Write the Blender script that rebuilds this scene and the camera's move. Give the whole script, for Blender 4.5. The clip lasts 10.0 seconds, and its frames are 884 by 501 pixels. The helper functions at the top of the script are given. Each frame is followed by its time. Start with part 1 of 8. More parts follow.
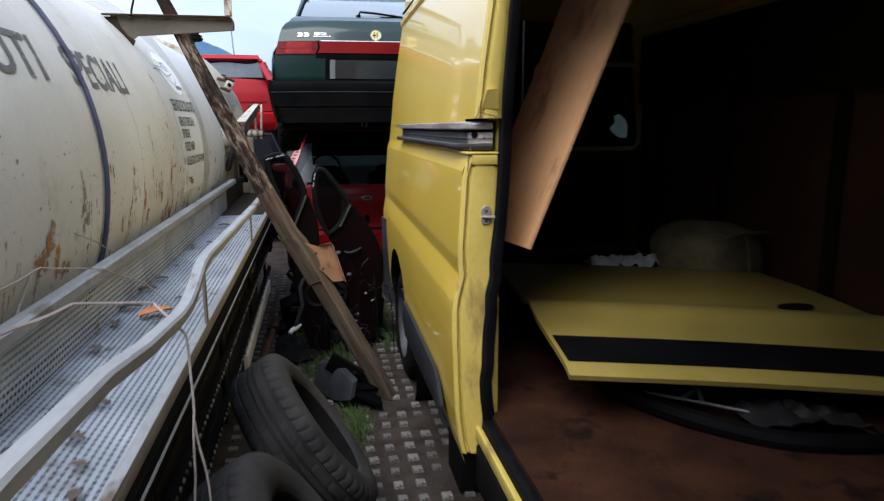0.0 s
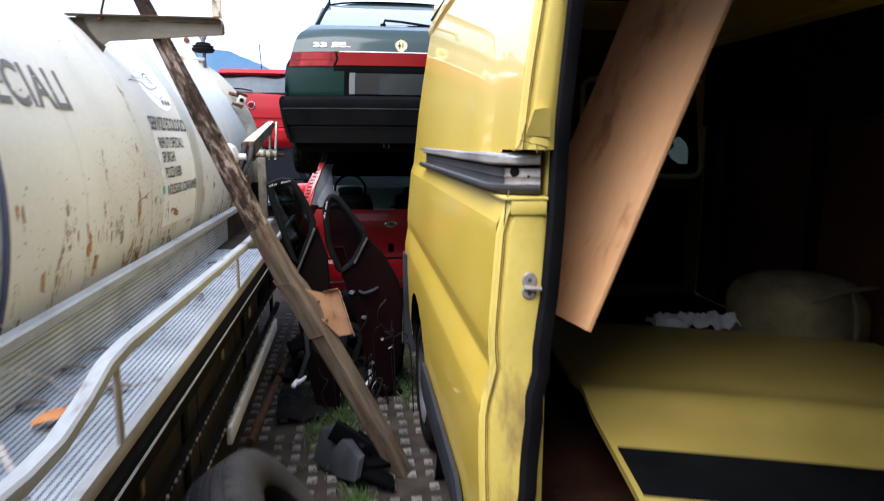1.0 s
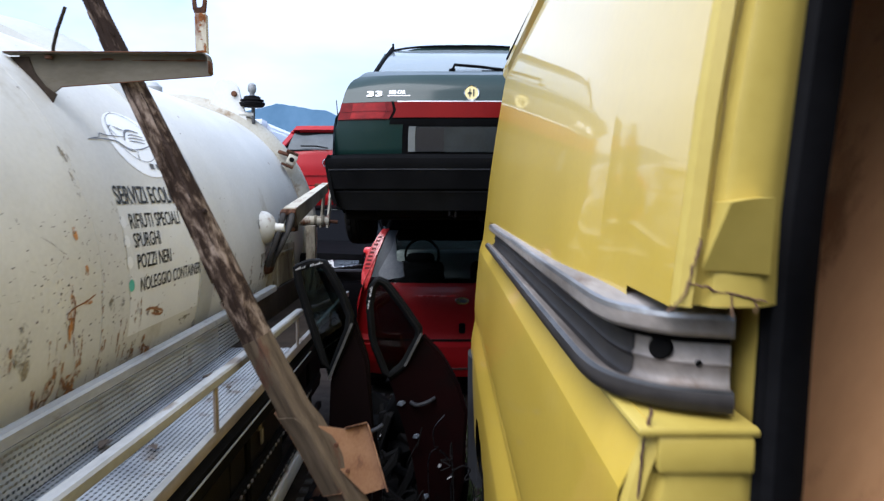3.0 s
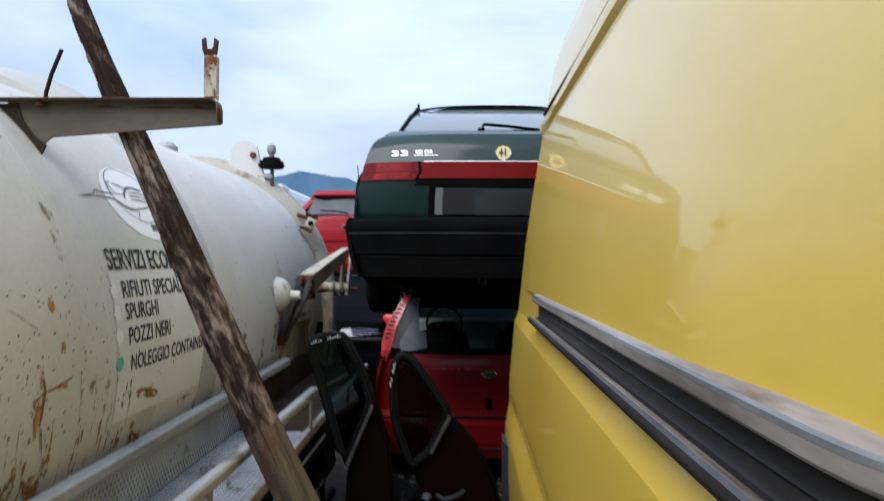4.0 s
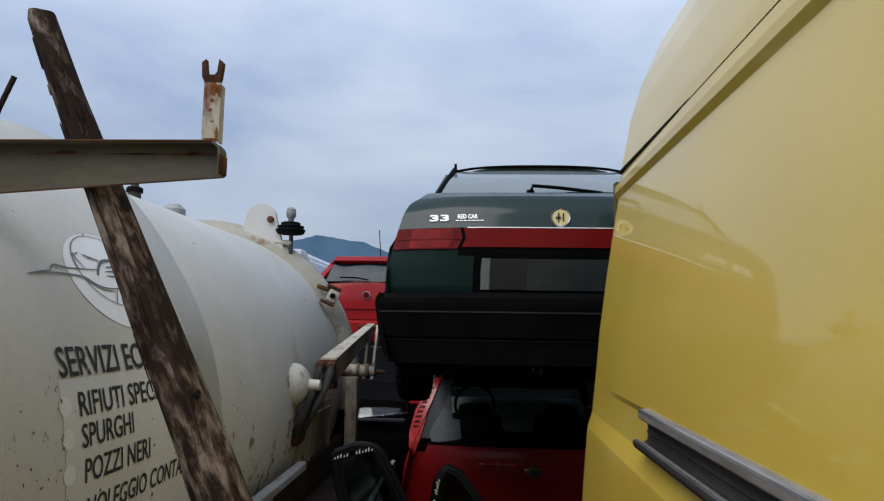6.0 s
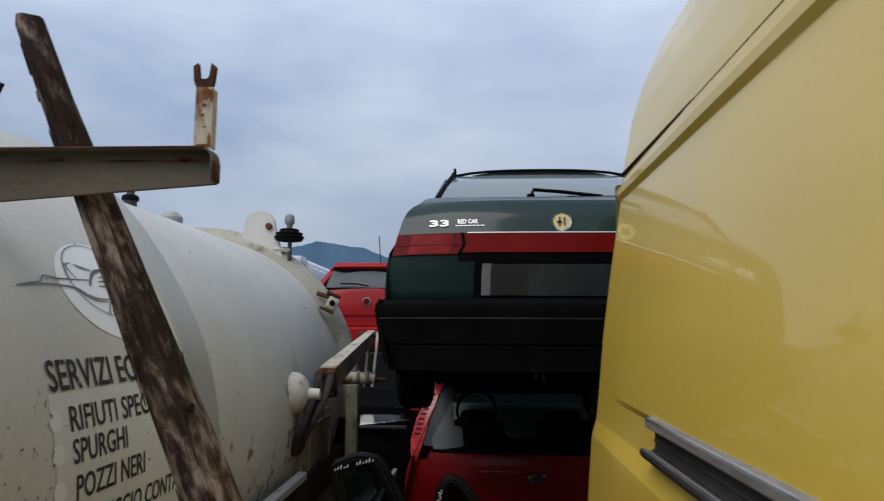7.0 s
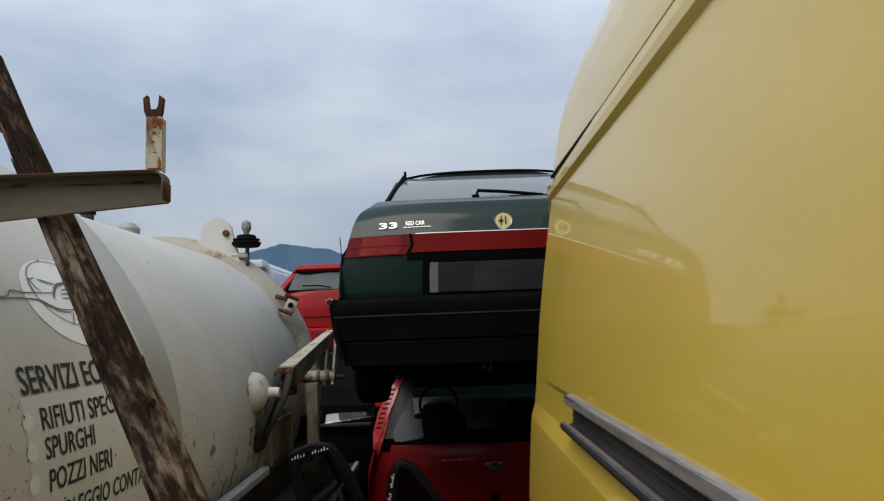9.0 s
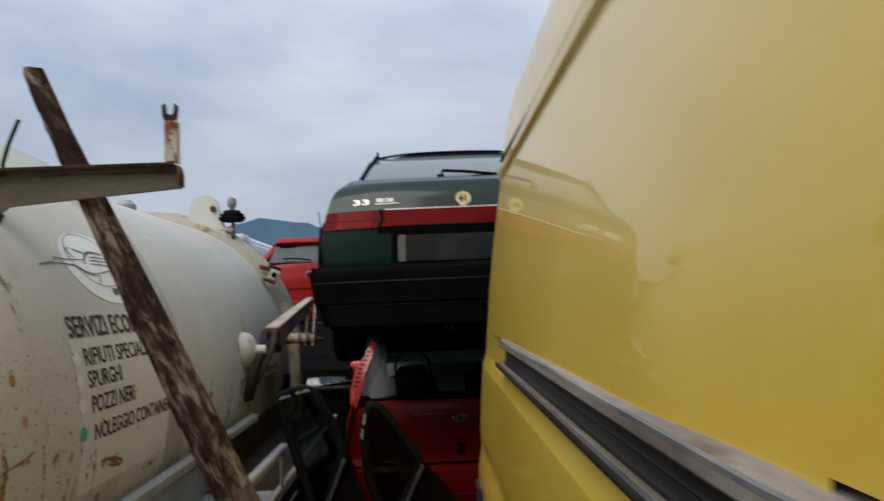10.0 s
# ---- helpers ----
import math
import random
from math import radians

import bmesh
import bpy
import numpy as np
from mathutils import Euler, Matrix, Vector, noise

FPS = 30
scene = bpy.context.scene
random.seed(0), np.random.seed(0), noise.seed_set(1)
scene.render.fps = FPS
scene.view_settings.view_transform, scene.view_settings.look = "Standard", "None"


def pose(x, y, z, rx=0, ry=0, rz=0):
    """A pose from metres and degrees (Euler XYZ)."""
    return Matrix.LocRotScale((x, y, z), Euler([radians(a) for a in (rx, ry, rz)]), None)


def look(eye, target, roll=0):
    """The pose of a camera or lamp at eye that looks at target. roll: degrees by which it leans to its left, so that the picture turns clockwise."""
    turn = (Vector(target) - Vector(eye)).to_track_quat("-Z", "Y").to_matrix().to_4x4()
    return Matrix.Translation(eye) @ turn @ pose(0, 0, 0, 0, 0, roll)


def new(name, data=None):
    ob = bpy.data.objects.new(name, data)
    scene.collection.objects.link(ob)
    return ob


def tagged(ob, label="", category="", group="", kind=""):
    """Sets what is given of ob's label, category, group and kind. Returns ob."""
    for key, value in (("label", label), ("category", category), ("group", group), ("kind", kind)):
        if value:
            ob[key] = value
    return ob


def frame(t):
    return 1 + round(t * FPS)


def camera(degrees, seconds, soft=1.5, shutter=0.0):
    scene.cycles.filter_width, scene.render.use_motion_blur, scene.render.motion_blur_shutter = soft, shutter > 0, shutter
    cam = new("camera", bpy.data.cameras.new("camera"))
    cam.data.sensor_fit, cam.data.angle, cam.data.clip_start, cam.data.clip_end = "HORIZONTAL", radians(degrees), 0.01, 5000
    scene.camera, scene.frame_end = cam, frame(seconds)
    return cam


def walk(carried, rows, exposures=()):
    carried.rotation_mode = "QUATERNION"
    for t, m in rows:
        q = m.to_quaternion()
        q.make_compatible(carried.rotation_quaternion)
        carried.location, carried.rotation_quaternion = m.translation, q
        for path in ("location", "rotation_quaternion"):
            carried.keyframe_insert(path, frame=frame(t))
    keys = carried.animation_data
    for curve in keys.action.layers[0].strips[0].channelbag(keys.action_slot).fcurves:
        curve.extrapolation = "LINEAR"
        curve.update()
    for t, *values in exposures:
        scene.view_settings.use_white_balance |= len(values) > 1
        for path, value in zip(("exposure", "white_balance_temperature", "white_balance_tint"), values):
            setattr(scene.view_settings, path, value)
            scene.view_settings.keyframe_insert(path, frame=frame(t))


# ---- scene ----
cam = camera(66.9, 10.0, soft=1.2, shutter=0.6)
PATH = [
    (0, (-0.026, -0.356, 1.515), (0.334, 1.577, 1.147), -0.3),
    (0.2, (0.010, -0.240, 1.537), (0.324, 1.697, 1.150), -0.7),
    (0.5, (0.058, -0.092, 1.543), (0.319, 1.85, 1.141), -0.7),
    (0.8, (0.096, 0.119, 1.536), (0.380, 2.067, 1.181), -0.6),
    (1, (0.109, 0.272, 1.552), (0.374, 2.229, 1.231), 0.3),
    (1.2, (0.129, 0.392, 1.560), (0.384, 2.351, 1.248), -1.3),
    (1.5, (0.171, 0.565, 1.568), (0.363, 2.536, 1.287), -1.1),
    (1.8, (0.237, 0.753, 1.572), (0.270, 2.741, 1.357), -1.3),
    (2, (0.274, 0.84, 1.588), (0.279, 2.827, 1.358), -2.2),
    (2.2, (0.289, 0.898, 1.593), (0.252, 2.885, 1.364), -2.6),
    (3.3, (0.262, 1.266, 1.635), (0.291, 3.262, 1.51), 1.3),
    (3.5, (0.247, 1.308, 1.636), (0.27, 3.306, 1.537), 2.0),
    (3.8, (0.220, 1.391, 1.640), (0.194, 3.391, 1.597), 1.4),
    (4, (0.22, 1.473, 1.626), (0.175, 3.473, 1.657), 0.4),
    (4.2, (0.224, 1.586, 1.628), (0.101, 3.580, 1.711), 0.3),
    (4.5, (0.192, 1.76, 1.656), (0.033, 3.748, 1.798), 0.7),
    (4.8, (0.157, 1.869, 1.676), (0.036, 3.861, 1.812), -0.0),
    (5, (0.144, 1.896, 1.682), (0.042, 3.889, 1.812), -0.1),
    (5.2, (0.131, 1.910, 1.690), (0.049, 3.903, 1.823), -0.6),
    (5.5, (0.114, 1.925, 1.705), (0.022, 3.916, 1.869), -0.6),
    (5.7, (0.095, 1.949, 1.705), (0.014, 3.938, 1.904), 0.6),
    (6.8, (0.054, 2.033, 1.717), (-0.058, 4.016, 1.954), 0.8),
    (7, (0.071, 2.02, 1.714), (-0.024, 4.003, 1.951), 0.3),
    (7.2, (0.081, 2.006, 1.715), (0.007, 3.990, 1.950), -0.5),
    (7.5, (0.089, 1.986, 1.721), (0.028, 3.971, 1.959), -0.7),
    (8, (0.113, 1.947, 1.719), (0.067, 3.929, 1.978), -1.1),
    (8.2, (0.126, 1.950, 1.714), (0.116, 3.935, 1.958), -0.9),
    (8.5, (0.133, 1.94, 1.714), (0.146, 3.926, 1.949), -1.6),
    (8.8, (0.142, 1.894, 1.709), (0.157, 3.881, 1.937), -1.7),
    (9, (0.153, 1.849, 1.704), (0.161, 3.836, 1.932), -2.1),
    (9.2, (0.172, 1.781, 1.689), (0.198, 3.768, 1.920), -2.4),
    (9.5, (0.183, 1.619, 1.665), (0.239, 3.605, 1.89), -2.0),
    (9.8, (0.191, 1.482, 1.662), (0.214, 3.473, 1.851), -1.7),
    (10, (0.219, 1.439, 1.655), (0.284, 3.432, 1.803), -2.4),
]
EXPOSURES = [(0.0, 1.18, 6250, 14), (0.5, 1.50, 6200, 14), (1.0, 1.84, 6180, 15), (1.5, 1.78, 6160, 14.7), (2.0, 1.63, 6150, 14.5), (3.5, 1.02, 6050, 13), (4.5, 0.56, 6600, 11.5), (5.5, 0.22, 6600, 11), (7.0, 0.03, 6700, 11.5), (8.5, 0.08, 7050, 11), (9.0, 0.1, 7150, 10), (10.0, 0.15, 7200, 10)]
walk(cam, [(t, look(eye, target, roll)) for t, eye, target, roll in PATH], EXPOSURES)

# ---- sky, sun, world ----


def make_world():
    world = bpy.data.worlds.new("overcast_sky")
    scene.world = world
    world.use_nodes = True
    nt = world.node_tree
    nt.nodes.clear()
    out = nt.nodes.new("ShaderNodeOutputWorld")
    bg = nt.nodes.new("ShaderNodeBackground")
    sky = nt.nodes.new("ShaderNodeTexSky")
    sky.sky_type, sky.sun_disc = "NISHITA", False
    sky.sun_elevation, sky.sun_rotation = radians(50), radians(205)
    sky.air_density, sky.dust_density = 1.0, 2.0
    co = nt.nodes.new("ShaderNodeTexCoord")
    sep = nt.nodes.new("ShaderNodeSeparateXYZ")
    nt.links.new(co.outputs["Generated"], sep.inputs[0])
    # cloud deck: directions are flattened so that the bands lie level
    mp = nt.nodes.new("ShaderNodeMapping")
    mp.inputs["Scale"].default_value = (1.3, 1.3, 3.6)
    nt.links.new(co.outputs["Generated"], mp.inputs["Vector"])
    no = nt.nodes.new("ShaderNodeTexNoise")
    no.inputs["Scale"].default_value, no.inputs["Detail"].default_value = 1.7, 6.0
    no.inputs["Roughness"].default_value, no.inputs["Distortion"].default_value = 0.5, 0.2
    nt.links.new(mp.outputs[0], no.inputs["Vector"])
    cloud = nt.nodes.new("ShaderNodeValToRGB")
    cloud.color_ramp.elements[0].position, cloud.color_ramp.elements[1].position = 0.30, 0.72
    cloud.color_ramp.elements[0].color = (0.328, 0.457, 0.70, 1)
    cloud.color_ramp.elements[1].color = (0.755, 0.868, 1.035, 1)
    nt.links.new(no.outputs["Fac"], cloud.inputs[0])
    lift = nt.nodes.new("ShaderNodeMapRange")
    lift.inputs["From Min"].default_value, lift.inputs["From Max"].default_value = 0.0, 0.50
    lift.inputs["To Min"].default_value, lift.inputs["To Max"].default_value = 0.56, 1.15
    nt.links.new(sep.outputs["Z"], lift.inputs[0])
    mul = nt.nodes.new("ShaderNodeVectorMath")
    mul.operation = "SCALE"
    nt.links.new(cloud.outputs[0], mul.inputs[0])
    nt.links.new(lift.outputs[0], mul.inputs["Scale"])
    dim = nt.nodes.new("ShaderNodeVectorMath")
    dim.operation = "SCALE"
    dim.inputs["Scale"].default_value = 0.10
    nt.links.new(sky.outputs[0], dim.inputs[0])
    mix = nt.nodes.new("ShaderNodeMix")
    mix.data_type = "RGBA"
    mix.inputs["Factor"].default_value = 0.85
    nt.links.new(dim.outputs[0], mix.inputs["A"])
    nt.links.new(mul.outputs[0], mix.inputs["B"])
    nt.links.new(mix.outputs["Result"], bg.inputs["Color"])
    bg.inputs["Strength"].default_value = 0.95
    nt.links.new(bg.outputs[0], out.inputs["Surface"])


make_world()
sun = new("sun", bpy.data.lights.new("sun", "SUN"))
sun.data.energy, sun.data.angle, sun.data.color = 1.9, radians(45), (1.0, 0.98, 0.95)
sun.matrix_world = look((0, 0, 20), (9.0, 12.0, 0))


# ---- materials ----
def nodes_of(m):
    return m.node_tree.nodes, m.node_tree.links


def mat(name, c1, c2, rough=0.5, metal=0.0, scale=6.0, fine=90.0, bump=0.1, coat=0.0, coat_rough=0.08, rust=None, stretch=(1, 1, 1), spec=0.5, island=False, turn=None, specks=None):
    """Paint, metal, rubber and wood: two colours mixed by coarse and fine noise, fine relief, patches of rust or dirt.
    rust: colour, noise scale, threshold, stretch."""
    m = bpy.data.materials.new(name)
    m.use_nodes = True
    n, ln = nodes_of(m)
    b = n["Principled BSDF"]
    co = n.new("ShaderNodeTexCoord")
    mp = n.new("ShaderNodeMapping")
    mp.inputs["Scale"].default_value = stretch
    if turn:
        mp.vector_type = "TEXTURE"
        mp.inputs["Rotation"].default_value = turn
        mp.inputs["Scale"].default_value = [1 / k for k in stretch]
    ln.new(co.outputs["Object"], mp.inputs["Vector"])
    big = n.new("ShaderNodeTexNoise")
    big.inputs["Scale"].default_value, big.inputs["Detail"].default_value = scale, 4.0
    small = n.new("ShaderNodeTexNoise")
    small.inputs["Scale"].default_value, small.inputs["Detail"].default_value = fine, 3.0
    ln.new(mp.outputs[0], big.inputs["Vector"]), ln.new(mp.outputs[0], small.inputs["Vector"])
    add = n.new("ShaderNodeMath")
    add.operation = "MULTIPLY_ADD"
    add.inputs[1].default_value = 0.35
    ln.new(small.outputs["Fac"], add.inputs[0]), ln.new(big.outputs["Fac"], add.inputs[2])
    ramp = n.new("ShaderNodeValToRGB")
    ramp.color_ramp.elements[0].position, ramp.color_ramp.elements[1].position = 0.45, 0.92
    ramp.color_ramp.elements[0].color, ramp.color_ramp.elements[1].color = (*c1, 1), (*c2, 1)
    ln.new(add.outputs[0], ramp.inputs[0])
    colour = ramp.outputs[0]
    if rust:
        rc, rs, rt, rst = rust
        mp2 = n.new("ShaderNodeMapping")
        mp2.inputs["Scale"].default_value = rst
        ln.new(co.outputs["Object"], mp2.inputs["Vector"])
        rn = n.new("ShaderNodeTexNoise")
        rn.inputs["Scale"].default_value, rn.inputs["Detail"].default_value, rn.inputs["Roughness"].default_value = rs, 8.0, 0.65
        ln.new(mp2.outputs[0], rn.inputs["Vector"])
        rr = n.new("ShaderNodeValToRGB")
        rr.color_ramp.elements[0].position, rr.color_ramp.elements[1].position = rt, min(0.99, rt + 0.10)
        ln.new(rn.outputs["Fac"], rr.inputs[0])
        mx = n.new("ShaderNodeMix")
        mx.data_type = "RGBA"
        ln.new(rr.outputs[0], mx.inputs["Factor"]), ln.new(colour, mx.inputs["A"])
        mx.inputs["B"].default_value = (*rc, 1)
        colour = mx.outputs["Result"]
    if specks:
        sc, ss, st = specks
        vo = n.new("ShaderNodeTexNoise")
        vo.inputs["Scale"].default_value, vo.inputs["Detail"].default_value = ss, 2.0
        ln.new(co.outputs["Object"], vo.inputs["Vector"])
        sr = n.new("ShaderNodeValToRGB")
        sr.color_ramp.elements[0].position, sr.color_ramp.elements[1].position = st, st + 0.04
        ln.new(vo.outputs["Fac"], sr.inputs[0])
        sm = n.new("ShaderNodeMix")
        sm.data_type = "RGBA"
        ln.new(sr.outputs[0], sm.inputs["Factor"]), ln.new(colour, sm.inputs["A"])
        sm.inputs["B"].default_value = (*sc, 1)
        colour = sm.outputs["Result"]
    if island:
        oi = n.new("ShaderNodeObjectInfo")
        hv = n.new("ShaderNodeHueSaturation")
        mr = n.new("ShaderNodeMapRange")
        mr.inputs["To Min"].default_value, mr.inputs["To Max"].default_value = 0.6, 1.2
        ln.new(oi.outputs["Random"], mr.inputs[0]), ln.new(mr.outputs[0], hv.inputs["Value"]), ln.new(colour, hv.inputs["Color"])
        colour = hv.outputs[0]
    ln.new(colour, b.inputs["Base Color"])
    rv = n.new("ShaderNodeMapRange")
    rv.inputs["To Min"].default_value, rv.inputs["To Max"].default_value = max(0.02, rough - 0.08), min(1, rough + 0.12)
    ln.new(big.outputs["Fac"], rv.inputs[0]), ln.new(rv.outputs[0], b.inputs["Roughness"])
    b.inputs["Metallic"].default_value = metal
    b.inputs["Specular IOR Level"].default_value = spec
    b.inputs["Coat Weight"].default_value, b.inputs["Coat Roughness"].default_value = coat, coat_rough
    if bump:
        bp = n.new("ShaderNodeBump")
        bp.inputs["Strength"].default_value, bp.inputs["Distance"].default_value = bump, 0.004
        ln.new(add.outputs[0], bp.inputs["Height"]), ln.new(bp.outputs[0], b.inputs["Normal"])
    return m


def glass_mat(name, tint, rough=0.02):
    m = bpy.data.materials.new(name)
    m.use_nodes = True
    b = m.node_tree.nodes["Principled BSDF"]
    b.inputs["Base Color"].default_value = (*tint, 1)
    b.inputs["Transmission Weight"].default_value, b.inputs["Roughness"].default_value, b.inputs["IOR"].default_value = 1.0, rough, 1.45
    return m


def perforated_mat(name):
    """Galvanised sheet with rows of round holes, 10 mm across at 17 mm."""
    m = mat(name, (0.26, 0.285, 0.315), (0.47, 0.50, 0.53), 0.5, 0.4, 5, 120, 0.15, rust=((0.16, 0.12, 0.09), 9, 0.60, (1, 1, 1)))
    n, ln = nodes_of(m)
    b, out = n["Principled BSDF"], n["Material Output"]
    co = n.new("ShaderNodeTexCoord")
    sc = n.new("ShaderNodeMapping")
    sc.inputs["Scale"].default_value = (1 / 0.0150, 1 / 0.0190, 1 / 0.0150)
    ln.new(co.outputs["Object"], sc.inputs["Vector"])
    fr = n.new("ShaderNodeVectorMath")
    fr.operation = "FRACTION"
    ln.new(sc.outputs[0], fr.inputs[0])
    su = n.new("ShaderNodeVectorMath")
    su.operation = "SUBTRACT"
    su.inputs[1].default_value = (0.5, 0.5, 0.5)
    ln.new(fr.outputs[0], su.inputs[0])
    sp = n.new("ShaderNodeSeparateXYZ")
    ln.new(su.outputs[0], sp.inputs[0])
    ge = n.new("ShaderNodeNewGeometry")
    gs = n.new("ShaderNodeSeparateXYZ")
    ln.new(ge.outputs["Normal"], gs.inputs[0])
    up = n.new("ShaderNodeMath")
    up.operation = "ABSOLUTE"
    ln.new(gs.outputs["Z"], up.inputs[0])
    flat = n.new("ShaderNodeMath")
    flat.operation = "GREATER_THAN"
    flat.inputs[1].default_value = 0.7
    ln.new(up.outputs[0], flat.inputs[0])
    pick = n.new("ShaderNodeMix")
    pick.data_type = "FLOAT"
    ln.new(flat.outputs[0], pick.inputs["Factor"]), ln.new(sp.outputs["Z"], pick.inputs["A"]), ln.new(sp.outputs["X"], pick.inputs["B"])
    # every other row is shifted by half a pitch
    rows = n.new("ShaderNodeSeparateXYZ")
    ln.new(sc.outputs[0], rows.inputs[0])
    row = n.new("ShaderNodeMix")
    row.data_type = "FLOAT"
    ln.new(flat.outputs[0], row.inputs["Factor"]), ln.new(rows.outputs["Z"], row.inputs["A"]), ln.new(rows.outputs["X"], row.inputs["B"])
    chain = row.outputs["Result"]
    for op, k in (("FLOOR", None), ("PINGPONG", 1.0), ("MULTIPLY", 0.5)):
        node = n.new("ShaderNodeMath")
        node.operation = op
        ln.new(chain, node.inputs[0])
        if k is not None:
            node.inputs[1].default_value = k
        chain = node.outputs[0]
    shift = n.new("ShaderNodeMath")
    ln.new(rows.outputs["Y"], shift.inputs[0]), ln.new(chain, shift.inputs[1])
    part_y = n.new("ShaderNodeMath")
    part_y.operation = "FRACT"
    ln.new(shift.outputs[0], part_y.inputs[0])
    mid_y = n.new("ShaderNodeMath")
    mid_y.operation = "SUBTRACT"
    mid_y.inputs[1].default_value = 0.5
    ln.new(part_y.outputs[0], mid_y.inputs[0])
    cb = n.new("ShaderNodeCombineXYZ")
    ln.new(pick.outputs["Result"], cb.inputs[0]), ln.new(mid_y.outputs[0], cb.inputs[1])
    le = n.new("ShaderNodeVectorMath")
    le.operation = "LENGTH"
    ln.new(cb.outputs[0], le.inputs[0])
    hole = n.new("ShaderNodeMath")
    hole.operation = "LESS_THAN"
    hole.inputs[1].default_value = 0.27
    ln.new(le.outputs["Value"], hole.inputs[0])
    tr = n.new("ShaderNodeBsdfTransparent")
    ms = n.new("ShaderNodeMixShader")
    ln.new(hole.outputs[0], ms.inputs[0]), ln.new(b.outputs[0], ms.inputs[1]), ln.new(tr.outputs[0], ms.inputs[2])
    ln.new(ms.outputs[0], out.inputs["Surface"])
    return m


TANK = mat("tank_paint", (0.49, 0.483, 0.447), (0.615, 0.61, 0.572), 0.55, 0, 2.2, 60, 0.06, spec=0.22, rust=((0.41, 0.385, 0.325), 2.0, 0.60, (1.0, 1.2, 0.8)), specks=((0.20, 0.12, 0.06), 21, 0.745))
BAND = mat("band_paint", (0.34, 0.34, 0.305), (0.44, 0.435, 0.395), 0.45, 0, 3, 60, 0.08, coat=0.1, coat_rough=0.3)
TANKMETAL = mat("painted_steel", (0.47, 0.455, 0.40), (0.58, 0.565, 0.51), 0.5, 0, 5, 60, 0.15, rust=((0.17, 0.08, 0.04), 9, 0.60, (1, 1, 1)))
FLANGEPAINT = mat("grimy_flange_paint", (0.29, 0.268, 0.208), (0.44, 0.418, 0.35), 0.55, 0, 5, 60, 0.15, rust=((0.19, 0.13, 0.07), 6, 0.56, (1, 1, 1)))
RUSTY = mat("rusty_steel", (0.045, 0.021, 0.014), (0.135, 0.062, 0.034), 0.9, 0.1, 14, 120, 0.5, spec=0.15)
RUSTPLATE = mat("rust_primer_plate", (0.17, 0.078, 0.036), (0.27, 0.150, 0.080), 0.8, 0, 9, 120, 0.4, rust=((0.10, 0.04, 0.022), 12, 0.54, (1, 1, 1)))
DECAL = mat("sticker_white", (0.63, 0.635, 0.618), (0.73, 0.735, 0.718), 0.45, 0, 3, 60, 0.05, rust=((0.36, 0.30, 0.20), 5, 0.66, (1, 1, 1)))
OVALWHITE = mat("sticker_clean_white", (0.76, 0.77, 0.77), (0.84, 0.85, 0.85), 0.4, 0, 5, 60, 0.03)
GREENDOT = mat("green_dot", (0.08, 0.42, 0.32), (0.12, 0.5, 0.4), 0.5, 0, 20, 80, 0.05)
GALV = mat("galvanised_rail", (0.22, 0.225, 0.22), (0.40, 0.405, 0.40), 0.55, 0.3, 6, 90, 0.15, stretch=(1, 0.35, 1), rust=((0.13, 0.10, 0.075), 9, 0.58, (1, 0.5, 1)))
POSTSTEEL = mat("weathered_post", (0.20, 0.165, 0.145), (0.32, 0.28, 0.25), 0.6, 0.1, 10, 90, 0.15)
PERF = perforated_mat("perforated_sheet")
WOOD = mat("weathered_timber", (0.050, 0.037, 0.025), (0.145, 0.110, 0.076), 0.85, 0, 14, 90, 0.8, spec=0.12, stretch=(2.2, 2.2, 0.26), turn=(0, radians(-26.6), 0), rust=((0.085, 0.040, 0.026), 6, 0.57, (1.4, 1.4, 0.5)))
YELLOW = mat("yellow_paint", (0.600, 0.408, 0.048), (0.665, 0.465, 0.064), 0.40, 0, 1.6, 60, 0.015, coat=0.65, coat_rough=0.045)
YELLOWJAMB = mat("yellow_jamb_paint", (0.44, 0.33, 0.065), (0.55, 0.42, 0.095), 0.5, 0, 6, 60, 0.08, coat=0.2, coat_rough=0.25, rust=((0.24, 0.155, 0.06), 6, 0.57, (1, 1, 0.4)))
SEALER = mat("seam_sealer_brown", (0.07, 0.035, 0.022), (0.17, 0.095, 0.05), 0.8, 0, 30, 100, 0.3)
STEEL = mat("worn_steel_rail", (0.12, 0.10, 0.084), (0.375, 0.33, 0.29), 0.5, 0.25, 9, 110, 0.2, stretch=(1, 0.25, 1), rust=((0.12, 0.07, 0.04), 7, 0.56, (1, 0.5, 1)))
DARKSTEEL = mat("dark_steel", (0.035, 0.035, 0.035), (0.11, 0.11, 0.11), 0.55, 0.4, 9, 90, 0.2)
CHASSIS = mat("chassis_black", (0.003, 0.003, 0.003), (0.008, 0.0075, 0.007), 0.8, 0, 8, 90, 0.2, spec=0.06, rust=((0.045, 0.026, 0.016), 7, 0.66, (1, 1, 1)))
RUBBER = mat("rubber", (0.004, 0.004, 0.0043), (0.011, 0.0105, 0.010), 0.8, 0, 7, 120, 0.25, spec=0.08)
TYREDUST = mat("dusty_tyre", (0.011, 0.0105, 0.010), (0.044, 0.040, 0.037), 0.8, 0, 6, 120, 0.3, spec=0.25)
BLACKPLASTIC = mat("black_plastic", (0.0016, 0.0017, 0.0019), (0.0044, 0.0046, 0.005), 0.7, 0, 7, 160, 0.12, spec=0.04)
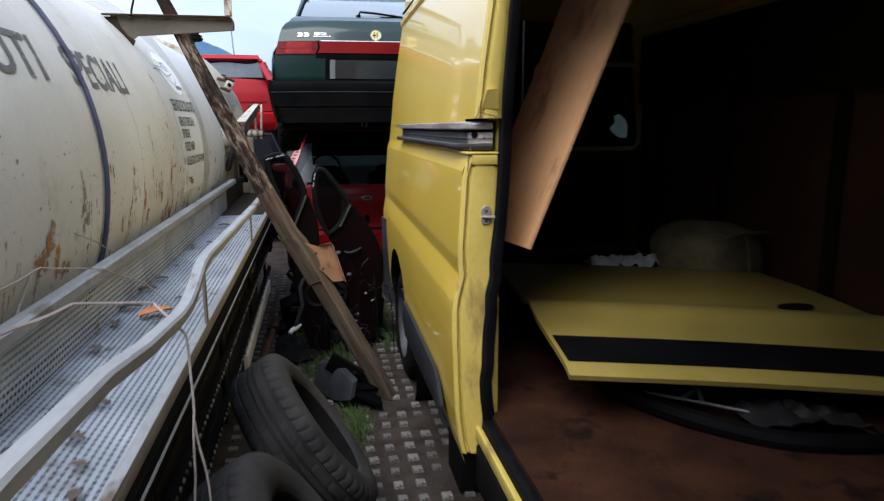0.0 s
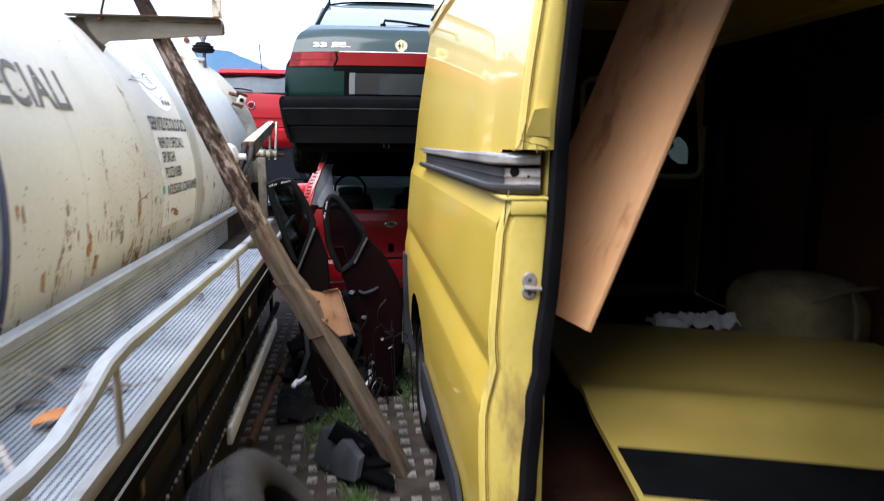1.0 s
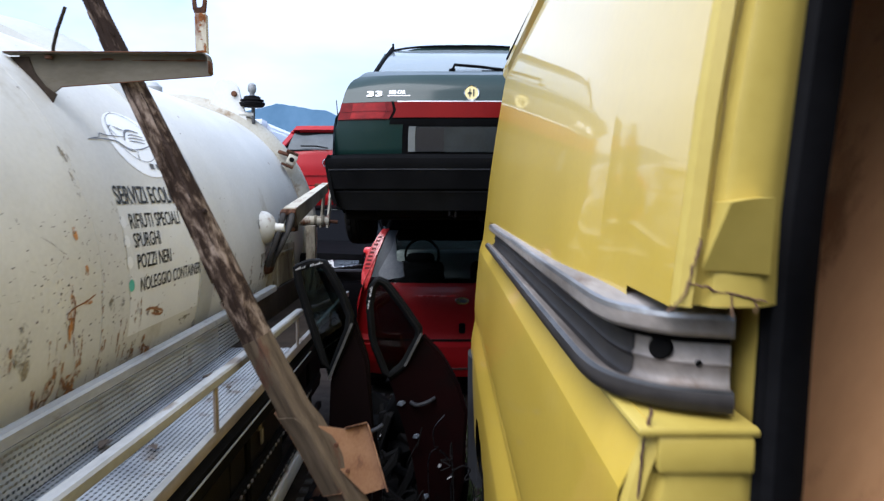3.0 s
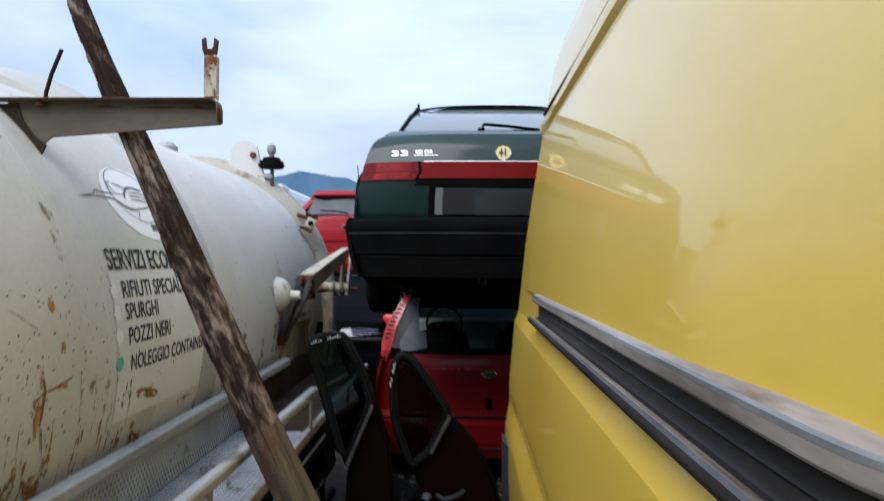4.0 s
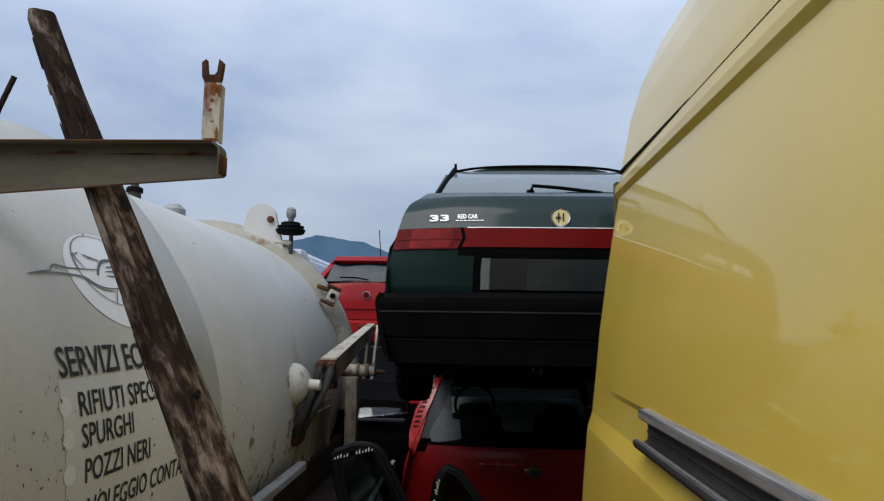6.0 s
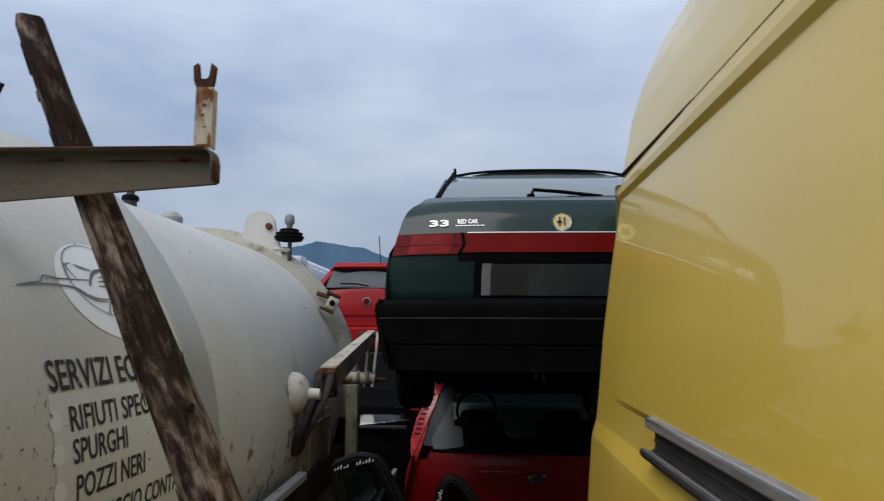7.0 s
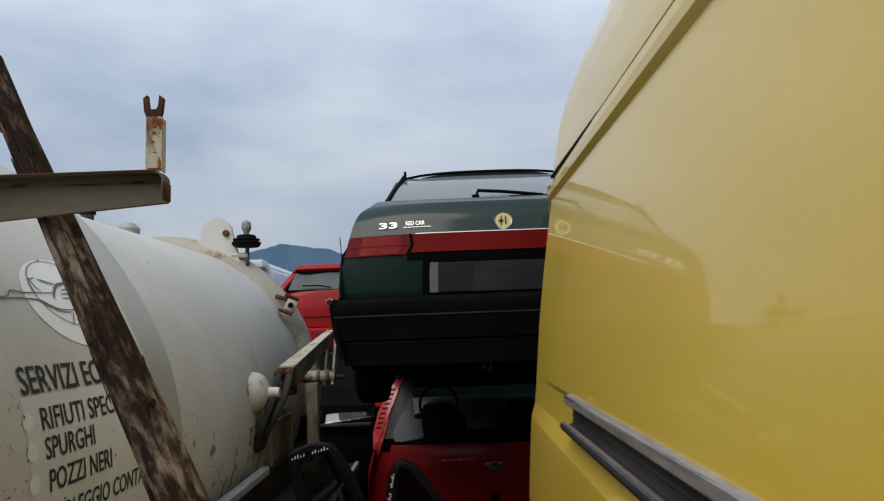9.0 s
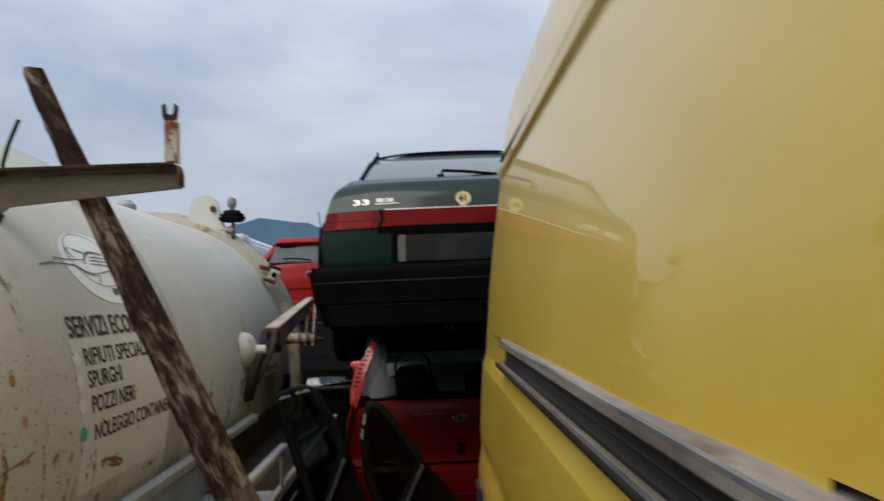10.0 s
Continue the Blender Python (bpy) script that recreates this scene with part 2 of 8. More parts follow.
GREYPLASTIC = mat("grey_plastic", (0.017, 0.018, 0.021), (0.040, 0.042, 0.047), 0.6, 0, 6, 160, 0.15, spec=0.15)
CLADDING = mat("dark_grey_cladding", (0.010, 0.011, 0.015), (0.026, 0.028, 0.035), 0.5, 0, 6, 120, 0.12, spec=0.25)
LOCKERPAINT = mat("grimy_locker_paint", (0.008, 0.0068, 0.0055), (0.028, 0.023, 0.018), 0.42, 0, 5, 80, 0.15, spec=0.2, rust=((0.055, 0.032, 0.018), 6, 0.62, (1, 1, 1)))
SKIRTGREY = mat("dull_skirt_plastic", (0.008, 0.0085, 0.0095), (0.016, 0.0165, 0.018), 0.55, 0, 7, 160, 0.1, spec=0.15)
GREEN = mat("dark_green_paint", (0.0035, 0.0175, 0.0150), (0.006, 0.025, 0.0215), 0.4, 0, 2, 60, 0.02, coat=0.32, coat_rough=0.10, spec=0.2)
LAMPRED = mat("red_lamp_plastic", (0.085, 0.002, 0.002), (0.15, 0.004, 0.004), 0.35, 0, 25, 90, 0.03, spec=0.15)
LAMPLENS = mat("inner_lamp_lens", (0.13, 0.003, 0.003), (0.29, 0.010, 0.008), 0.3, 0, 14, 90, 0.03, spec=0.2)
REFLECTRED = mat("red_reflector_panel", (0.125, 0.003, 0.0025), (0.17, 0.0045, 0.0035), 0.4, 0, 6, 90, 0.03, spec=0.12)
BOWLMETAL = mat("lamp_reflector", (0.04, 0.045, 0.05), (0.38, 0.40, 0.43), 0.25, 0.9, 30, 90, 0.3)
CHROME = mat("chrome", (0.75, 0.75, 0.75), (0.9, 0.9, 0.9), 0.12, 1.0, 20, 90, 0.02)
SILVERLETTER = mat("silver_letter", (0.70, 0.71, 0.72), (0.82, 0.83, 0.84), 0.35, 0.2, 20, 90, 0.02)
GOLD = mat("brass_badge", (0.62, 0.50, 0.20), (0.75, 0.64, 0.34), 0.3, 0.4, 40, 90, 0.05)
PLATEGREY = mat("plate_panel_grey", (0.016, 0.021, 0.023), (0.030, 0.037, 0.040), 0.45, 0, 8, 90, 0.03, coat=0.08)
PLATEWHITE = mat("plate_white", (0.13, 0.145, 0.145), (0.18, 0.195, 0.195), 0.4, 0, 8, 90, 0.03)
PLATEDARK = mat("plate_dark_bar", (0.012, 0.012, 0.014), (0.022, 0.022, 0.024), 0.5, 0, 8, 90, 0.03)
RED = mat("red_car_paint", (0.26, 0.0042, 0.0055), (0.33, 0.007, 0.009), 0.45, 0, 2, 60, 0.02, coat=0.18, coat_rough=0.08, spec=0.2)
LAMPBRIGHT = mat("bright_red_lamp", (0.50, 0.02, 0.022), (0.64, 0.05, 0.05), 0.25, 0, 25, 90, 0.03, coat=0.3)
PANEGREY = mat("dull_grey_pane", (0.035, 0.043, 0.054), (0.066, 0.080, 0.098), 0.35, 0, 9, 60, 0.03, spec=0.2)
# Pale colour painted for a sky reflection and for small glints.
PALEREFLECT = mat("pale_painted_reflection", (0.085, 0.10, 0.12), (0.14, 0.16, 0.185), 0.35, 0, 15, 60, 0.05, spec=0.25)
# Dusty van yellow, also darkened for the dim load space it lies in.
DUSTYSHADEDYELLOW = mat("dusty_shaded_yellow_paint", (0.21, 0.155, 0.033), (0.27, 0.205, 0.05), 0.38, 0, 4, 60, 0.05, coat=0.4, coat_rough=0.2)
SEALRUBBER = mat("seal_rubber", (0.0025, 0.0025, 0.003), (0.007, 0.007, 0.008), 0.65, 0, 9, 90, 0.15, spec=0.07)


def stain_mat(name, colour, low, scale):
    """A stain that breaks up into flecks: rust where the noise is high, bare paint elsewhere."""
    m = mat(name, tuple(c * 0.7 for c in colour), colour, 0.8, 0, 30, 120, 0.2)
    n, ln = nodes_of(m)
    co = n.new("ShaderNodeTexCoord")
    no = n.new("ShaderNodeTexNoise")
    no.inputs["Scale"].default_value, no.inputs["Detail"].default_value, no.inputs["Roughness"].default_value = scale, 6.0, 0.7
    ln.new(co.outputs["Object"], no.inputs["Vector"])
    ra = n.new("ShaderNodeValToRGB")
    ra.color_ramp.elements[0].position, ra.color_ramp.elements[1].position = low, low + 0.14
    ln.new(no.outputs["Fac"], ra.inputs[0])
    tr, ms = n.new("ShaderNodeBsdfTransparent"), n.new("ShaderNodeMixShader")
    ln.new(ra.outputs[0], ms.inputs[0]), ln.new(tr.outputs[0], ms.inputs[1]), ln.new(n["Principled BSDF"].outputs[0], ms.inputs[2])
    ln.new(ms.outputs[0], n["Material Output"].inputs["Surface"])
    return m


INK = stain_mat("faded_black_ink", (0.026, 0.028, 0.028), 0.27, 55)
BIGINK = stain_mat("worn_grey_ink", (0.13, 0.13, 0.135), 0.33, 30)
STAINBROWN = stain_mat("brown_rust_stain", (0.34, 0.165, 0.062), 0.44, 40)
STAINORANGE = stain_mat("orange_rust_stain", (0.52, 0.235, 0.07), 0.40, 40)


def bark_mat(name):
    """Weathered bark: fibrous flakes, dark between and pale on their faces, along the leaning pole."""
    m = mat(name, (0.03, 0.02, 0.015), (0.2, 0.15, 0.12), 0.92, 0, 19, 130, 0.0, spec=0.08)
    n, ln = nodes_of(m)
    b = n["Principled BSDF"]
    co = n.new("ShaderNodeTexCoord")
    mp = n.new("ShaderNodeMapping")
    mp.vector_type = "TEXTURE"
    mp.inputs["Rotation"].default_value = (0, radians(-26.6), 0)
    mp.inputs["Scale"].default_value = (1.0, 1.0, 2.6)
    ln.new(co.outputs["Object"], mp.inputs["Vector"])
    flake = n.new("ShaderNodeTexNoise")
    flake.inputs["Scale"].default_value, flake.inputs["Detail"].default_value, flake.inputs["Roughness"].default_value, flake.inputs["Distortion"].default_value = 40, 9.0, 0.66, 0.4
    ln.new(mp.outputs[0], flake.inputs["Vector"])
    patch = n.new("ShaderNodeTexNoise")
    patch.inputs["Scale"].default_value, patch.inputs["Detail"].default_value = 10, 4.0
    ln.new(mp.outputs[0], patch.inputs["Vector"])
    add = n.new("ShaderNodeMath")
    add.operation = "MULTIPLY_ADD"
    add.inputs[1].default_value = 0.55
    ln.new(patch.outputs["Fac"], add.inputs[0]), ln.new(flake.outputs["Fac"], add.inputs[2])
    ramp = n.new("ShaderNodeValToRGB")
    ramp.color_ramp.elements[0].position, ramp.color_ramp.elements[1].position = 0.72, 0.96
    ramp.color_ramp.elements[0].color, ramp.color_ramp.elements[1].color = (0.026, 0.017, 0.013, 1), (0.25, 0.195, 0.157, 1)
    mid = ramp.color_ramp.elements.new(0.82)
    mid.color = (0.088, 0.062, 0.047, 1)
    ln.new(add.outputs[0], ramp.inputs[0]), ln.new(ramp.outputs[0], b.inputs["Base Color"])
    bp = n.new("ShaderNodeBump")
    bp.inputs["Strength"].default_value, bp.inputs["Distance"].default_value = 0.9, 0.006
    ln.new(flake.outputs["Fac"], bp.inputs["Height"]), ln.new(bp.outputs[0], b.inputs["Normal"])
    return m


BARKWOOD = bark_mat("barked_timber")
SCORERUST = stain_mat("rusted_score", (0.27, 0.125, 0.05), 0.26, 45)
STAINDARK = stain_mat("dark_chip_stain", (0.10, 0.088, 0.066), 0.36, 60)
STAINDIRT = stain_mat("grey_dirt_stain", (0.26, 0.22, 0.15), 0.50, 26)
BLOCKWALL = mat("dark_blocking_wall", (0.03, 0.035, 0.032), (0.075, 0.08, 0.075), 0.9, 0, 0.8, 12, 0.2)
# Cream paint darkened because the bracket's near face lies in shade.
BRACKETPAINT = mat("shaded_cream_bracket_paint", (0.082, 0.071, 0.051), (0.135, 0.121, 0.094), 0.65, 0, 5, 60, 0.2, spec=0.1, stretch=(0.6, 1, 1.5), rust=((0.075, 0.048, 0.03), 11, 0.62, (0.6, 1, 1.6)))
RUSTORANGE = mat("orange_rust", (0.10, 0.035, 0.014), (0.26, 0.10, 0.035), 0.9, 0, 60, 200, 0.4, spec=0.1)
EMBLEMGREY = mat("emblem_grey_line", (0.05, 0.05, 0.05), (0.12, 0.12, 0.12), 0.5, 0, 20, 90, 0.05)
BLACKSHEET = mat("matt_black_sheet", (0.004, 0.004, 0.004), (0.009, 0.009, 0.009), 0.6, 0, 6, 90, 0.1, spec=0.3)
GLASS = glass_mat("car_glass", (0.80, 0.88, 0.86))
DUSTGLASS = glass_mat("dusty_glass", (0.28, 0.33, 0.35), 0.10)
DUSTGLASS.node_tree.nodes["Principled BSDF"].inputs["Transmission Weight"].default_value = 0.55
DOORGLASS = glass_mat("dark_door_glass", (0.045, 0.078, 0.074))
SMOKEGLASS = glass_mat("smoky_glass", (0.50, 0.57, 0.56))
HAZEGLASS = glass_mat("hazed_windscreen", (0.065, 0.09, 0.09), 0.25)
LENSGLASS = glass_mat("clear_lens", (0.86, 0.90, 0.92))
GRIMECREAM = mat("grimy_cream_steel", (0.12, 0.105, 0.075), (0.32, 0.285, 0.22), 0.7, 0, 5, 70, 0.2, spec=0.2, stretch=(1, 1, 0.35), rust=((0.045, 0.030, 0.018), 7, 0.54, (1, 1, 0.4)))
DUSTHOSE = mat("dusty_rubber_hose", (0.016, 0.015, 0.014), (0.060, 0.056, 0.052), 0.8, 0, 12, 120, 0.3, spec=0.15)
TRIMFRAME = mat("satin_black_frame", (0.002, 0.002, 0.0022), (0.005, 0.006, 0.0065), 0.5, 0, 9, 90, 0.05, spec=0.07)
DARKGLASS = glass_mat("tinted_glass", (0.32, 0.42, 0.40))
DULLWINDOW = mat("dull_dusty_window", (0.045, 0.055, 0.060), (0.085, 0.10, 0.105), 0.35, 0, 4, 60, 0.02, spec=0.2)
SEATCLOTH = mat("seat_cloth", (0.006, 0.006, 0.007), (0.014, 0.014, 0.016), 0.9, 0, 12, 200, 0.3, spec=0.1)
DASH = mat("grey_dashboard", (0.34, 0.35, 0.35), (0.48, 0.49, 0.49), 0.7, 0, 8, 120, 0.1)
DARKPAINT = mat("black_car_paint", (0.0015, 0.0015, 0.0018), (0.003, 0.003, 0.0035), 0.7, 0, 3, 60, 0.02, spec=0.015)
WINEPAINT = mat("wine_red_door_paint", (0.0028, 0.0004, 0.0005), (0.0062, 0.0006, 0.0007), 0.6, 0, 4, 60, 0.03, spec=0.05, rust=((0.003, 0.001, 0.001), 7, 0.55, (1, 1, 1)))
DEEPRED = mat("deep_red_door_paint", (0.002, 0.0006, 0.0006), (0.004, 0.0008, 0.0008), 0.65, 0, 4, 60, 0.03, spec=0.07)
BLACKWINDOW = mat("blackened_window", (0.0012, 0.0012, 0.0016), (0.0025, 0.0025, 0.003), 0.5, 0, 3, 60, 0.0, spec=0.03)
# Grease and the rail's own shade share this dark colour.
WEBGREY = mat("greasy_shaded_rail_web", (0.012, 0.0105, 0.0098), (0.046, 0.041, 0.038), 0.45, 0.0, 7, 90, 0.15, stretch=(1, 0.2, 1), spec=0.14)
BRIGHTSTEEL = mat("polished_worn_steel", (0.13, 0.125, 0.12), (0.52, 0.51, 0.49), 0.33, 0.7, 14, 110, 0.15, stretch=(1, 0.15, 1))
GLOSSBLACK = mat("glossy_black_cable", (0.003, 0.003, 0.0035), (0.008, 0.008, 0.009), 0.25, 0, 9, 60, 0.02, spec=0.5)
PALESEAL = mat("pale_window_seal", (0.60, 0.58, 0.38), (0.72, 0.70, 0.50), 0.6, 0, 8, 60, 0.1)
# Van yellow darkened for the shade inside the load space.
DOORINNER = mat("shaded_yellow_inner_door", (0.07, 0.054, 0.012), (0.12, 0.095, 0.024), 0.6, 0, 5, 60, 0.1, spec=0.2)
FORKPAINT = mat("pale_fork_paint", (0.36, 0.33, 0.25), (0.48, 0.45, 0.36), 0.55, 0, 6, 60, 0.15, rust=((0.14, 0.055, 0.025), 16, 0.52, (1, 1, 0.4)))
DARKBROWN = mat("dark_brown_steel", (0.012, 0.009, 0.007), (0.045, 0.033, 0.024), 0.8, 0, 6, 60, 0.2, spec=0.1)
BARK = mat("dark_bark", (0.016, 0.010, 0.008), (0.060, 0.042, 0.034), 0.95, 0, 34, 120, 1.0, spec=0.1)
WHITEPAINT = mat("white_vehicle_paint", (0.62, 0.66, 0.70), (0.72, 0.75, 0.78), 0.4, 0, 4, 60, 0.03, coat=0.4)
PLY = mat("plywood", (0.42, 0.215, 0.094), (0.57, 0.31, 0.148), 0.6, 0, 3.0, 50, 0.15, stretch=(1, 1, 0.3), rust=((0.27, 0.125, 0.055), 3.2, 0.58, (2, 2, 0.6)))
# Lining, floor and walls carry the load space's shade in their base colours.
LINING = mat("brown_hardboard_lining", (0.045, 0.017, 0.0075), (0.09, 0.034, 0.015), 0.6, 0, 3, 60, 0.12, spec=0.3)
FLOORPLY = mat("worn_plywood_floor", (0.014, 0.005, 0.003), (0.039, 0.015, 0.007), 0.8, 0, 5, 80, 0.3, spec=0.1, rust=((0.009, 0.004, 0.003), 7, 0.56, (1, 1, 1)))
VANDARK = mat("shaded_van_interior", (0.008, 0.0066, 0.0034), (0.019, 0.016, 0.0075), 0.8, 0, 5, 80, 0.15, spec=0.1)
FOAM = mat("dusty_sack", (0.13, 0.100, 0.045), (0.25, 0.20, 0.10), 0.9, 0, 9, 60, 0.9)
CLOTH = mat("white_rag", (0.42, 0.42, 0.42), (0.60, 0.60, 0.60), 0.9, 0, 9, 90, 0.5)
CONCRETE = mat("concrete_stud", (0.085, 0.075, 0.066), (0.24, 0.225, 0.205), 0.9, 0, 26, 160, 0.6, spec=0.15, island=True, rust=((0.045, 0.036, 0.028), 16, 0.54, (1, 1, 1)))
EARTH = mat("damp_earth", (0.020, 0.015, 0.012), (0.055, 0.043, 0.034), 0.95, 0, 7, 90, 0.9, spec=0.1)
GRASS = mat("grass_blades", (0.035, 0.07, 0.015), (0.10, 0.16, 0.04), 0.7, 0, 9, 60, 0.1)
LEAF = mat("dry_orange_leaf", (0.40, 0.13, 0.035), (0.60, 0.26, 0.08), 0.7, 0, 20, 90, 0.4)
DEADLEAF = mat("dark_dead_leaf", (0.06, 0.045, 0.035), (0.14, 0.11, 0.09), 0.8, 0, 20, 90, 0.4)
TWIG = mat("dry_vine", (0.28, 0.23, 0.20), (0.46, 0.40, 0.36), 0.85, 0, 14, 120, 0.4)
# Distance haze is mixed into the ridge's base blue.
MOUNTAIN = mat("haze_tinted_mountain", (0.055, 0.128, 0.205), (0.090, 0.178, 0.27), 0.95, 0, 0.012, 0.08, 0.0)
WHITEPAINTMARK = mat("white_marker", (0.6, 0.6, 0.6), (0.75, 0.75, 0.75), 0.6, 0, 20, 60, 0.05)
BRICKRED = mat("orange_brick", (0.36, 0.13, 0.07), (0.50, 0.24, 0.14), 0.9, 0, 14, 90, 0.5)
BLUECABLE = mat("dark_blue_cable", (0.03, 0.035, 0.07), (0.06, 0.065, 0.11), 0.6, 0, 14, 90, 0.1)


# ---- mesh tools ----
BASE = {}


def thing(name, label, category, base=(0, 0, 0), group="", kind="", m=None):
    """An Empty that carries a thing's parts. With base: the parts are built at their places in the world; with m: at the Empty's own pose."""
    ob = new(name)
    ob.empty_display_size = 0.1
    if m is None:
        ob.matrix_basis = Matrix.Translation(base)
        BASE[ob.name] = Matrix.Translation(base).inverted()
    else:
        ob.matrix_basis = m
    return tagged(ob, label, category, group, kind)


def mesh_of(name, bm, material, sharp=35):
    bmesh.ops.recalc_face_normals(bm, faces=bm.faces)
    me = bpy.data.meshes.new(name)
    bm.to_mesh(me)
    bm.free()
    me.materials.append(material)
    me.shade_smooth()
    me.set_sharp_from_angle(angle=radians(sharp))
    return me


def part(name, bm, material, parent, label="", sharp=35):
    ob = new(name, mesh_of(name, bm, material, sharp))
    ob.parent = parent
    if parent is not None and parent.name in BASE:
        ob.matrix_parent_inverse = BASE[parent.name]
    return tagged(ob, label)


def solo(name, bm, material, label, category, group="", kind="", sharp=35):
    """A thing of one mesh."""
    return tagged(new(name, mesh_of(name, bm, material, sharp)), label, category, group, kind)


def box(bm, lo, hi, bevel=0.0, m=None, seg=2):
    g = bmesh.ops.create_cube(bm, size=1.0)
    c, s = (Vector(lo) + Vector(hi)) / 2, Vector(hi) - Vector(lo)
    bmesh.ops.transform(bm, matrix=(m or Matrix()) @ Matrix.Translation(c) @ Matrix.Diagonal((*s, 1)), verts=g["verts"])
    if bevel:
        vs = set(g["verts"])
        es = [e for e in bm.edges if e.verts[0] in vs and e.verts[1] in vs]
        bmesh.ops.bevel(bm, geom=es, offset=bevel, segments=seg, affect="EDGES", profile=0.5)
    return bm


def B(lo, hi, bevel=0.0, m=None):
    return box(bmesh.new(), lo, hi, bevel, m)


def frames_along(pts):
    pts = [Vector(p) for p in pts]
    out, side = [], None
    for i, p in enumerate(pts):
        d = (pts[min(i + 1, len(pts) - 1)] - pts[max(i - 1, 0)]).normalized()
        if side is None:
            side = d.cross(Vector((0, 0, 1)))
            if side.length < 1e-3:
                side = Vector((1, 0, 0))
        side = (side - d * side.dot(d)).normalized()
        out.append((p, side, d.cross(side).normalized() * -1))
    return out


def sweep(bm, pts, outline, cap=True, scales=None):
    """Sweeps a closed outline of (a, b) pairs along points."""
    rings = []
    for i, (p, s, u) in enumerate(frames_along(pts)):
        k = scales[i] if scales else 1.0
        rings.append([bm.verts.new(p + s * a * k + u * b * k) for a, b in outline])
    n = len(outline)
    for r, q in zip(rings, rings[1:]):
        for i in range(n):
            bm.faces.new((r[i], r[(i + 1) % n], q[(i + 1) % n], q[i]))
    if cap:
        bm.faces.new(rings[0]), bm.faces.new(rings[-1])
    return bm


def smooth(pts, k=4):
    """Catmull-Rom points through pts."""
    p = [Vector(q) for q in pts]
    out = []
    for i in range(len(p) - 1):
        a, b, c, d = p[max(i - 1, 0)], p[i], p[i + 1], p[min(i + 2, len(p) - 1)]
        for s in range(k):
            t = s / k
            out.append(0.5 * (2 * b + (c - a) * t + (2 * a - 5 * b + 4 * c - d) * t * t + (3 * b - a - 3 * c + d) * t ** 3))
    return out + [p[-1]]


def ring(r, n=10):
    return [(r * math.cos(2 * math.pi * i / n), r * math.sin(2 * math.pi * i / n)) for i in range(n)]


def tube(bm, pts, r, n=10, scales=None):
    return sweep(bm, pts, ring(r, n), True, scales)


def T(pts, r, n=10, scales=None):
    return tube(bmesh.new(), pts, r, n, scales)


def grid(bm, nu, nv, fn, close_u=False):
    """A sheet of points fn(u, v), u and v from 0 to 1."""
    vs = [[bm.verts.new(fn(i / nu, j / nv)) for j in range(nv + 1)] for i in range(nu + (0 if close_u else 1))]
    m = len(vs)
    for i in range(nu):
        for j in range(nv):
            bm.faces.new((vs[i][j], vs[(i + 1) % m][j], vs[(i + 1) % m][j + 1], vs[i][j + 1]))
    return vs


def thicken(bm, depth):
    """Gives a sheet a thickness, against its normals."""
    bmesh.ops.recalc_face_normals(bm, faces=bm.faces)
    bmesh.ops.solidify(bm, geom=bm.faces[:], thickness=depth)
    return bm


def extrude_poly(bm, pts, shift):
    """A prism: a polygon of points, shifted."""
    a = [bm.verts.new(p) for p in pts]
    b = [bm.verts.new(Vector(p) + Vector(shift)) for p in pts]
    bm.faces.new(a), bm.faces.new(b[::-1])
    for i in range(len(a)):
        j = (i + 1) % len(a)
        bm.faces.new((a[i], b[i], b[j], a[j]))
    return bm


def lathe(bm, profile, n=32, m=None):
    """Turns (radius, height) pairs round the z axis."""
    rings = [[bm.verts.new((m or Matrix()) @ Vector((r * math.cos(2 * math.pi * i / n), r * math.sin(2 * math.pi * i / n), h))) for i in range(n)] for r, h in profile]
    for a, b in zip(rings, rings[1:]):
        for i in range(n):
            bm.faces.new((a[i], a[(i + 1) % n], b[(i + 1) % n], b[i]))
    return rings


def disc(bm, r, h0, h1, n=24, m=None, bevel=0.0):
    rs = lathe(bm, [(r, h0), (r, h1 - bevel), (r - bevel, h1)] if bevel else [(r, h0), (r, h1)], n, m)
    bm.faces.new(rs[0]), bm.faces.new(rs[-1])
    return bm


def lerp_table(table, x):
    for (a, va), (b, vb) in zip(table, table[1:]):
        if x <= b:
            k = 0 if b == a else max(0.0, (x - a) / (b - a))
            return va + (vb - va) * k
    return table[-1][1]


def letters(text, height, width=None, shear=0.0, bold=0.0):
    """The built-in font as flat points and faces, cap height and overall width set."""
    cu = bpy.data.curves.new("letters", "FONT")
    cu.body, cu.size, cu.resolution_u, cu.shear, cu.offset = text, 1.0, 3, shear, bold
    ob = bpy.data.objects.new("letters", cu)
    scene.collection.objects.link(ob)
    me = bpy.data.meshes.new_from_object(ob.evaluated_get(bpy.context.evaluated_depsgraph_get()))
    bpy.data.objects.remove(ob)
    xs, ys = [v.co.x for v in me.vertices], [v.co.y for v in me.vertices]
    x0, y0 = min(xs), 0.0
    ky = height / (max(ys) - y0)
    kx = width / (max(xs) - x0) if width else ky
    pts = [((v.co.x - x0) * kx, (v.co.y - y0) * ky) for v in me.vertices]
    faces = [tuple(p.vertices) for p in me.polygons]
    bpy.data.meshes.remove(me)
    return pts, faces


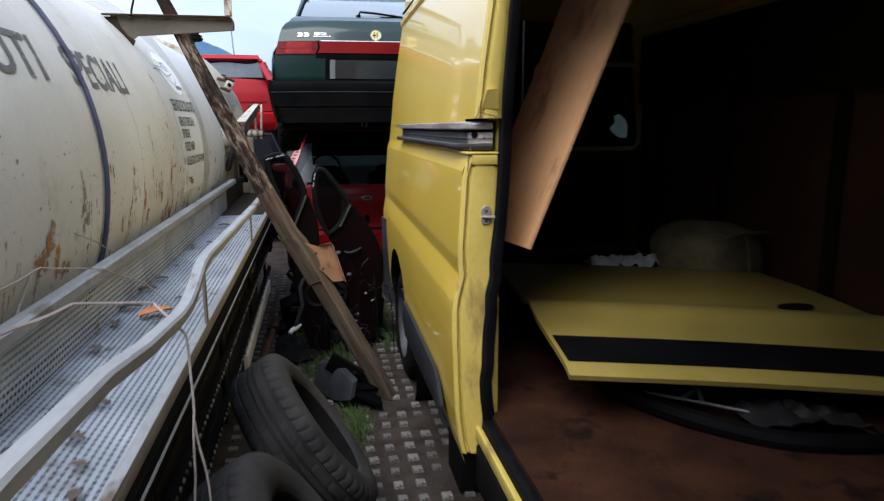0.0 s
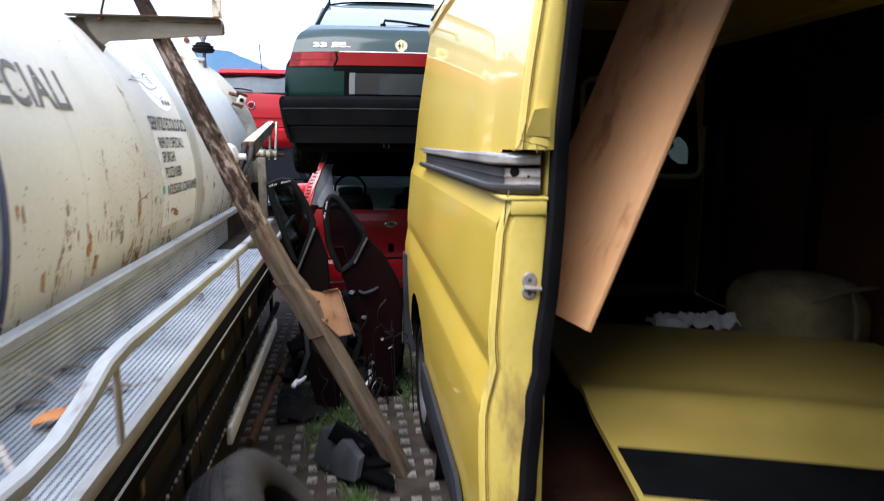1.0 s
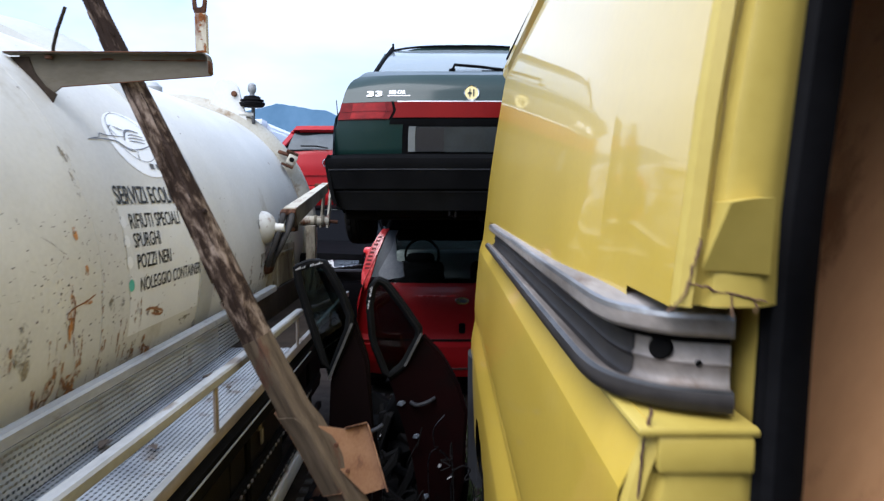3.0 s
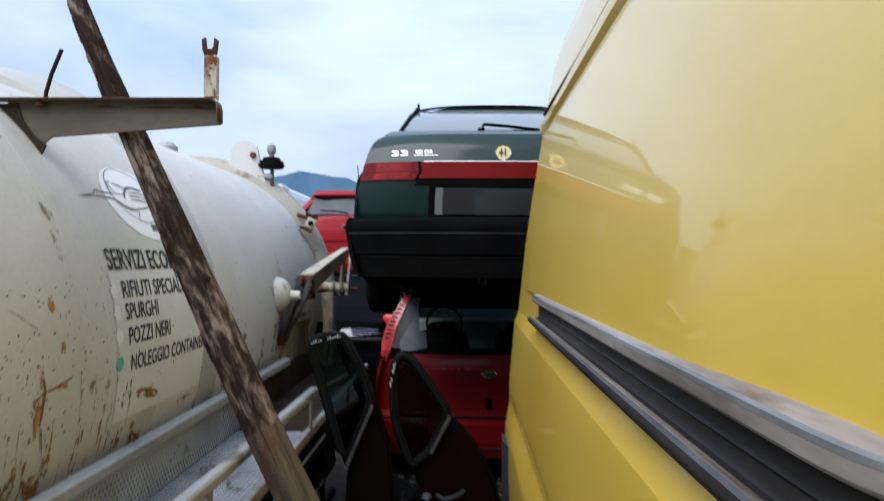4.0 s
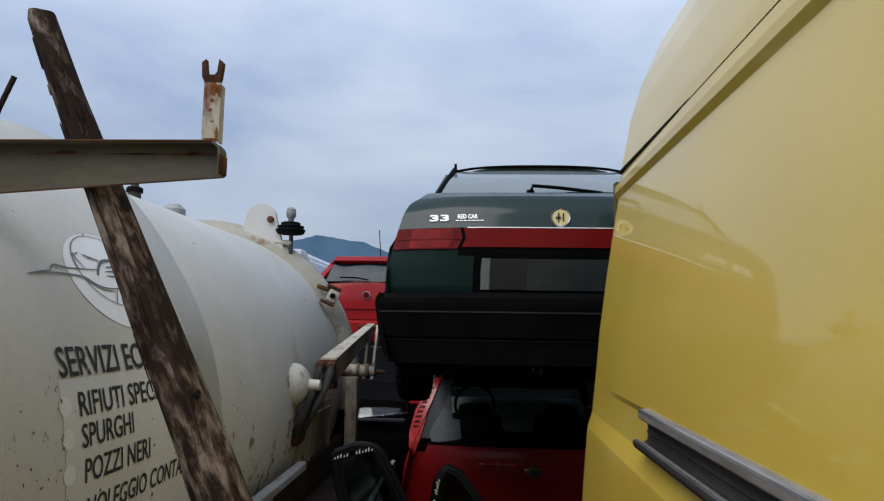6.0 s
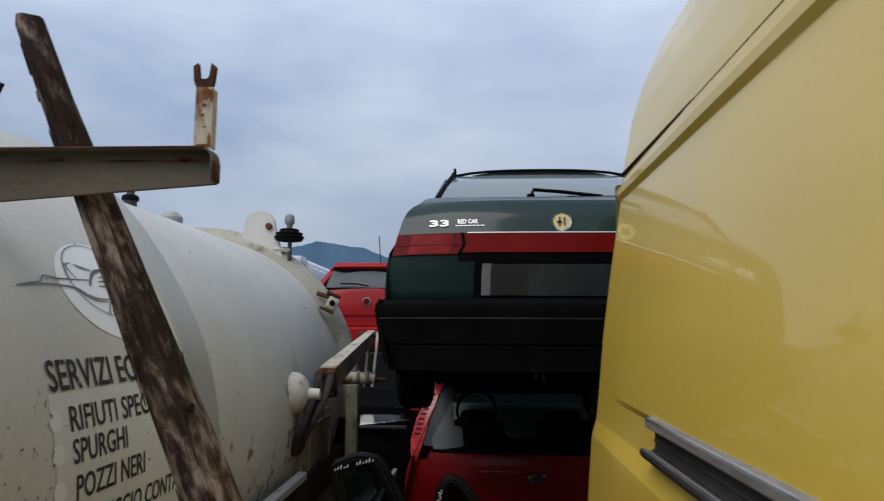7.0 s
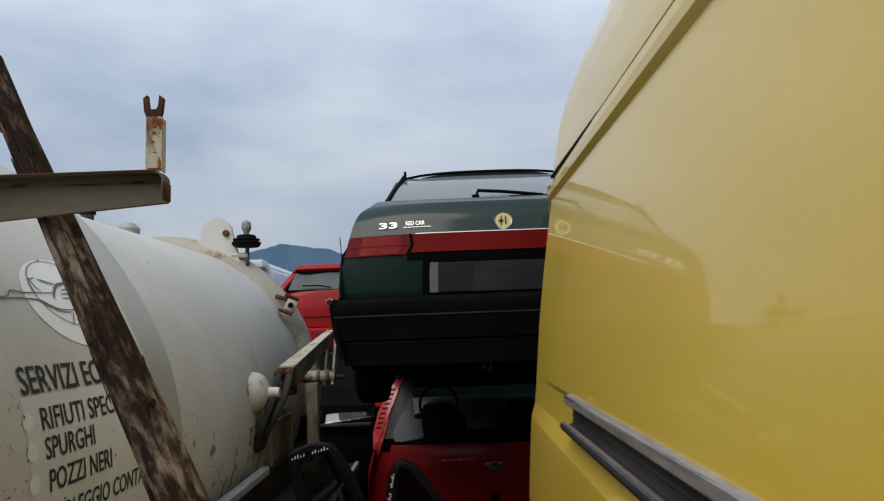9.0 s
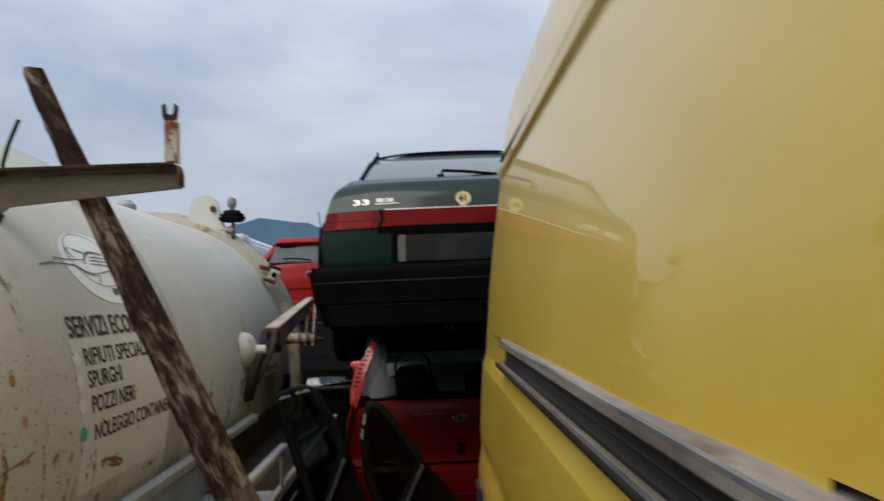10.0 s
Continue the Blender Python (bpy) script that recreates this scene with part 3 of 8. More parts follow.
def lettering(text, height, width, place, shear=0.0, bold=0.0):
    """Letters laid on a surface by place(u, v)."""
    pts, faces = letters(text, height, width, shear, bold)
    bm = bmesh.new()
    vs = [bm.verts.new(place(u, v)) for u, v in pts]
    for fc in faces:
        try:
            bm.faces.new([vs[i] for i in fc])
        except ValueError:
            pass
    bmesh.ops.subdivide_edges(bm, edges=[e for e in bm.edges if e.calc_length() > 0.05], cuts=1)
    return bm


def tyre_mesh(bm, R, r, w, m=None, tread=44):
    """A tyre round the z axis: bulged sides, four grooves round the tread and sipes across its ribs."""
    g = 0.008
    side = [(r, 0.36), (r + 0.012, 0.44), (r + 0.02, 0.47), ((R + r) / 2 - 0.02, 0.515), ((R + r) / 2, 0.525), (R - 0.045, 0.50), (R - 0.030, 0.478), (R - 0.012, 0.43), (R - 0.004, 0.36)]
    crown = [(R, 0.275), (R - g, 0.262), (R - g, 0.232), (R + 0.001, 0.22), (R + 0.002, 0.085), (R - g, 0.072), (R - g, 0.042), (R + 0.002, 0.03)]
    half = side + crown
    prof = [(a, -h * w) for a, h in half] + [(a, h * w) for a, h in reversed(half)]
    prof += [(r - 0.004, 0.30 * w), (r + 0.015, w * 0.15), (r + 0.015, -w * 0.15), (r - 0.004, -0.30 * w)]
    n = tread * 5
    rings = []
    for k, (rad, h) in enumerate(prof):
        q = min(k, 2 * len(half) - 1 - k)
        row = []
        for i in range(n):
            cut = 0.0
            if 6 <= q <= 9 and i % 5 == 0:
                cut = 0.006
            elif q in (12, 13) and i % 10 == 3:
                cut = 0.003
            a = 2 * math.pi * (i + (1.4 if h > 0 else 0) - (0.9 if q in (9, 12) else 0)) / n
            row.append(bm.verts.new((m or Matrix()) @ Vector(((rad - cut) * math.cos(a), (rad - cut) * math.sin(a), h))))
        rings.append(row)
    for a, b in zip(rings, rings[1:] + rings[:1]):
        for i in range(n):
            bm.faces.new((a[i], a[(i + 1) % n], b[(i + 1) % n], b[i]))
    return bm


# ---- ground and distance ----
def make_ground():
    bm = bmesh.new()
    xs = [-900, -60, -8, -2, 0, 2, 8, 60, 900]
    ys = [-900, -60, -8, 0, 4, 8, 16, 80, 2400]
    vs = [[bm.verts.new((x, y, -0.014)) for y in ys] for x in xs]
    for i in range(len(xs) - 1):
        for j in range(len(ys) - 1):
            bm.faces.new((vs[i][j], vs[i + 1][j], vs[i + 1][j + 1], vs[i][j + 1]))
    return solo("ground", bm, EARTH, "damp brown earth between concrete paving studs", "ground", kind="structure")


def make_mountains():
    bm = bmesh.new()
    table = [(-1400, 120), (-900, 150), (-600, 140), (-430, 184), (-392, 193), (-355, 202), (-320, 196), (-286, 189), (-255, 189), (-212, 173), (-170, 152), (-60, 105), (100, 120), (400, 170), (900, 120), (1400, 100)]
    rows = []
    for i in range(281):
        x = -1400 + i * 10
        top = lerp_table(table, x) + 3 * noise.noise((x * 0.02, 3.1, 0)) + 3 * noise.noise((x * 0.07, 7.7, 0))
        rows.append([bm.verts.new((x, 1450 + 50 * k / 6, -2 + (top + 2) * k / 6)) for k in range(7)])
    for a, b in zip(rows, rows[1:]):
        for k in range(6):
            bm.faces.new((a[k], b[k], b[k + 1], a[k + 1]))
    return solo("backdrop", bm, MOUNTAIN, "far wooded mountain ridge with haze painted in its blue", "mountain", kind="structure")


ground = make_ground()
make_mountains()


def make_blocking_walls():
    """Plain added walls where nothing is seen, closing the yard and blocking low sky."""
    for name, lo, hi in (("wall_south", (-8.0, -5.3, -0.02), (6.0, -5.0, 3.6)), ("wall_west", (-8.3, -5.3, -0.02), (-8.0, 26, 2.6)), ("wall_east", (3.4, 4.9, -0.02), (3.7, 26, 2.6)), ("wall_near_east", (6.0, -5.3, -0.02), (6.3, 4.9, 2.6)), ("wall_north", (-8, 26, -0.02), (3.4, 26.3, 2.4))):
        solo(name, B(lo, hi), BLOCKWALL, "plain dark unseen wall added to block low sky light", "wall", kind="structure")


make_blocking_walls()


# ---- tanker with its walkway ----
CX, CZ, R = -1.58, 1.35, 0.90


def on_tank(y, deg, lift=0.0):
    a = radians(deg)
    return Vector((CX + (R + lift) * math.cos(a), y, CZ + (R + lift) * math.sin(a)))


def tank_patch(y0, y1, d0, d1, lift, nu=10, nv=12):
    bm = bmesh.new()
    grid(bm, nu, nv, lambda u, v: on_tank(y0 + (y1 - y0) * u, d0 + (d1 - d0) * v, lift))
    return bm


def tank_oval(yc, dc, ry, rdeg, lift, n=40, inner=0.0):
    bm = bmesh.new()
    rows = [[bm.verts.new(on_tank(yc + ry * k * math.cos(2 * math.pi * i / n), dc + rdeg * k * math.sin(2 * math.pi * i / n), lift)) for i in range(n)] for k in ([inner, 0.5, 1.0] if not inner else [inner, 1.0])]
    for a, b in zip(rows, rows[1:]):
        for i in range(n):
            bm.faces.new((a[i], a[(i + 1) % n], b[(i + 1) % n], b[i]))
    return bm


def tank_stroke(pts, w, lift=0.006):
    """A thin inked line on the tank through (y, degrees) points."""
    bm = bmesh.new()
    rows = []
    for i, (y, d) in enumerate(pts):
        y2, d2 = pts[min(i + 1, len(pts) - 1)]
        y1, d1 = pts[max(i - 1, 0)]
        t = Vector((y2 - y1, radians(d2 - d1) * R)).normalized()
        k = w * (1 - 0.5 * abs(2 * i / (len(pts) - 1) - 1))
        rows.append([bm.verts.new(on_tank(y - t.y * s * k, d + math.degrees(t.x * s * k / R), lift)) for s in (-0.5, 0.5)])
    for a, b in zip(rows, rows[1:]):
        bm.faces.new((a[0], b[0], b[1], a[1]))
    return bm


def make_tanker():
    th = thing("tanker_truck", "off-white rust-streaked vacuum tanker with a perforated side walkway", "tanker", (CX, 2.5, 0))
    # shell
    bm = bmesh.new()
    turn = Matrix.Translation((CX, 0, CZ)) @ Matrix.Rotation(radians(-90), 4, "X")
    rows = lathe(bm, [(R, -1.6 + 7.55 * i / 40) for i in range(41)], 128, turn)
    lathe(bm, [(R * math.cos(a), -1.6 - 0.30 * math.sin(a)) for a in [radians(9 * i) for i in range(10)]], 64, turn)
    part("tank_shell", bm, TANK, th, "rust-streaked off-white tank shell")
    bm = bmesh.new()
    lathe(bm, [(R - 0.01, 1.70), (R + 0.0012, 1.71), (R + 0.0012, 1.86), (R - 0.01, 1.87)], 128, turn)
    part("reinforcing_band", bm, TANK, th, "raised welded band")
    # hoop that stands higher over the top of the tank
    bm = bmesh.new()
    far = [(0, 0.006), (30, 0.007), (36, 0.010), (42, 0.019), (50, 0.036), (57, 0.054), (72, 0.082), (78, 0.094), (84, 0.104), (90, 0.120)]
    near = [(0, 0.006), (60, 0.007), (70, 0.012), (75, 0.024), (79, 0.042), (84, 0.058), (90, 0.072)]
    rows = []
    for i in range(121):
        d = -90 + 360 * i / 120
        e = max(0.0, min(d, 180 - d))
        f, q = lerp_table(far, e), lerp_table(near, e)
        rows.append([bm.verts.new(on_tank(y, d, k)) for y, k in ((3.84, -0.012), (3.846, q), (3.92, (q + f) / 2), (3.995, f), (4.01, f - 0.003), (4.01, -0.012))])
    for a, b in zip(rows, rows[1:]):
        for k in range(5):
            bm.faces.new((a[k], b[k], b[k + 1], a[k + 1]))
    part("reinforcing_band", bm, BAND, th, "grey welded band with rust at its edge")
    # rear door with its flange
    bm = bmesh.new()
    lathe(bm, [(R - 0.02, 5.90), (R + 0.02, 5.905), (R + 0.06, 5.93), (R + 0.075, 5.95), (R + 0.075, 6.03), (R + 0.05, 6.04), (R - 0.02, 6.04)], 96, turn)
    part("end_flange", bm, FLANGEPAINT, th, "thick grimy painted flange with rust spots")
    bm = bmesh.new()
    rows = lathe(bm, [(R * math.cos(a), 6.02 + 0.32 * math.sin(a)) for a in [radians(9 * i) for i in range(10)]], 64, turn)
    part("rear_door", bm, TANK, th, "dished rear tank door")
    # hinge lug on the flange
    lug = bmesh.new()
    pts = []
    for k in range(13):
        a = radians(180 - 15 * k)
        pts.append((-1.210 + 0.092 * math.cos(a), 5.92, 2.335 + 0.088 * math.sin(a)))
    extrude_poly(lug, [(-1.335, 5.92, 2.19), *pts, (-1.055, 5.92, 2.10)], (0, 0.03, 0))
    lug_ob = part("hinge_lug", lug, TANK, th, "rounded painted steel lug plate")
    part("hinge_pin", disc(bmesh.new(), 0.020, -0.03, 0.03, 12, pose(-1.150, 5.93, 2.325, 90, 0, 0), 0.004), RUSTY, lug_ob)
    # warning lamp post beside the lug
    lamp = part("lamp_bracket", T([(-1.12, 5.93, 2.19), (-1.02, 5.93, 2.185)], 0.016, 8), TANKMETAL, th)
    part("lamp_stem", T([(-1.025, 5.93, 2.12), (-1.025, 5.93, 2.26)], 0.013, 8), DARKSTEEL, lamp)
    cap = bmesh.new()
    lathe(cap, [(0.01, 0.0), (0.075, 0.004), (0.085, 0.015), (0.08, 0.03), (0.06, 0.055), (0.05, 0.075), (0.012, 0.08)], 20, pose(-1.03, 5.93, 2.235))
    part("rubber_cap", cap, RUBBER, lamp, "black rubber cap")
    for z, r in ((2.262, 0.088), (2.282, 0.080), (2.302, 0.058)):
        rg = bmesh.new()
        lathe(rg, [(r - 0.012, -0.006), (r, -0.004), (r, 0.004), (r - 0.012, 0.006)], 20, pose(-1.03, 5.93, z))
        part("cap_ring", rg, RUBBER, lamp)
    bulb = bmesh.new()
    lathe(bulb, [(0.016, 0), (0.018, 0.02), (0.028, 0.033), (0.030, 0.055), (0.026, 0.078), (0.014, 0.089), (0.001, 0.091)], 16, pose(-1.03, 5.93, 2.312))
    part("lamp_globe", bulb, GALV, lamp, "small milky white globe")
    # door clamp
    bm = bmesh.new()
    box(bm, (-0.030, -0.032, -0.036), (0.034, 0.030, 0.036), 0.008)
    bm.transform(pose(-0.742, 5.835, 1.865, 0, 24, 14))
    clamp = part("door_clamp", bm, FORKPAINT, th, "cream clamp nut between rusty jaws")
    part("nut_hole", disc(bmesh.new(), 0.017, 0.0325, 0.0345, 12, pose(-0.742, 5.835, 1.865, 0, 24, 14) @ pose(0, 0, 0, 90, 0, 0)), CHASSIS, clamp)
    for z0, z1, ang in ((0.040, 0.056, 24), (-0.056, -0.040, 24)):
        bm = bmesh.new()
        box(bm, (-0.055, -0.034, z0), (0.030, 0.045, z1), 0.004)
        bm.transform(pose(-0.742, 5.835, 1.865, 0, ang, 14))
        part("clamp_jaw", bm, RUSTY, clamp, "rusty clamp jaw")
    part("clamp_bolt", T([(-0.84, 5.89, 1.925), (-0.76, 5.86, 1.90)], 0.014, 8), RUSTY, clamp)
    # fittings on top of the tank
    tv = part("top_valve", disc(bmesh.new(), 0.026, 0, 0.05, 14, pose(-1.334, 4.653, 2.205), 0.008), DARKSTEEL, th, "dark valve on the tank top")
    part("valve_cap", disc(bmesh.new(), 0.033, 0.03, 0.052, 14, pose(-1.334, 4.653, 2.205), 0.006), RUBBER, tv)
    part("valve_stem", disc(bmesh.new(), 0.016, 0.05, 0.085, 10, pose(-1.334, 4.653, 2.205), 0.003), DARKSTEEL, tv)
    part("top_flange", disc(bmesh.new(), 0.055, 0, 0.06, 20, pose(-1.42, 5.21, 2.225), 0.025), GALV, th)
    # rear-door ram: boss on the shell, arm, tube and hoses
    boss = bmesh.new()
    lathe(boss, [(0.092, 0.0), (0.089, 0.025), (0.072, 0.050), (0.050, 0.066), (0.026, 0.074), (0.022, 0.12), (0.001, 0.12)], 24, pose(-0.695, 4.86, 1.445, 0, 90, 0))
    part("ram_boss", boss, TANKMETAL, th, "domed white boss")
    # tapering channel arm: top flange, side web, rusty open end
    near, far_end = (-0.574, 5.0, 1.544), (-0.533, 5.97, 1.706)

    def along(k, dx, dz):
        a, b = Vector(near), Vector(far_end)
        w = 1 - 0.42 * k
        return a.lerp(b, k) + Vector((dx * w, 0, dz * w))

    def beam(corners, steps=6):
        bm = bmesh.new()
        rows = [[bm.verts.new(along(i / steps, dx, dz)) for dx, dz in corners] for i in range(steps + 1)]
        for a, b in zip(rows, rows[1:]):
            for k in range(len(corners)):
                bm.faces.new((a[k], a[(k + 1) % len(corners)], b[(k + 1) % len(corners)], b[k]))
        bm.faces.new(rows[0]), bm.faces.new(rows[-1])
        return bm

    arm = part("ram_arm", beam([(-0.037, 0.0), (0.037, 0.0), (0.037, 0.009), (-0.037, 0.009)]), FORKPAINT, th, "white channel arm with rusty ends")
    part("arm_web", beam([(0.026, -0.098), (0.034, -0.098), (0.034, 0.0), (0.026, 0.0)]), GRIMECREAM, arm, "grimy cream web")
    part("arm_web", beam([(-0.034, -0.060), (-0.026, -0.060), (-0.026, 0.0), (-0.034, 0.0)]), GRIMECREAM, arm)
    part("arm_end_plate", B((-0.612, 4.985, 1.512), (-0.538, 4.999, 1.546), 0.003), RUSTY, arm, "rusty end plate")
    part("arm_pin", T([(-0.60, 5.93, 1.690), (-0.49, 5.93, 1.686)], 0.017, 10), RUSTY, arm)
    for x, mt in ((-0.538, GRIMECREAM), (-0.492, FORKPAINT)):
        lk = part("link_plate", extrude_poly(bmesh.new(), [(x, 5.905, 1.705), (x, 5.965, 1.705), (x, 5.80, 1.405), (x, 5.725, 1.405)], (0.013, 0, 0)), mt, th, "flat painted link plate")
        part("link_pin", disc(bmesh.new(), 0.022, -0.004, 0.022, 12, pose(x, 5.762, 1.442, 0, 90, 0), 0.003), RUSTY, lk)
    tb = part("cross_tube", T([(-0.74, 5.74, 1.452), (-0.475, 5.76, 1.446)], 0.034, 16), FORKPAINT, th, "stout cream cross tube")
    for x in (-0.565, -0.515):
        part("tube_collar", disc(bmesh.new(), 0.041, -0.008, 0.010, 16, pose(x, 5.755, 1.447, 0, 90, 0), 0.003), GRIMECREAM, tb)
    part("tube_pin", T([(-0.475, 5.76, 1.446), (-0.418, 5.762, 1.440)], 0.012, 8), RUSTY, tb, "rusty pin end")
    for k, (dx, dy, r) in enumerate(((0.0, 0.0, 0.0165), (0.046, 0.03, 0.0165), (0.022, 0.065, 0.0135))):
        pts = smooth([(-0.606 + dx, 4.985 + dy * 0.3, 1.528), (-0.600 + dx, 4.92 + dy, 1.490), (-0.605 + dx * 0.9, 4.86 + dy, 1.425), (-0.628 + dx * 0.7, 4.83 + dy, 1.345), (-0.655 + dx * 0.4, 4.84 + dy, 1.275), (-0.684 + dx * 0.2, 4.88 + dy, 1.205)], 4)
        part("hydraulic_hose", T(pts, r, 10), DUSTHOSE, th, "dusty black hydraulic hose")
        part("hose_ferrule", T([pts[0], pts[2]], r + 0.004, 8), RUSTY, th)
        part("hose_ferrule", T([pts[-3], pts[-1]], r + 0.004, 8), RUSTY, th)
    vb = part("valve_block", B((-0.60, 5.00, 1.415), (-0.545, 5.085, 1.495), 0.008, Matrix.Translation((0, 0, 0.0))), DARKBROWN, th, "greasy valve block under the arm")
    for x, y, z in ((-0.597, 4.995, 1.44), (-0.567, 4.995, 1.462), (-0.556, 4.995, 1.43)):
        part("valve_nut", disc(bmesh.new(), 0.012, -0.006, 0.012, 6, pose(x, y, z, 90, 0, 0), 0.002), RUSTY, vb)
    hf = part("hose_fitting", B((-0.72, 4.88, 1.185), (-0.668, 4.97, 1.245), 0.008), RUSTY, th, "rusty hose fitting")
    part("fitting_bolt", disc(bmesh.new(), 0.015, 0, 0.02, 6, pose(-0.668, 4.925, 1.215, 0, 90, 0), 0.003), GRIMECREAM, hf)
    part("rear_frame", B((-0.602, 5.575, 0.95), (-0.540, 5.635, 1.425), 0.006), GRIMECREAM, th, "upright grimy cream frame post")
    part("frame_foot", B((-0.80, 5.58, 0.955), (-0.604, 5.63, 1.04), 0.006), GRIMECREAM, th)
    td = part("tool_locker", B((-0.80, 4.98, 0.955), (-0.672, 5.57, 1.325), 0.012), GRIMECREAM, th, "grimy cream locker under the tank end")
    for lo, hi in (((-0.672, 5.06, 1.262), (-0.660, 5.50, 1.288)), ((-0.672, 5.476, 1.02), (-0.660, 5.50, 1.262)), ((-0.672, 5.06, 1.02), (-0.660, 5.082, 1.262))):
        part("locker_rib", B(lo, hi, 0.003), GRIMECREAM, td)
    part("locker_hinge", T([(-0.662, 5.06, 1.01), (-0.662, 5.50, 1.01)], 0.009, 8), RUSTY, td)
    # Beam and plate are added to fill the bright gap with black.
    part("underrun_beam", B((-2.6, 6.05, 0.34), (-0.47, 6.25, 0.72), 0.02), CHASSIS, th)
    part("rear_gap_plate", B((-0.80, 5.84, 0.72), (-0.60, 5.88, 1.22), 0.01), CHASSIS, th, "dark plate added to cover the bright gap")
    part("rear_lamp_box", B((-0.72, 6.25, 0.45), (-0.50, 6.31, 0.60), 0.01), LAMPRED, th)
    # bracket that sticks out over the walkway: a web with a folded top flange
    bm = bmesh.new()
    extrude_poly(bm, [(-0.96, 3.192, 2.0365), (-0.405, 3.192, 2.0365), (-0.399, 3.192, 2.028), (-0.396, 3.192, 1.976), (-0.84, 3.192, 1.942), (-0.90, 3.192, 1.897)], (0, 0.006, 0))
    outer = [(-0.99, 2.0385), (-0.415, 2.0385)] + [(-0.415 + 0.020 * math.sin(radians(a)), 2.0185 + 0.020 * math.cos(radians(a))) for a in (20, 40, 60, 80)] + [(-0.3945, 1.978)]
    inner = [(-0.3985, 1.978)] + [(-0.415 + 0.016 * math.sin(radians(a)), 2.0185 + 0.016 * math.cos(radians(a))) for a in (80, 60, 40, 20)] + [(-0.415, 2.0345), (-0.99, 2.0345)]
    extrude_poly(bm, [(x, 3.166, z) for x, z in outer + inner], (0, 0.034, 0))
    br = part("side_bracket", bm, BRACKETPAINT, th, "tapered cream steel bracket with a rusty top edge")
    part("bracket_lip", B((-0.99, 3.1635, 2.0365), (-0.412, 3.1665, 2.0402), 0.001), RUSTY, br, "rusty top lip")
    part("corner_rust", B((-0.3965, 3.163, 1.979), (-0.3925, 3.199, 2.014), 0.001), RUSTY, br)
    part("edge_rust", extrude_poly(bmesh.new(), [(-0.84, 3.190, 1.9435), (-0.396, 3.190, 1.9765), (-0.396, 3.190, 1.9742), (-0.84, 3.190, 1.9412)], (0, 0.003, 0)), RUSTY, br)
    for x0, x1, z0, h in ((-0.63, -0.50, 2.0195, 0.0030), (-0.505, -0.405, 2.0190, 0.0042), (-0.78, -0.66, 2.0200, 0.0020), (-0.47, -0.44, 2.022, 0.006), (-0.72, -0.68, 2.023, 0.005)):
        bm = bmesh.new()
        grid(bm, 14, 1, lambda u, v: (x0 + (x1 - x0) * u, 3.1908, z0 + (v - 0.5) * h * (0.4 + math.sin(math.pi * u) + 0.8 * noise.noise((u * 9 + x0 * 40, 0, 1)))))
        part("rust_line", bm, RUSTY, br)
    # Dark wedge paints weld rust together with the shade in the corner.
    part("weld_rust_shade", extrude_poly(bmesh.new(), [(-0.985, 3.188, 2.029), (-0.93, 3.188, 2.029), (-0.915, 3.188, 1.985), (-0.885, 3.188, 1.945), (-0.852, 3.188, 1.921), (-0.866, 3.188, 1.893)], (0, 0.005, 0)), DARKBROWN, br, "dark rust and painted shade where the bracket is welded on")
    part("rod_nut", disc(bmesh.new(), 0.011, -0.010, 0.0, 8, pose(-0.865, 3.18, 2.031), 0.002), RUSTY, br)
    bm = bmesh.new()
    box(bm, (-0.434, 3.172, 2.037), (-0.430, 3.190, 2.142), 0.0)
    box(bm, (-0.432, 3.168, 2.037), (-0.400, 3.172, 2.150), 0.0)
    box(bm, (-0.402, 3.170, 2.037), (-0.399, 3.186, 2.146), 0.0)
    fork = part("fork_post", bm, FORKPAINT, br, "cream channel post with rust runs")
    for k, (x, z, rx, rz) in enumerate(((-0.413, 2.139, 0.0075, 0.013), (-0.416, 2.116, 0.004, 0.0035), (-0.418, 2.098, 0.0032, 0.0026), (-0.414, 2.076, 0.004, 0.0014), (-0.404, 2.052, 0.003, 0.012), (-0.415, 2.0405, 0.015, 0.0035), (-0.403, 2.134, 0.003, 0.012), (-0.428, 2.130, 0.0018, 0.012))):
        bm = bmesh.new()
        bm.faces.new([bm.verts.new((x + rx * math.cos(a) * (1 + 0.7 * noise.noise((a * 2, k, 0))), 3.1674, z + rz * math.sin(a) * (1 + 0.7 * noise.noise((a * 2, k, 5))))) for a in [2 * math.pi * q / 18 for q in range(18)]])
        part("rust_patch", bm, RUSTORANGE, fork)
    part("fork", extrude_poly(bmesh.new(), [(-0.431, 3.170, 2.1460), (-0.406, 3.170, 2.1460), (-0.402, 3.170, 2.1624), (-0.399, 3.170, 2.1903), (-0.407, 3.170, 2.1968), (-0.410, 3.170, 2.1722), (-0.414, 3.170, 2.1665), (-0.425, 3.170, 2.1665), (-0.429, 3.170, 2.1722), (-0.432, 3.170, 2.1968), (-0.440, 3.170, 2.1903), (-0.438, 3.170, 2.1624)], (0, 0.012, 0)), RUSTY, br, "rusty two-pronged fork end")
    part("bent_rod", T([(-0.865, 3.2, 2.02), (-0.862, 3.2, 2.06), (-0.848, 3.2, 2.11), (-0.822, 3.2, 2.175)], 0.0052, 8), DARKBROWN, br, "bent rusty rod")
    # walkway
    bm = bmesh.new()
    grid(bm, 2, 30, lambda u, v: (-0.645 + 0.29 * u, -0.9 + 5.00 * v, 0.951))
    part("walkway_deck", bm, PERF, th, "perforated galvanised walkway deck")
    bm = bmesh.new()
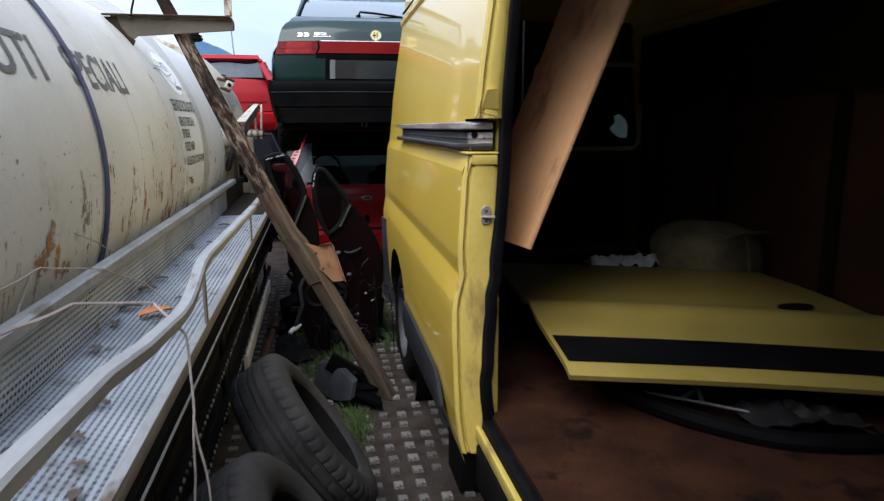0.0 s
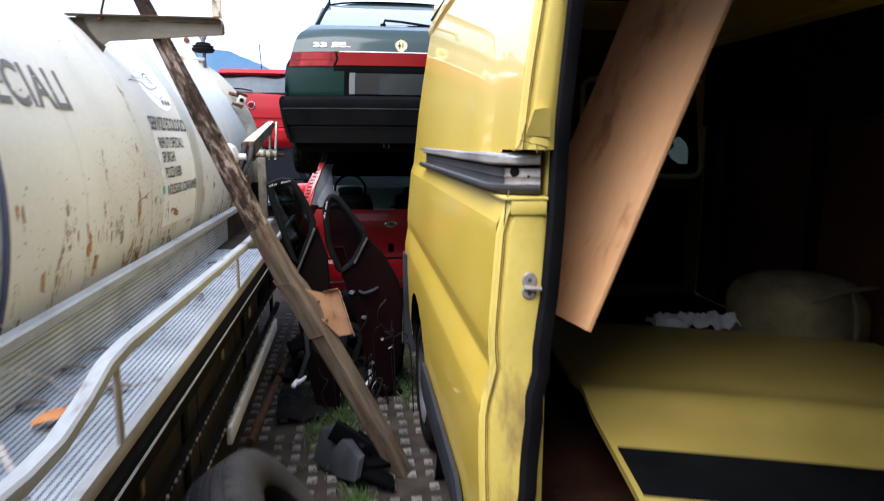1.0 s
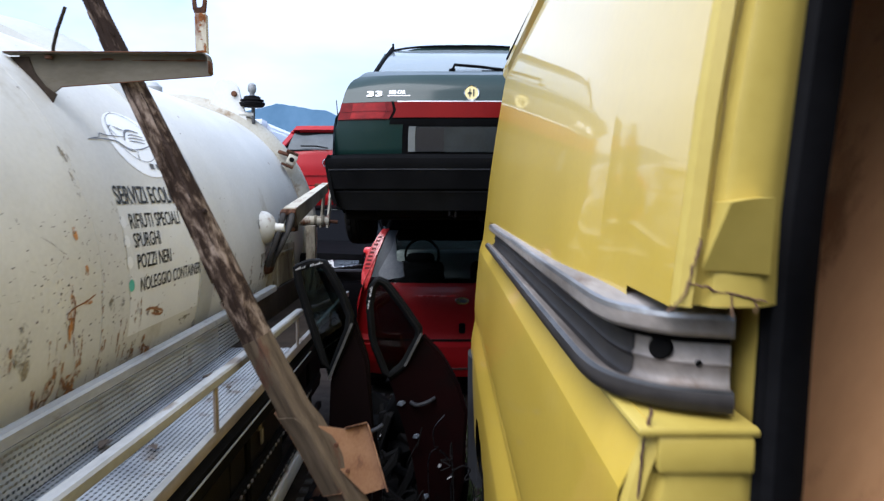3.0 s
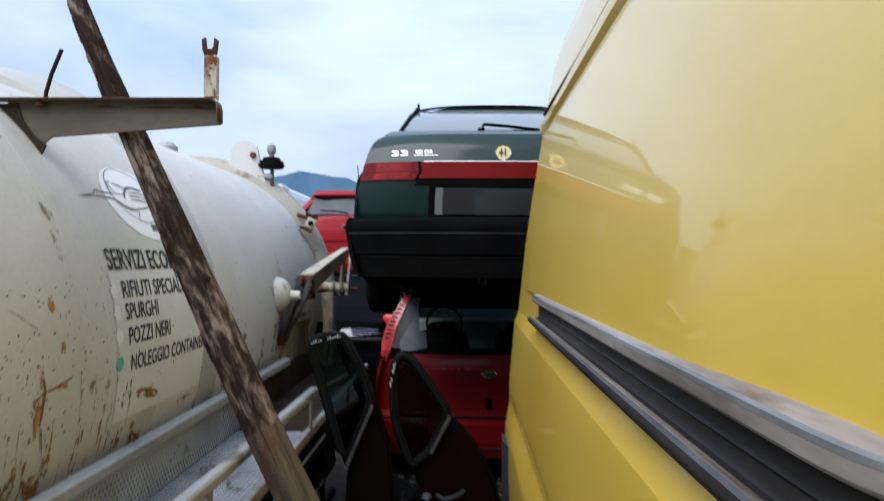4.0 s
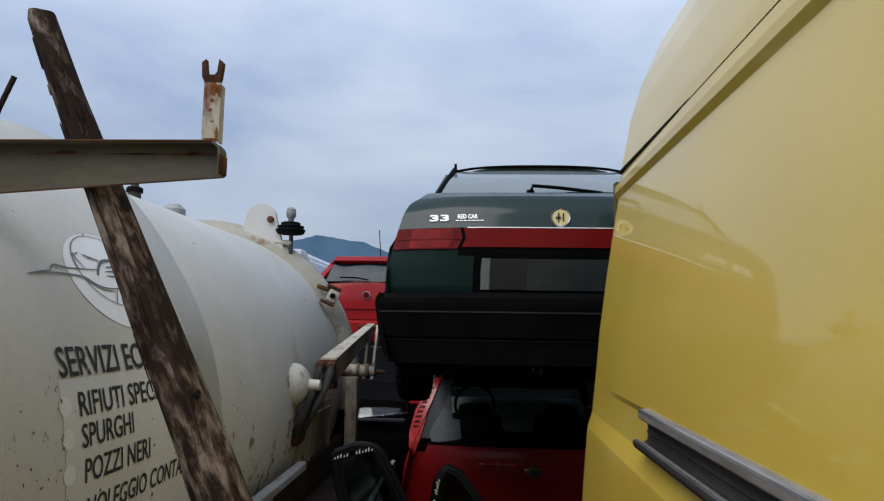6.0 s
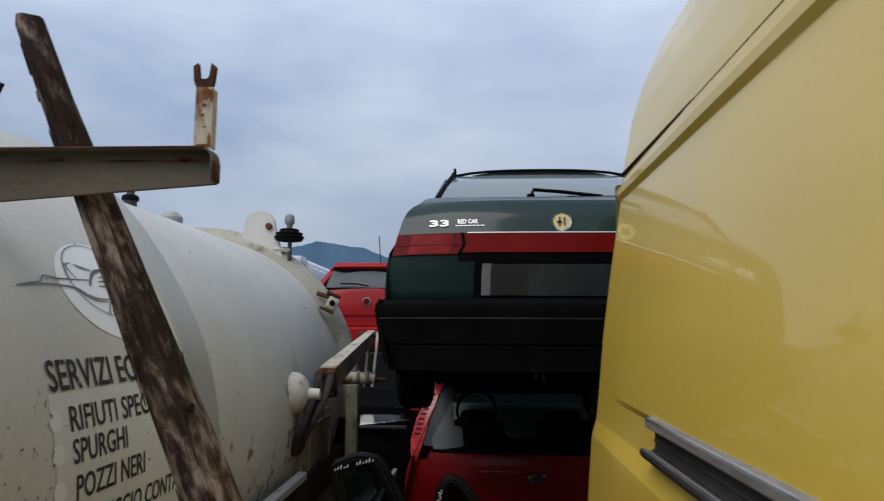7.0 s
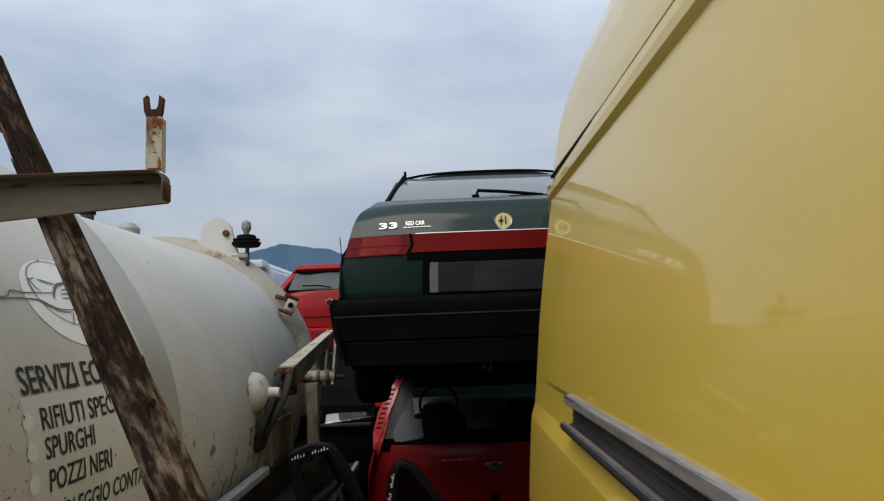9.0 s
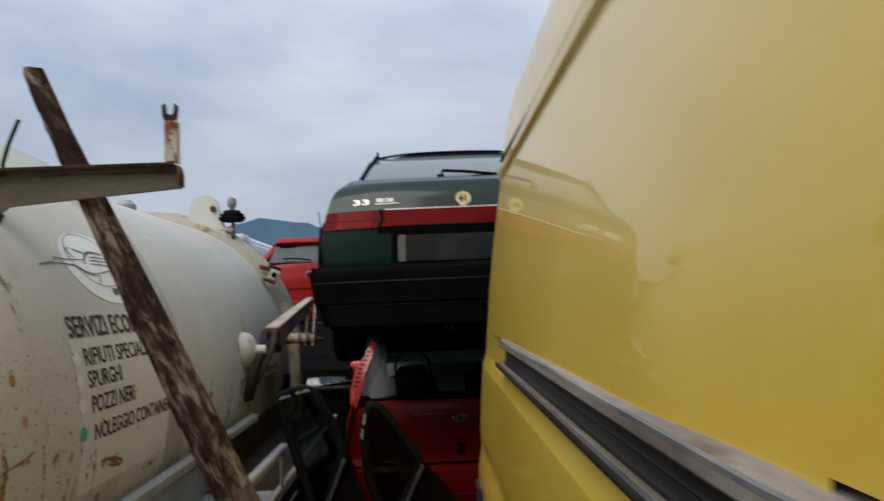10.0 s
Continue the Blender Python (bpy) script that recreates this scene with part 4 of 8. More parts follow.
    grid(bm, 2, 30, lambda u, v: (-0.645, -0.9 + 5.36 * v, 0.953 + 0.145 * u))
    part("walkway_upstand", bm, PERF, th, "upright perforated kick plate")
    # Plain dark brown plates where the perforated sheet ends.
    part("rear_deck_plate", B((-0.645, 4.102, 0.935), (-0.355, 5.8, 0.951), 0.003), DARKBROWN, th, "dark brown rear deck plate")
    part("rear_recess_plate", B((-0.70, 4.10, 0.90), (-0.648, 5.8, 1.09), 0.004), DARKBROWN, th, "dark brown plate behind the rail")
    part("rear_deck_plate", B((-0.645, 4.85, 0.93), (-0.362, 5.8, 0.949), 0.002), CHASSIS, th, "black rear deck plate")
    part("deck_edge", B((-0.362, -0.9, 0.922), (-0.350, 5.8, 0.957), 0.003), POSTSTEEL, th, "worn steel edge angle")
    part("edge_strip", B((-0.372, -0.9, 0.951), (-0.350, 5.8, 0.9585), 0.002), GALV, th)
    part("kick_rail", sweep(bmesh.new(), [(-0.64, -0.9, 1.112), (-0.64, 4.85, 1.112)], [(-0.02, -0.012), (-0.014, -0.018), (0.014, -0.018), (0.02, -0.012), (0.02, 0.012), (0.014, 0.018), (-0.014, 0.018), (-0.02, 0.012)]), GALV, th, "pale galvanised flat rail")
    hand = [(-0.35, -0.9, 1.19), (-0.35, 0.33, 1.165), (-0.35, 0.66, 1.145), (-0.35, 0.9, 1.112), (-0.35, 1.20, 1.085), (-0.35, 1.31, 1.085), (-0.35, 1.42, 1.105), (-0.35, 1.53, 1.135), (-0.35, 1.64, 1.142), (-0.35, 2.3, 1.125), (-0.35, 3.2, 1.106), (-0.35, 4.15, 1.102)]
    part("hand_rail", sweep(bmesh.new(), hand, [(-0.017, -0.009), (-0.012, -0.015), (0.012, -0.015), (0.017, -0.009), (0.017, 0.009), (0.012, 0.015), (-0.012, 0.015), (-0.017, 0.009)]), GALV, th, "bent pale galvanised rail")
    for y, top in ((0.15, 1.155), (1.60, 1.125), (3.03, 1.092), (4.12, 1.09)):
        part("rail_post", B((-0.358, y - 0.013, 0.957), (-0.350, y + 0.013, top), 0.001), POSTSTEEL, th)
    part("edge_wire", T([(-0.352, -0.9, 0.868), (-0.352, 2.6, 0.862), (-0.352, 4.4, 0.862)], 0.0035, 6), GALV, th)
    # underside
    part("chassis_beam", B((-1.05, -1.6, 0.50), (-0.85, 6.0, 0.80), 0.01), CHASSIS, th)
    part("under_shelf", B((-1.0, -1.4, 0.80), (-0.365, 5.8, 0.868), 0.004), CHASSIS, th)
    lk = part("side_locker", B((-0.86, 0.2, 0.30), (-0.447, 4.2, 0.862), 0.012), LOCKERPAINT, th, "long black side locker")
    for y in (1.25, 2.62, 3.42):
        part("locker_gap", B((-0.4475, y, 0.32), (-0.4455, y + 0.010, 0.85)), RUBBER, lk)
    for y, z in ((1.95, 0.765), (3.05, 0.765), (3.80, 0.745)):
        lt = part("toggle_latch", B((-0.447, y - 0.022, z - 0.060), (-0.438, y + 0.022, z + 0.015), 0.003), STEEL, lk, "worn steel toggle latch")
        part("latch_loop", T([(-0.434, y - 0.016, z - 0.03), (-0.428, y - 0.018, z + 0.045), (-0.428, y + 0.018, z + 0.045), (-0.434, y + 0.016, z - 0.03)], 0.0045, 6), BRIGHTSTEEL, lt)
        part("latch_lever", B((-0.440, y - 0.014, z - 0.115), (-0.430, y + 0.014, z - 0.055), 0.003), STEEL, lt)
    part("mud_guard", B((-0.90, 2.35, 0.16), (-0.50, 2.40, 0.80), 0.008), RUBBER, th)
    part("rear_locker", B((-0.90, 4.5, 0.35), (-0.52, 5.6, 0.80), 0.02), CHASSIS, th)
    for z in (0.581, 0.412):
        bar = part("side_guard", B((-0.435, 0.6, z - 0.018), (-0.410, 5.0, z + 0.018), 0.004), CHASSIS, th, "long dark side guard bar with a row of bolts")
        for i in range(85):
            part("guard_bolt", disc(bmesh.new(), 0.0075, 0, 0.006, 6, pose(-0.410, 0.9 + i * 0.045, z, 0, 90, 0)), POSTSTEEL if i % 3 else DARKSTEEL, bar)
    part("guard_board", B((-0.425, 3.0, 0.295), (-0.402, 4.75, 0.372), 0.004), TANKMETAL, th, "pale dirty lower guard board")
    for y in (1.0, 2.4, 3.6, 4.8):
        part("guard_hanger", B((-0.455, y, 0.28), (-0.436, y + 0.05, 0.86), 0.004), CHASSIS, th)
    for y in (0.9, 3.15, 4.4):
        wheel_m = pose(-0.95, y - 2.0 if y < 1 else y, 0.46, 0, 90, 0)
        wh = part("wheel", disc(bmesh.new(), 0.27, -0.10, 0.04, 24, wheel_m, 0.02), DARKSTEEL, th)
        part("tyre", tyre_mesh(bmesh.new(), 0.46, 0.27, 0.26, wheel_m, 30), RUBBER, wh)
    # dark cable round the tank
    pts = [on_tank(1.90 + 0.05 * math.sin(radians(d) * 1.7), d, 0.010) for d in range(70, -28, -4)]
    part("tank_cable", T(pts, 0.008, 8), BLUECABLE, th, "dark blue cable round the tank")
    # rust stains and runs
    def stain(y, deg, ry, rdeg, material, seed, lift=0.0022, n=22):
        ry, rdeg = 0.72 * ry, 0.85 * rdeg
        bm = bmesh.new()
        c = bm.verts.new(on_tank(y, deg, lift))
        out = []
        for i in range(n):
            a = 2 * math.pi * i / n
            k = 0.75 + 0.55 * noise.noise((math.cos(a) * 1.7, math.sin(a) * 1.7, seed * 3.1))
            out.append(bm.verts.new(on_tank(y + ry * k * math.cos(a), deg + rdeg * k * math.sin(a), lift)))
        for i in range(n):
            bm.faces.new((c, out[i], out[(i + 1) % n]))
        part("rust_stain", bm, material, th)

    br, og, dt = STAINBROWN, STAINORANGE, STAINDIRT
    for k, (y, d, ry, rd, m) in enumerate(((1.46, -7, 0.075, 3.8, br), (1.50, -11, 0.03, 4.2, og), (1.40, -10, 0.09, 3.0, br), (1.56, -13.5, 0.07, 2.6, br), (2.91, 0.5, 0.011, 3.4, og), (2.90, -4, 0.015, 4, og), (2.985, -1, 0.04, 0.6, og),
            (2.964, 11.3, 0.018, 1.2, og), (2.92, -14.5, 0.045, 2.8, br), (2.84, -13, 0.03, 3.2, br), (3.357, -13.6, 0.03, 2.8, br), (3.28, -14.6, 0.04, 2.0, br), (3.434, -7.4, 0.05, 1.8, br), (3.37, -7, 0.03, 1.4, br), (2.416, -7.6, 0.018, 5.2, og),
            (2.472, -12, 0.03, 4, br), (2.003, 0.7, 0.018, 3.2, br), (2.547, -1.3, 0.014, 2.8, br), (1.976, 2.0, 0.016, 2.6, og), (2.957, -12, 0.03, 3.2, br), (2.107, -10.6, 0.018, 3.2, og), (4.014, 6.5, 0.008, 5.5, br), (4.008, -0.5, 0.012, 5.2, og),
            (4.03, -6, 0.018, 4.6, og), (4.116, 0.4, 0.014, 2.6, og), (3.18, 9.1, 0.018, 1.5, br), (3.12, -3, 0.03, 5, dt), (2.70, -6, 0.05, 7, dt), (2.25, -4, 0.06, 8, dt), (1.7, -4, 0.06, 9, dt), (4.3, -4, 0.05, 6, dt), (4.6, -9, 0.06, 6, dt), (3.05, 24, 0.04, 8, dt), (2.60, 5, 0.02, 9, dt), (4.22, 16, 0.015, 2, dt), (4.9, -6, 0.28, 9, dt), (5.25, 3, 0.22, 10, dt), (4.5, -15, 0.34, 6, dt), (5.45, -9, 0.30, 13, dt), (4.75, 8, 0.07, 4, dt), (3.9, -17, 0.3, 4, dt), (3.5, -18, 0.3, 3, dt), (2.9, -18, 0.4, 3, dt), (2.2, -18, 0.4, 3, dt))):
        stain(y, d, ry, rd, m, k)
    rnd = random.Random(12)
    fleck, run = bmesh.new(), bmesh.new()
    scratch = bmesh.new()
    for _ in range(330):
        y, d, s = rnd.uniform(1.0, 4.4), rnd.uniform(-19, 8) if rnd.random() < 0.85 else rnd.uniform(8, 40), rnd.uniform(0.0012, 0.0055) * rnd.uniform(0.5, 1.0)
        q = [fleck.verts.new(on_tank(y + s * math.cos(a) * rnd.uniform(0.4, 1.2), d + 62 * s * math.sin(a) * rnd.uniform(0.5, 1.6), 0.0020)) for a in (0, 1.05, 2.1, 3.14, 4.2, 5.24)]
        fleck.faces.new(q)
    for c in range(34):
        yc, dc = rnd.uniform(1.2, 3.2) if c % 4 else rnd.uniform(3.2, 5.2), rnd.uniform(-17, -3)
        for _ in range(rnd.randrange(4, 12)):
            y, d, s, h = rnd.gauss(yc, 0.035), rnd.gauss(dc, 1.6), rnd.uniform(0.0012, 0.0050), rnd.uniform(0.8, 5.0)
            q = [run.verts.new(on_tank(y + dx, d + dd, 0.0018)) for dx, dd in ((-s, 0), (0, 0.25), (s, 0.1), (s * 0.8, -h * 0.5), (s * 0.3, -h), (-s * 0.4, -h * 0.8))]
            run.faces.new(q)
    for _ in range(46):
        y, d, l, a = rnd.uniform(2.2, 3.3), rnd.uniform(-10, 14), rnd.uniform(0.012, 0.05), rnd.uniform(-0.5, 0.5)
        q = [scratch.verts.new(on_tank(y + l * math.cos(a) * u, d + math.degrees(l * math.sin(a) / R) * u + v, 0.0016)) for u, v in ((-0.5, 0), (0.1, 0.07), (0.5, 0.02), (0.1, -0.05))]
        scratch.faces.new(q)
    ob = part("paint_scratches", scratch, STAINDIRT, th)
    ob["kind"] = "stuff"
    # scored lines that have rusted, each a ribbon along the shell
    def score(pts, w, material):
        q = smooth([Vector((y, d / 60, 0)) for y, d in pts], 5)
        bm = bmesh.new()
        rows = []
        for i, p in enumerate(q):
            t = (q[min(i + 1, len(q) - 1)] - q[max(i - 1, 0)]).normalized()
            h = w * (0.45 + 0.7 * abs(noise.noise((i * 0.6, w * 900, pts[0][0] * 7)))) * min(1.0, 0.35 + 0.4 * i, 0.35 + 0.4 * (len(q) - 1 - i))
            rows.append([bm.verts.new(on_tank(p.x - t.y * k * h, (p.y + t.x * k * h) * 60, 0.0026)) for k in (-1, 1)])
        for a, b in zip(rows, rows[1:]):
            bm.faces.new((a[0], a[1], b[1], b[0]))
        part("rust_score", bm, material, th)

    score([(2.912, 0.9), (2.921, -0.7), (2.917, -2.5), (2.912, -4.4), (2.908, -5.7)], 0.0058, SCORERUST)
    score([(3.027, 0.0), (2.978, -0.8), (2.925, -1.2), (2.894, -1.8), (2.885, -2.7), (2.908, -3.1), (2.92, -2.3)], 0.0040, SCORERUST)
    score([(2.913, -5.8), (2.922, -7.8), (2.931, -9.8)], 0.0034, SCORERUST)
    score([(2.812, 11.0), (2.851, 9.8), (2.881, 8.5), (2.906, 7.7)], 0.0014, STAINDARK)
    score([(2.879, -12.4), (2.907, -14.7), (2.969, -16.6), (2.999, -17.8)], 0.0072, SCORERUST)
    score([(3.331, -16.9), (3.372, -16.0), (3.364, -14.0), (3.446, -17.2), (3.455, -19.1)], 0.0085, SCORERUST)
    score([(3.348, -6.4), (3.40, -6.5), (3.484, -7.9), (3.464, -8.5), (3.394, -7.5)], 0.0080, SCORERUST)
    score([(3.294, -5.2), (3.317, -7.5)], 0.0034, STAINDARK)
    for k, (y, d, ry, rd, m) in enumerate(((3.189, -3.5, 0.036, 2.0, dt), (2.967, 10.7, 0.020, 1.0, og), (2.993, 4.4, 0.017, 1.3, og), (3.437, -7.4, 0.030, 1.5, br), (3.41, -16.5, 0.035, 3.0, og), (2.93, -15.5, 0.035, 2.4, og), (2.811, -16.3, 0.040, 2.6, br), (3.984, -11.2, 0.030, 4.0, og), (3.714, -12.6, 0.10, 2.0, dt))):
        stain(y, d, ry, rd, m, k + 60)
    chips = bmesh.new()
    for _ in range(150):
        y, d, l, w = rnd.uniform(2.55, 3.24), rnd.uniform(-9, 15), rnd.uniform(0.003, 0.013), rnd.uniform(0.0012, 0.0030)
        a = rnd.uniform(0.1, 0.5) if rnd.random() < 0.6 else 1.5
        q = [chips.verts.new(on_tank(y + (u * l * math.cos(a) - v * w * math.sin(a)), d + 63 * (u * l * math.sin(a) + v * w * math.cos(a)), 0.0021)) for u, v in ((-0.5, -0.3), (0.1, -1), (0.5, 0.1), (0.2, 0.9), (-0.4, 0.6))]
        chips.faces.new(q)
    ob = part("paint_chips", chips, STAINDARK, th)
    ob["kind"] = "stuff"
    # weld seams with rust along them
    for y0, d0, d1, r in ((2.405, 34, -24, 0.0009), (1.755, 20, -24, 0.0009), (3.07, 60, -24, 0.0007)):
        part("weld_seam", T([on_tank(y0 + 0.0035 * math.sin(d * 0.21), d, 0.0004) for d in range(d0, d1, -2)], r, 6), TANK, th)
        for k in range(26):
            d, l = rnd.uniform(-20, 4), rnd.uniform(0.4, 2.2)
            y, s = y0 + rnd.uniform(-0.012, 0.012), rnd.uniform(0.0012, 0.004)
            q = [run.verts.new(on_tank(y + dx, d + dd, 0.0024)) for dx, dd in ((-s, 0), (s, 0.1), (s * 0.6, -l * 0.6), (-s * 0.3, -l))]
            run.faces.new(q)
    for nm, bm, m in (("rust_flecks", fleck, RUSTY), ("run_streak", run, STAINBROWN)):
        ob = part(nm, bm, m, th)
        ob["kind"] = "stuff"
    # stickers and writing
    sign = part("sticker", tank_patch(3.238, 3.835, -10.6, 15.6, 0.0008, 12, 24), DECAL, th, "dirty white sticker")
    part("sticker_oval", tank_oval(3.61, 30.5, 0.217, 8.5, 0.0013), OVALWHITE, th, "white oval emblem ground")
    part("emblem_ring", tank_oval(3.585, 32.1, 0.152, 6.4, 0.0030, 60, 0.978), EMBLEMGREY, th, "thin grey oval outline")
    # a long-necked bird in flight
    for pts, w in (([(3.246, 29.6), (3.29, 30.1), (3.328, 30.5)], 0.004), ([(3.328, 30.5), (3.337, 31.1), (3.349, 31.5), (3.388, 31.3), (3.431, 31.4), (3.519, 31.7)], 0.005),
                   ([(3.246, 29.6), (3.334, 30.2), (3.417, 30.2), (3.45, 29.9), (3.478, 29.1), (3.513, 28.6), (3.553, 28.6)], 0.006), ([(3.45, 29.7), (3.482, 28.7), (3.515, 28.2), (3.553, 28.2)], 0.004),
                   ([(3.465, 31.7), (3.453, 32.8), (3.448, 33.8), (3.471, 34.4)], 0.005), ([(3.439, 31.4), (3.436, 32.4), (3.439, 33.6), (3.451, 34.3)], 0.004),
                   ([(3.482, 34.2), (3.51, 33.8), (3.545, 33.5)], 0.006), ([(3.507, 30.7), (3.528, 32.2), (3.557, 33.4), (3.60, 33.9), (3.66, 33.6)], 0.010),
                   ([(3.56, 32.4), (3.60, 32.7), (3.68, 32.5)], 0.005), ([(3.55, 31.6), (3.60, 31.8), (3.68, 31.6)], 0.005), ([(3.545, 30.8), (3.60, 30.9), (3.665, 30.7)], 0.005), ([(3.553, 28.6), (3.62, 29.2), (3.70, 30.4)], 0.005), ([(3.563, 28.5), (3.535, 25.9)], 0.004)):
        q = [(p.x, p.y) for p in smooth([(y, d, 0) for y, d in pts], 5)]
        part("emblem_stroke", tank_stroke(q, w, 0.0034), EMBLEMGREY, th)
    part("emblem_eye", tank_oval(3.352, 31.05, 0.0022, 0.14, 0.0034, 10), EMBLEMGREY, th)
    for i in range(3):
        part("emblem_bar", tank_patch(3.60 + 0.050 * i, 3.635 + 0.050 * i, 24.0, 25.4, 0.0030, 2, 2), BIGINK, th)

    def wrap(y0, d0, slope=0.0):
        return lambda u, v: on_tank(y0 + u, d0 + slope * u + math.degrees(v / R), 0.0026)

    for text, y0, d0, h, w in (("SERVIZI ECOLOGICI", 3.245, 15.9, 0.060, 0.60), ("RIFIUTI SPECIALI", 3.291, 10.8, 0.048, 0.40), ("SPURGHI", 3.291, 6.9, 0.046, 0.20), ("POZZI NERI", 3.298, 2.6, 0.046, 0.265), ("NOLEGGIO CONTAINERS", 3.308, -2.1, 0.044, 0.555)):
        part("writing", lettering(text, h, w, wrap(y0, d0), 0.0, 0.012), INK, th, "black capital letters")
    for k, d in enumerate((12.3, 8.4, 4.2, -0.4)):
        part("list_dot", tank_oval(3.248, d, 0.019, 1.25, 0.0016, 20), GREENDOT if k == 3 else OVALWHITE, th, "green dot" if k == 3 else "white dot")
    part("writing", lettering("SPECIALI", 0.125, 0.60, wrap(1.885, 18.9), 0.0, 0.015), BIGINK, th, "large worn grey capital letters")
    part("writing", lettering("RIFIUTI", 0.125, 0.66, wrap(1.02, 18.9), 0.0, 0.015), BIGINK, th, "large worn grey capital letters")
    return th


tanker = make_tanker()


# ---- timber prop ----
def make_pole():
    th = thing("timber_prop", "weathered brown timber pole leaning across the passage on a bracket", "pole", (0.33, 3.245, 0))
    spine = [(2.325, -0.832, 0.026), (2.315, -0.828, 0.029), (2.15, -0.757, 0.032), (1.97, -0.672, 0.037), (1.70, -0.545, 0.044), (1.43, -0.417, 0.052), (1.18, -0.300, 0.054), (0.95, -0.180, 0.058), (0.90, -0.140, 0.060), (0.45, 0.100, 0.061), (0.06, 0.302, 0.061), (-0.01, 0.335, 0.060)]
    py = 3.245
    spine = [(z, x - 0.006 + 0.026 * (0.17 - x) * min(1.0, max(0.0, (z - 0.2) / 0.9)), hw) for z, x, hw in spine]
    bm = bmesh.new()
    rows = []
    n = 28

    def section(a, hw, z, lift=0.0):
        """Round at the top, hewn square lower down, the square turned so that an edge faces the passage."""
        sq = min(1.0, max(0.0, (1.75 - z) / 0.75))
        c, s = math.cos(a), math.sin(a)
        p = 1 - 0.88 * sq
        cx = math.copysign(abs(c) ** p, c) * (hw * (0.90 - 0.24 * sq) + lift)
        cy = math.copysign(abs(s) ** p, s) * (hw * (0.95 - 0.29 * sq) + lift)
        t = radians(-34) * sq
        return cx * math.cos(t) - cy * math.sin(t), cx * math.sin(t) + cy * math.cos(t)

    for i, (z, x, hw) in enumerate(spine):
        row = []
        for k in range(n):
            cx, cy = section(2 * math.pi * k / n, hw, z)
            j = 1 + 0.035 * noise.noise((k * 0.2, z * 4, 1.0))
            row.append(bm.verts.new((x + cx * 0.90 * j, py + cy * j, z + cx * 0.44 * (0 if i in (0, len(spine) - 1) else 1))))
        rows.append(row)
    low = bmesh.new()
    for i in range(len(rows) - 1):
        if i == 6:
            rows[6:] = [[low.verts.new(v.co) for v in row] for row in rows[6:]]
        for k in range(n):
            (bm if i < 6 else low).faces.new((rows[i][k], rows[i][(k + 1) % n], rows[i + 1][(k + 1) % n], rows[i + 1][k]))
    bm.faces.new(rows[0]), low.faces.new(rows[-1])
    loose = [v for v in bm.verts if not v.link_faces]
    timber = part("timber", low, WOOD, th, sharp=32)
    bmesh.ops.delete(bm, geom=loose, context="VERTS")
    part("barked_length", bm, BARKWOOD, timber, "upper length with mottled bark", sharp=38)
    # bark left on the upper part, cracks and branch stubs
    rnd = random.Random(21)

    def on_pole(z, a, lift):
        x, hw = lerp_table(sorted((q[0], q[1]) for q in spine), z), lerp_table(sorted((q[0], q[2]) for q in spine), z)
        cx, cy = section(a, hw, z, lift)
        return Vector((x + cx * 0.90, py + cy, z + cx * 0.44))

    for k in range(46):
        z, a = 2.27 - 1.10 * rnd.random(), rnd.uniform(3.7, 5.8)
        h, w = rnd.uniform(0.02, 0.08), rnd.uniform(0.06, 0.18)
        bm = bmesh.new()
        grid(bm, 5, 7, lambda u, v: on_pole(z + (v - 0.5) * h * (1 - 0.35 * noise.noise((u * 4, k, 0))), a + (u - 0.5) * w * (0.5 + math.sin(math.pi * v) + 0.5 * noise.noise((v * 5, k, 2))), 0.0025 * math.sin(math.pi * min(1, max(0, u))) + 0.0012))
        part("bark_patch", bm, BARKWOOD, timber)
    for z0, z1, a, r in ((1.45, 1.92, 5.35, 0.0042), (1.05, 1.42, 5.2, 0.0022), (0.50, 1.05, 4.9, 0.0022), (0.2, 0.62, 4.5, 0.0022), (1.70, 2.10, 4.45, 0.0018)):
        bm = bmesh.new()
        tube(bm, [on_pole(z0 + (z1 - z0) * i / 14, a + 0.10 * noise.noise((i * 0.5, a, 1)), -0.0006) for i in range(15)], r, 5, [0.3 + math.sin(math.pi * i / 14) for i in range(15)])
        part("drying_crack", bm, BARK, timber)
    for z, a in ((1.56, 5.9),):
        p = on_pole(z, a, -0.004)
        part("knot", disc(bmesh.new(), 0.010, 0, 0.008, 9, Matrix.Translation(p) @ Vector((math.cos(a), math.sin(a), 0.3)).to_track_quat("Z", "Y").to_matrix().to_4x4(), 0.003), BARK, timber)
    # sheet-metal sleeve round the front, with rusty rims
    bm = bmesh.new()
    grid(bm, 10, 8, lambda u, v: on_pole(0.70 + 0.22 * v + 0.05 * (1 - u) * v, radians(229 + 82 * u), 0.0035))
    sleeve = part("sleeve", thicken(bm, 0.003), WOOD, th, "grimy sheet-metal sleeve round the timber")
    for pts in ([on_pole(0.70, radians(229 + 82 * k / 8), 0.0045) for k in range(9)], [on_pole(0.70 + 0.27 * k / 8, radians(229), 0.0045) for k in range(9)]):
        part("sleeve_rim", T(pts, 0.0026, 6), RUSTPLATE, sleeve, "rusty rim")
    # nailed sheet-metal plate with a folded edge
    bm = bmesh.new()
    extrude_poly(bm, [(-0.105, 3.232, 0.905), (-0.06, 3.225, 0.79), (0.04, 3.225, 0.685), (0.10, 3.30, 0.672), (0.036, 3.34, 0.872), (-0.03, 3.30, 0.868)], (0.003, -0.005, 0.0))
    pl = part("metal_plate", bm, RUSTPLATE, th, "rust-coloured bent metal plate nailed on")
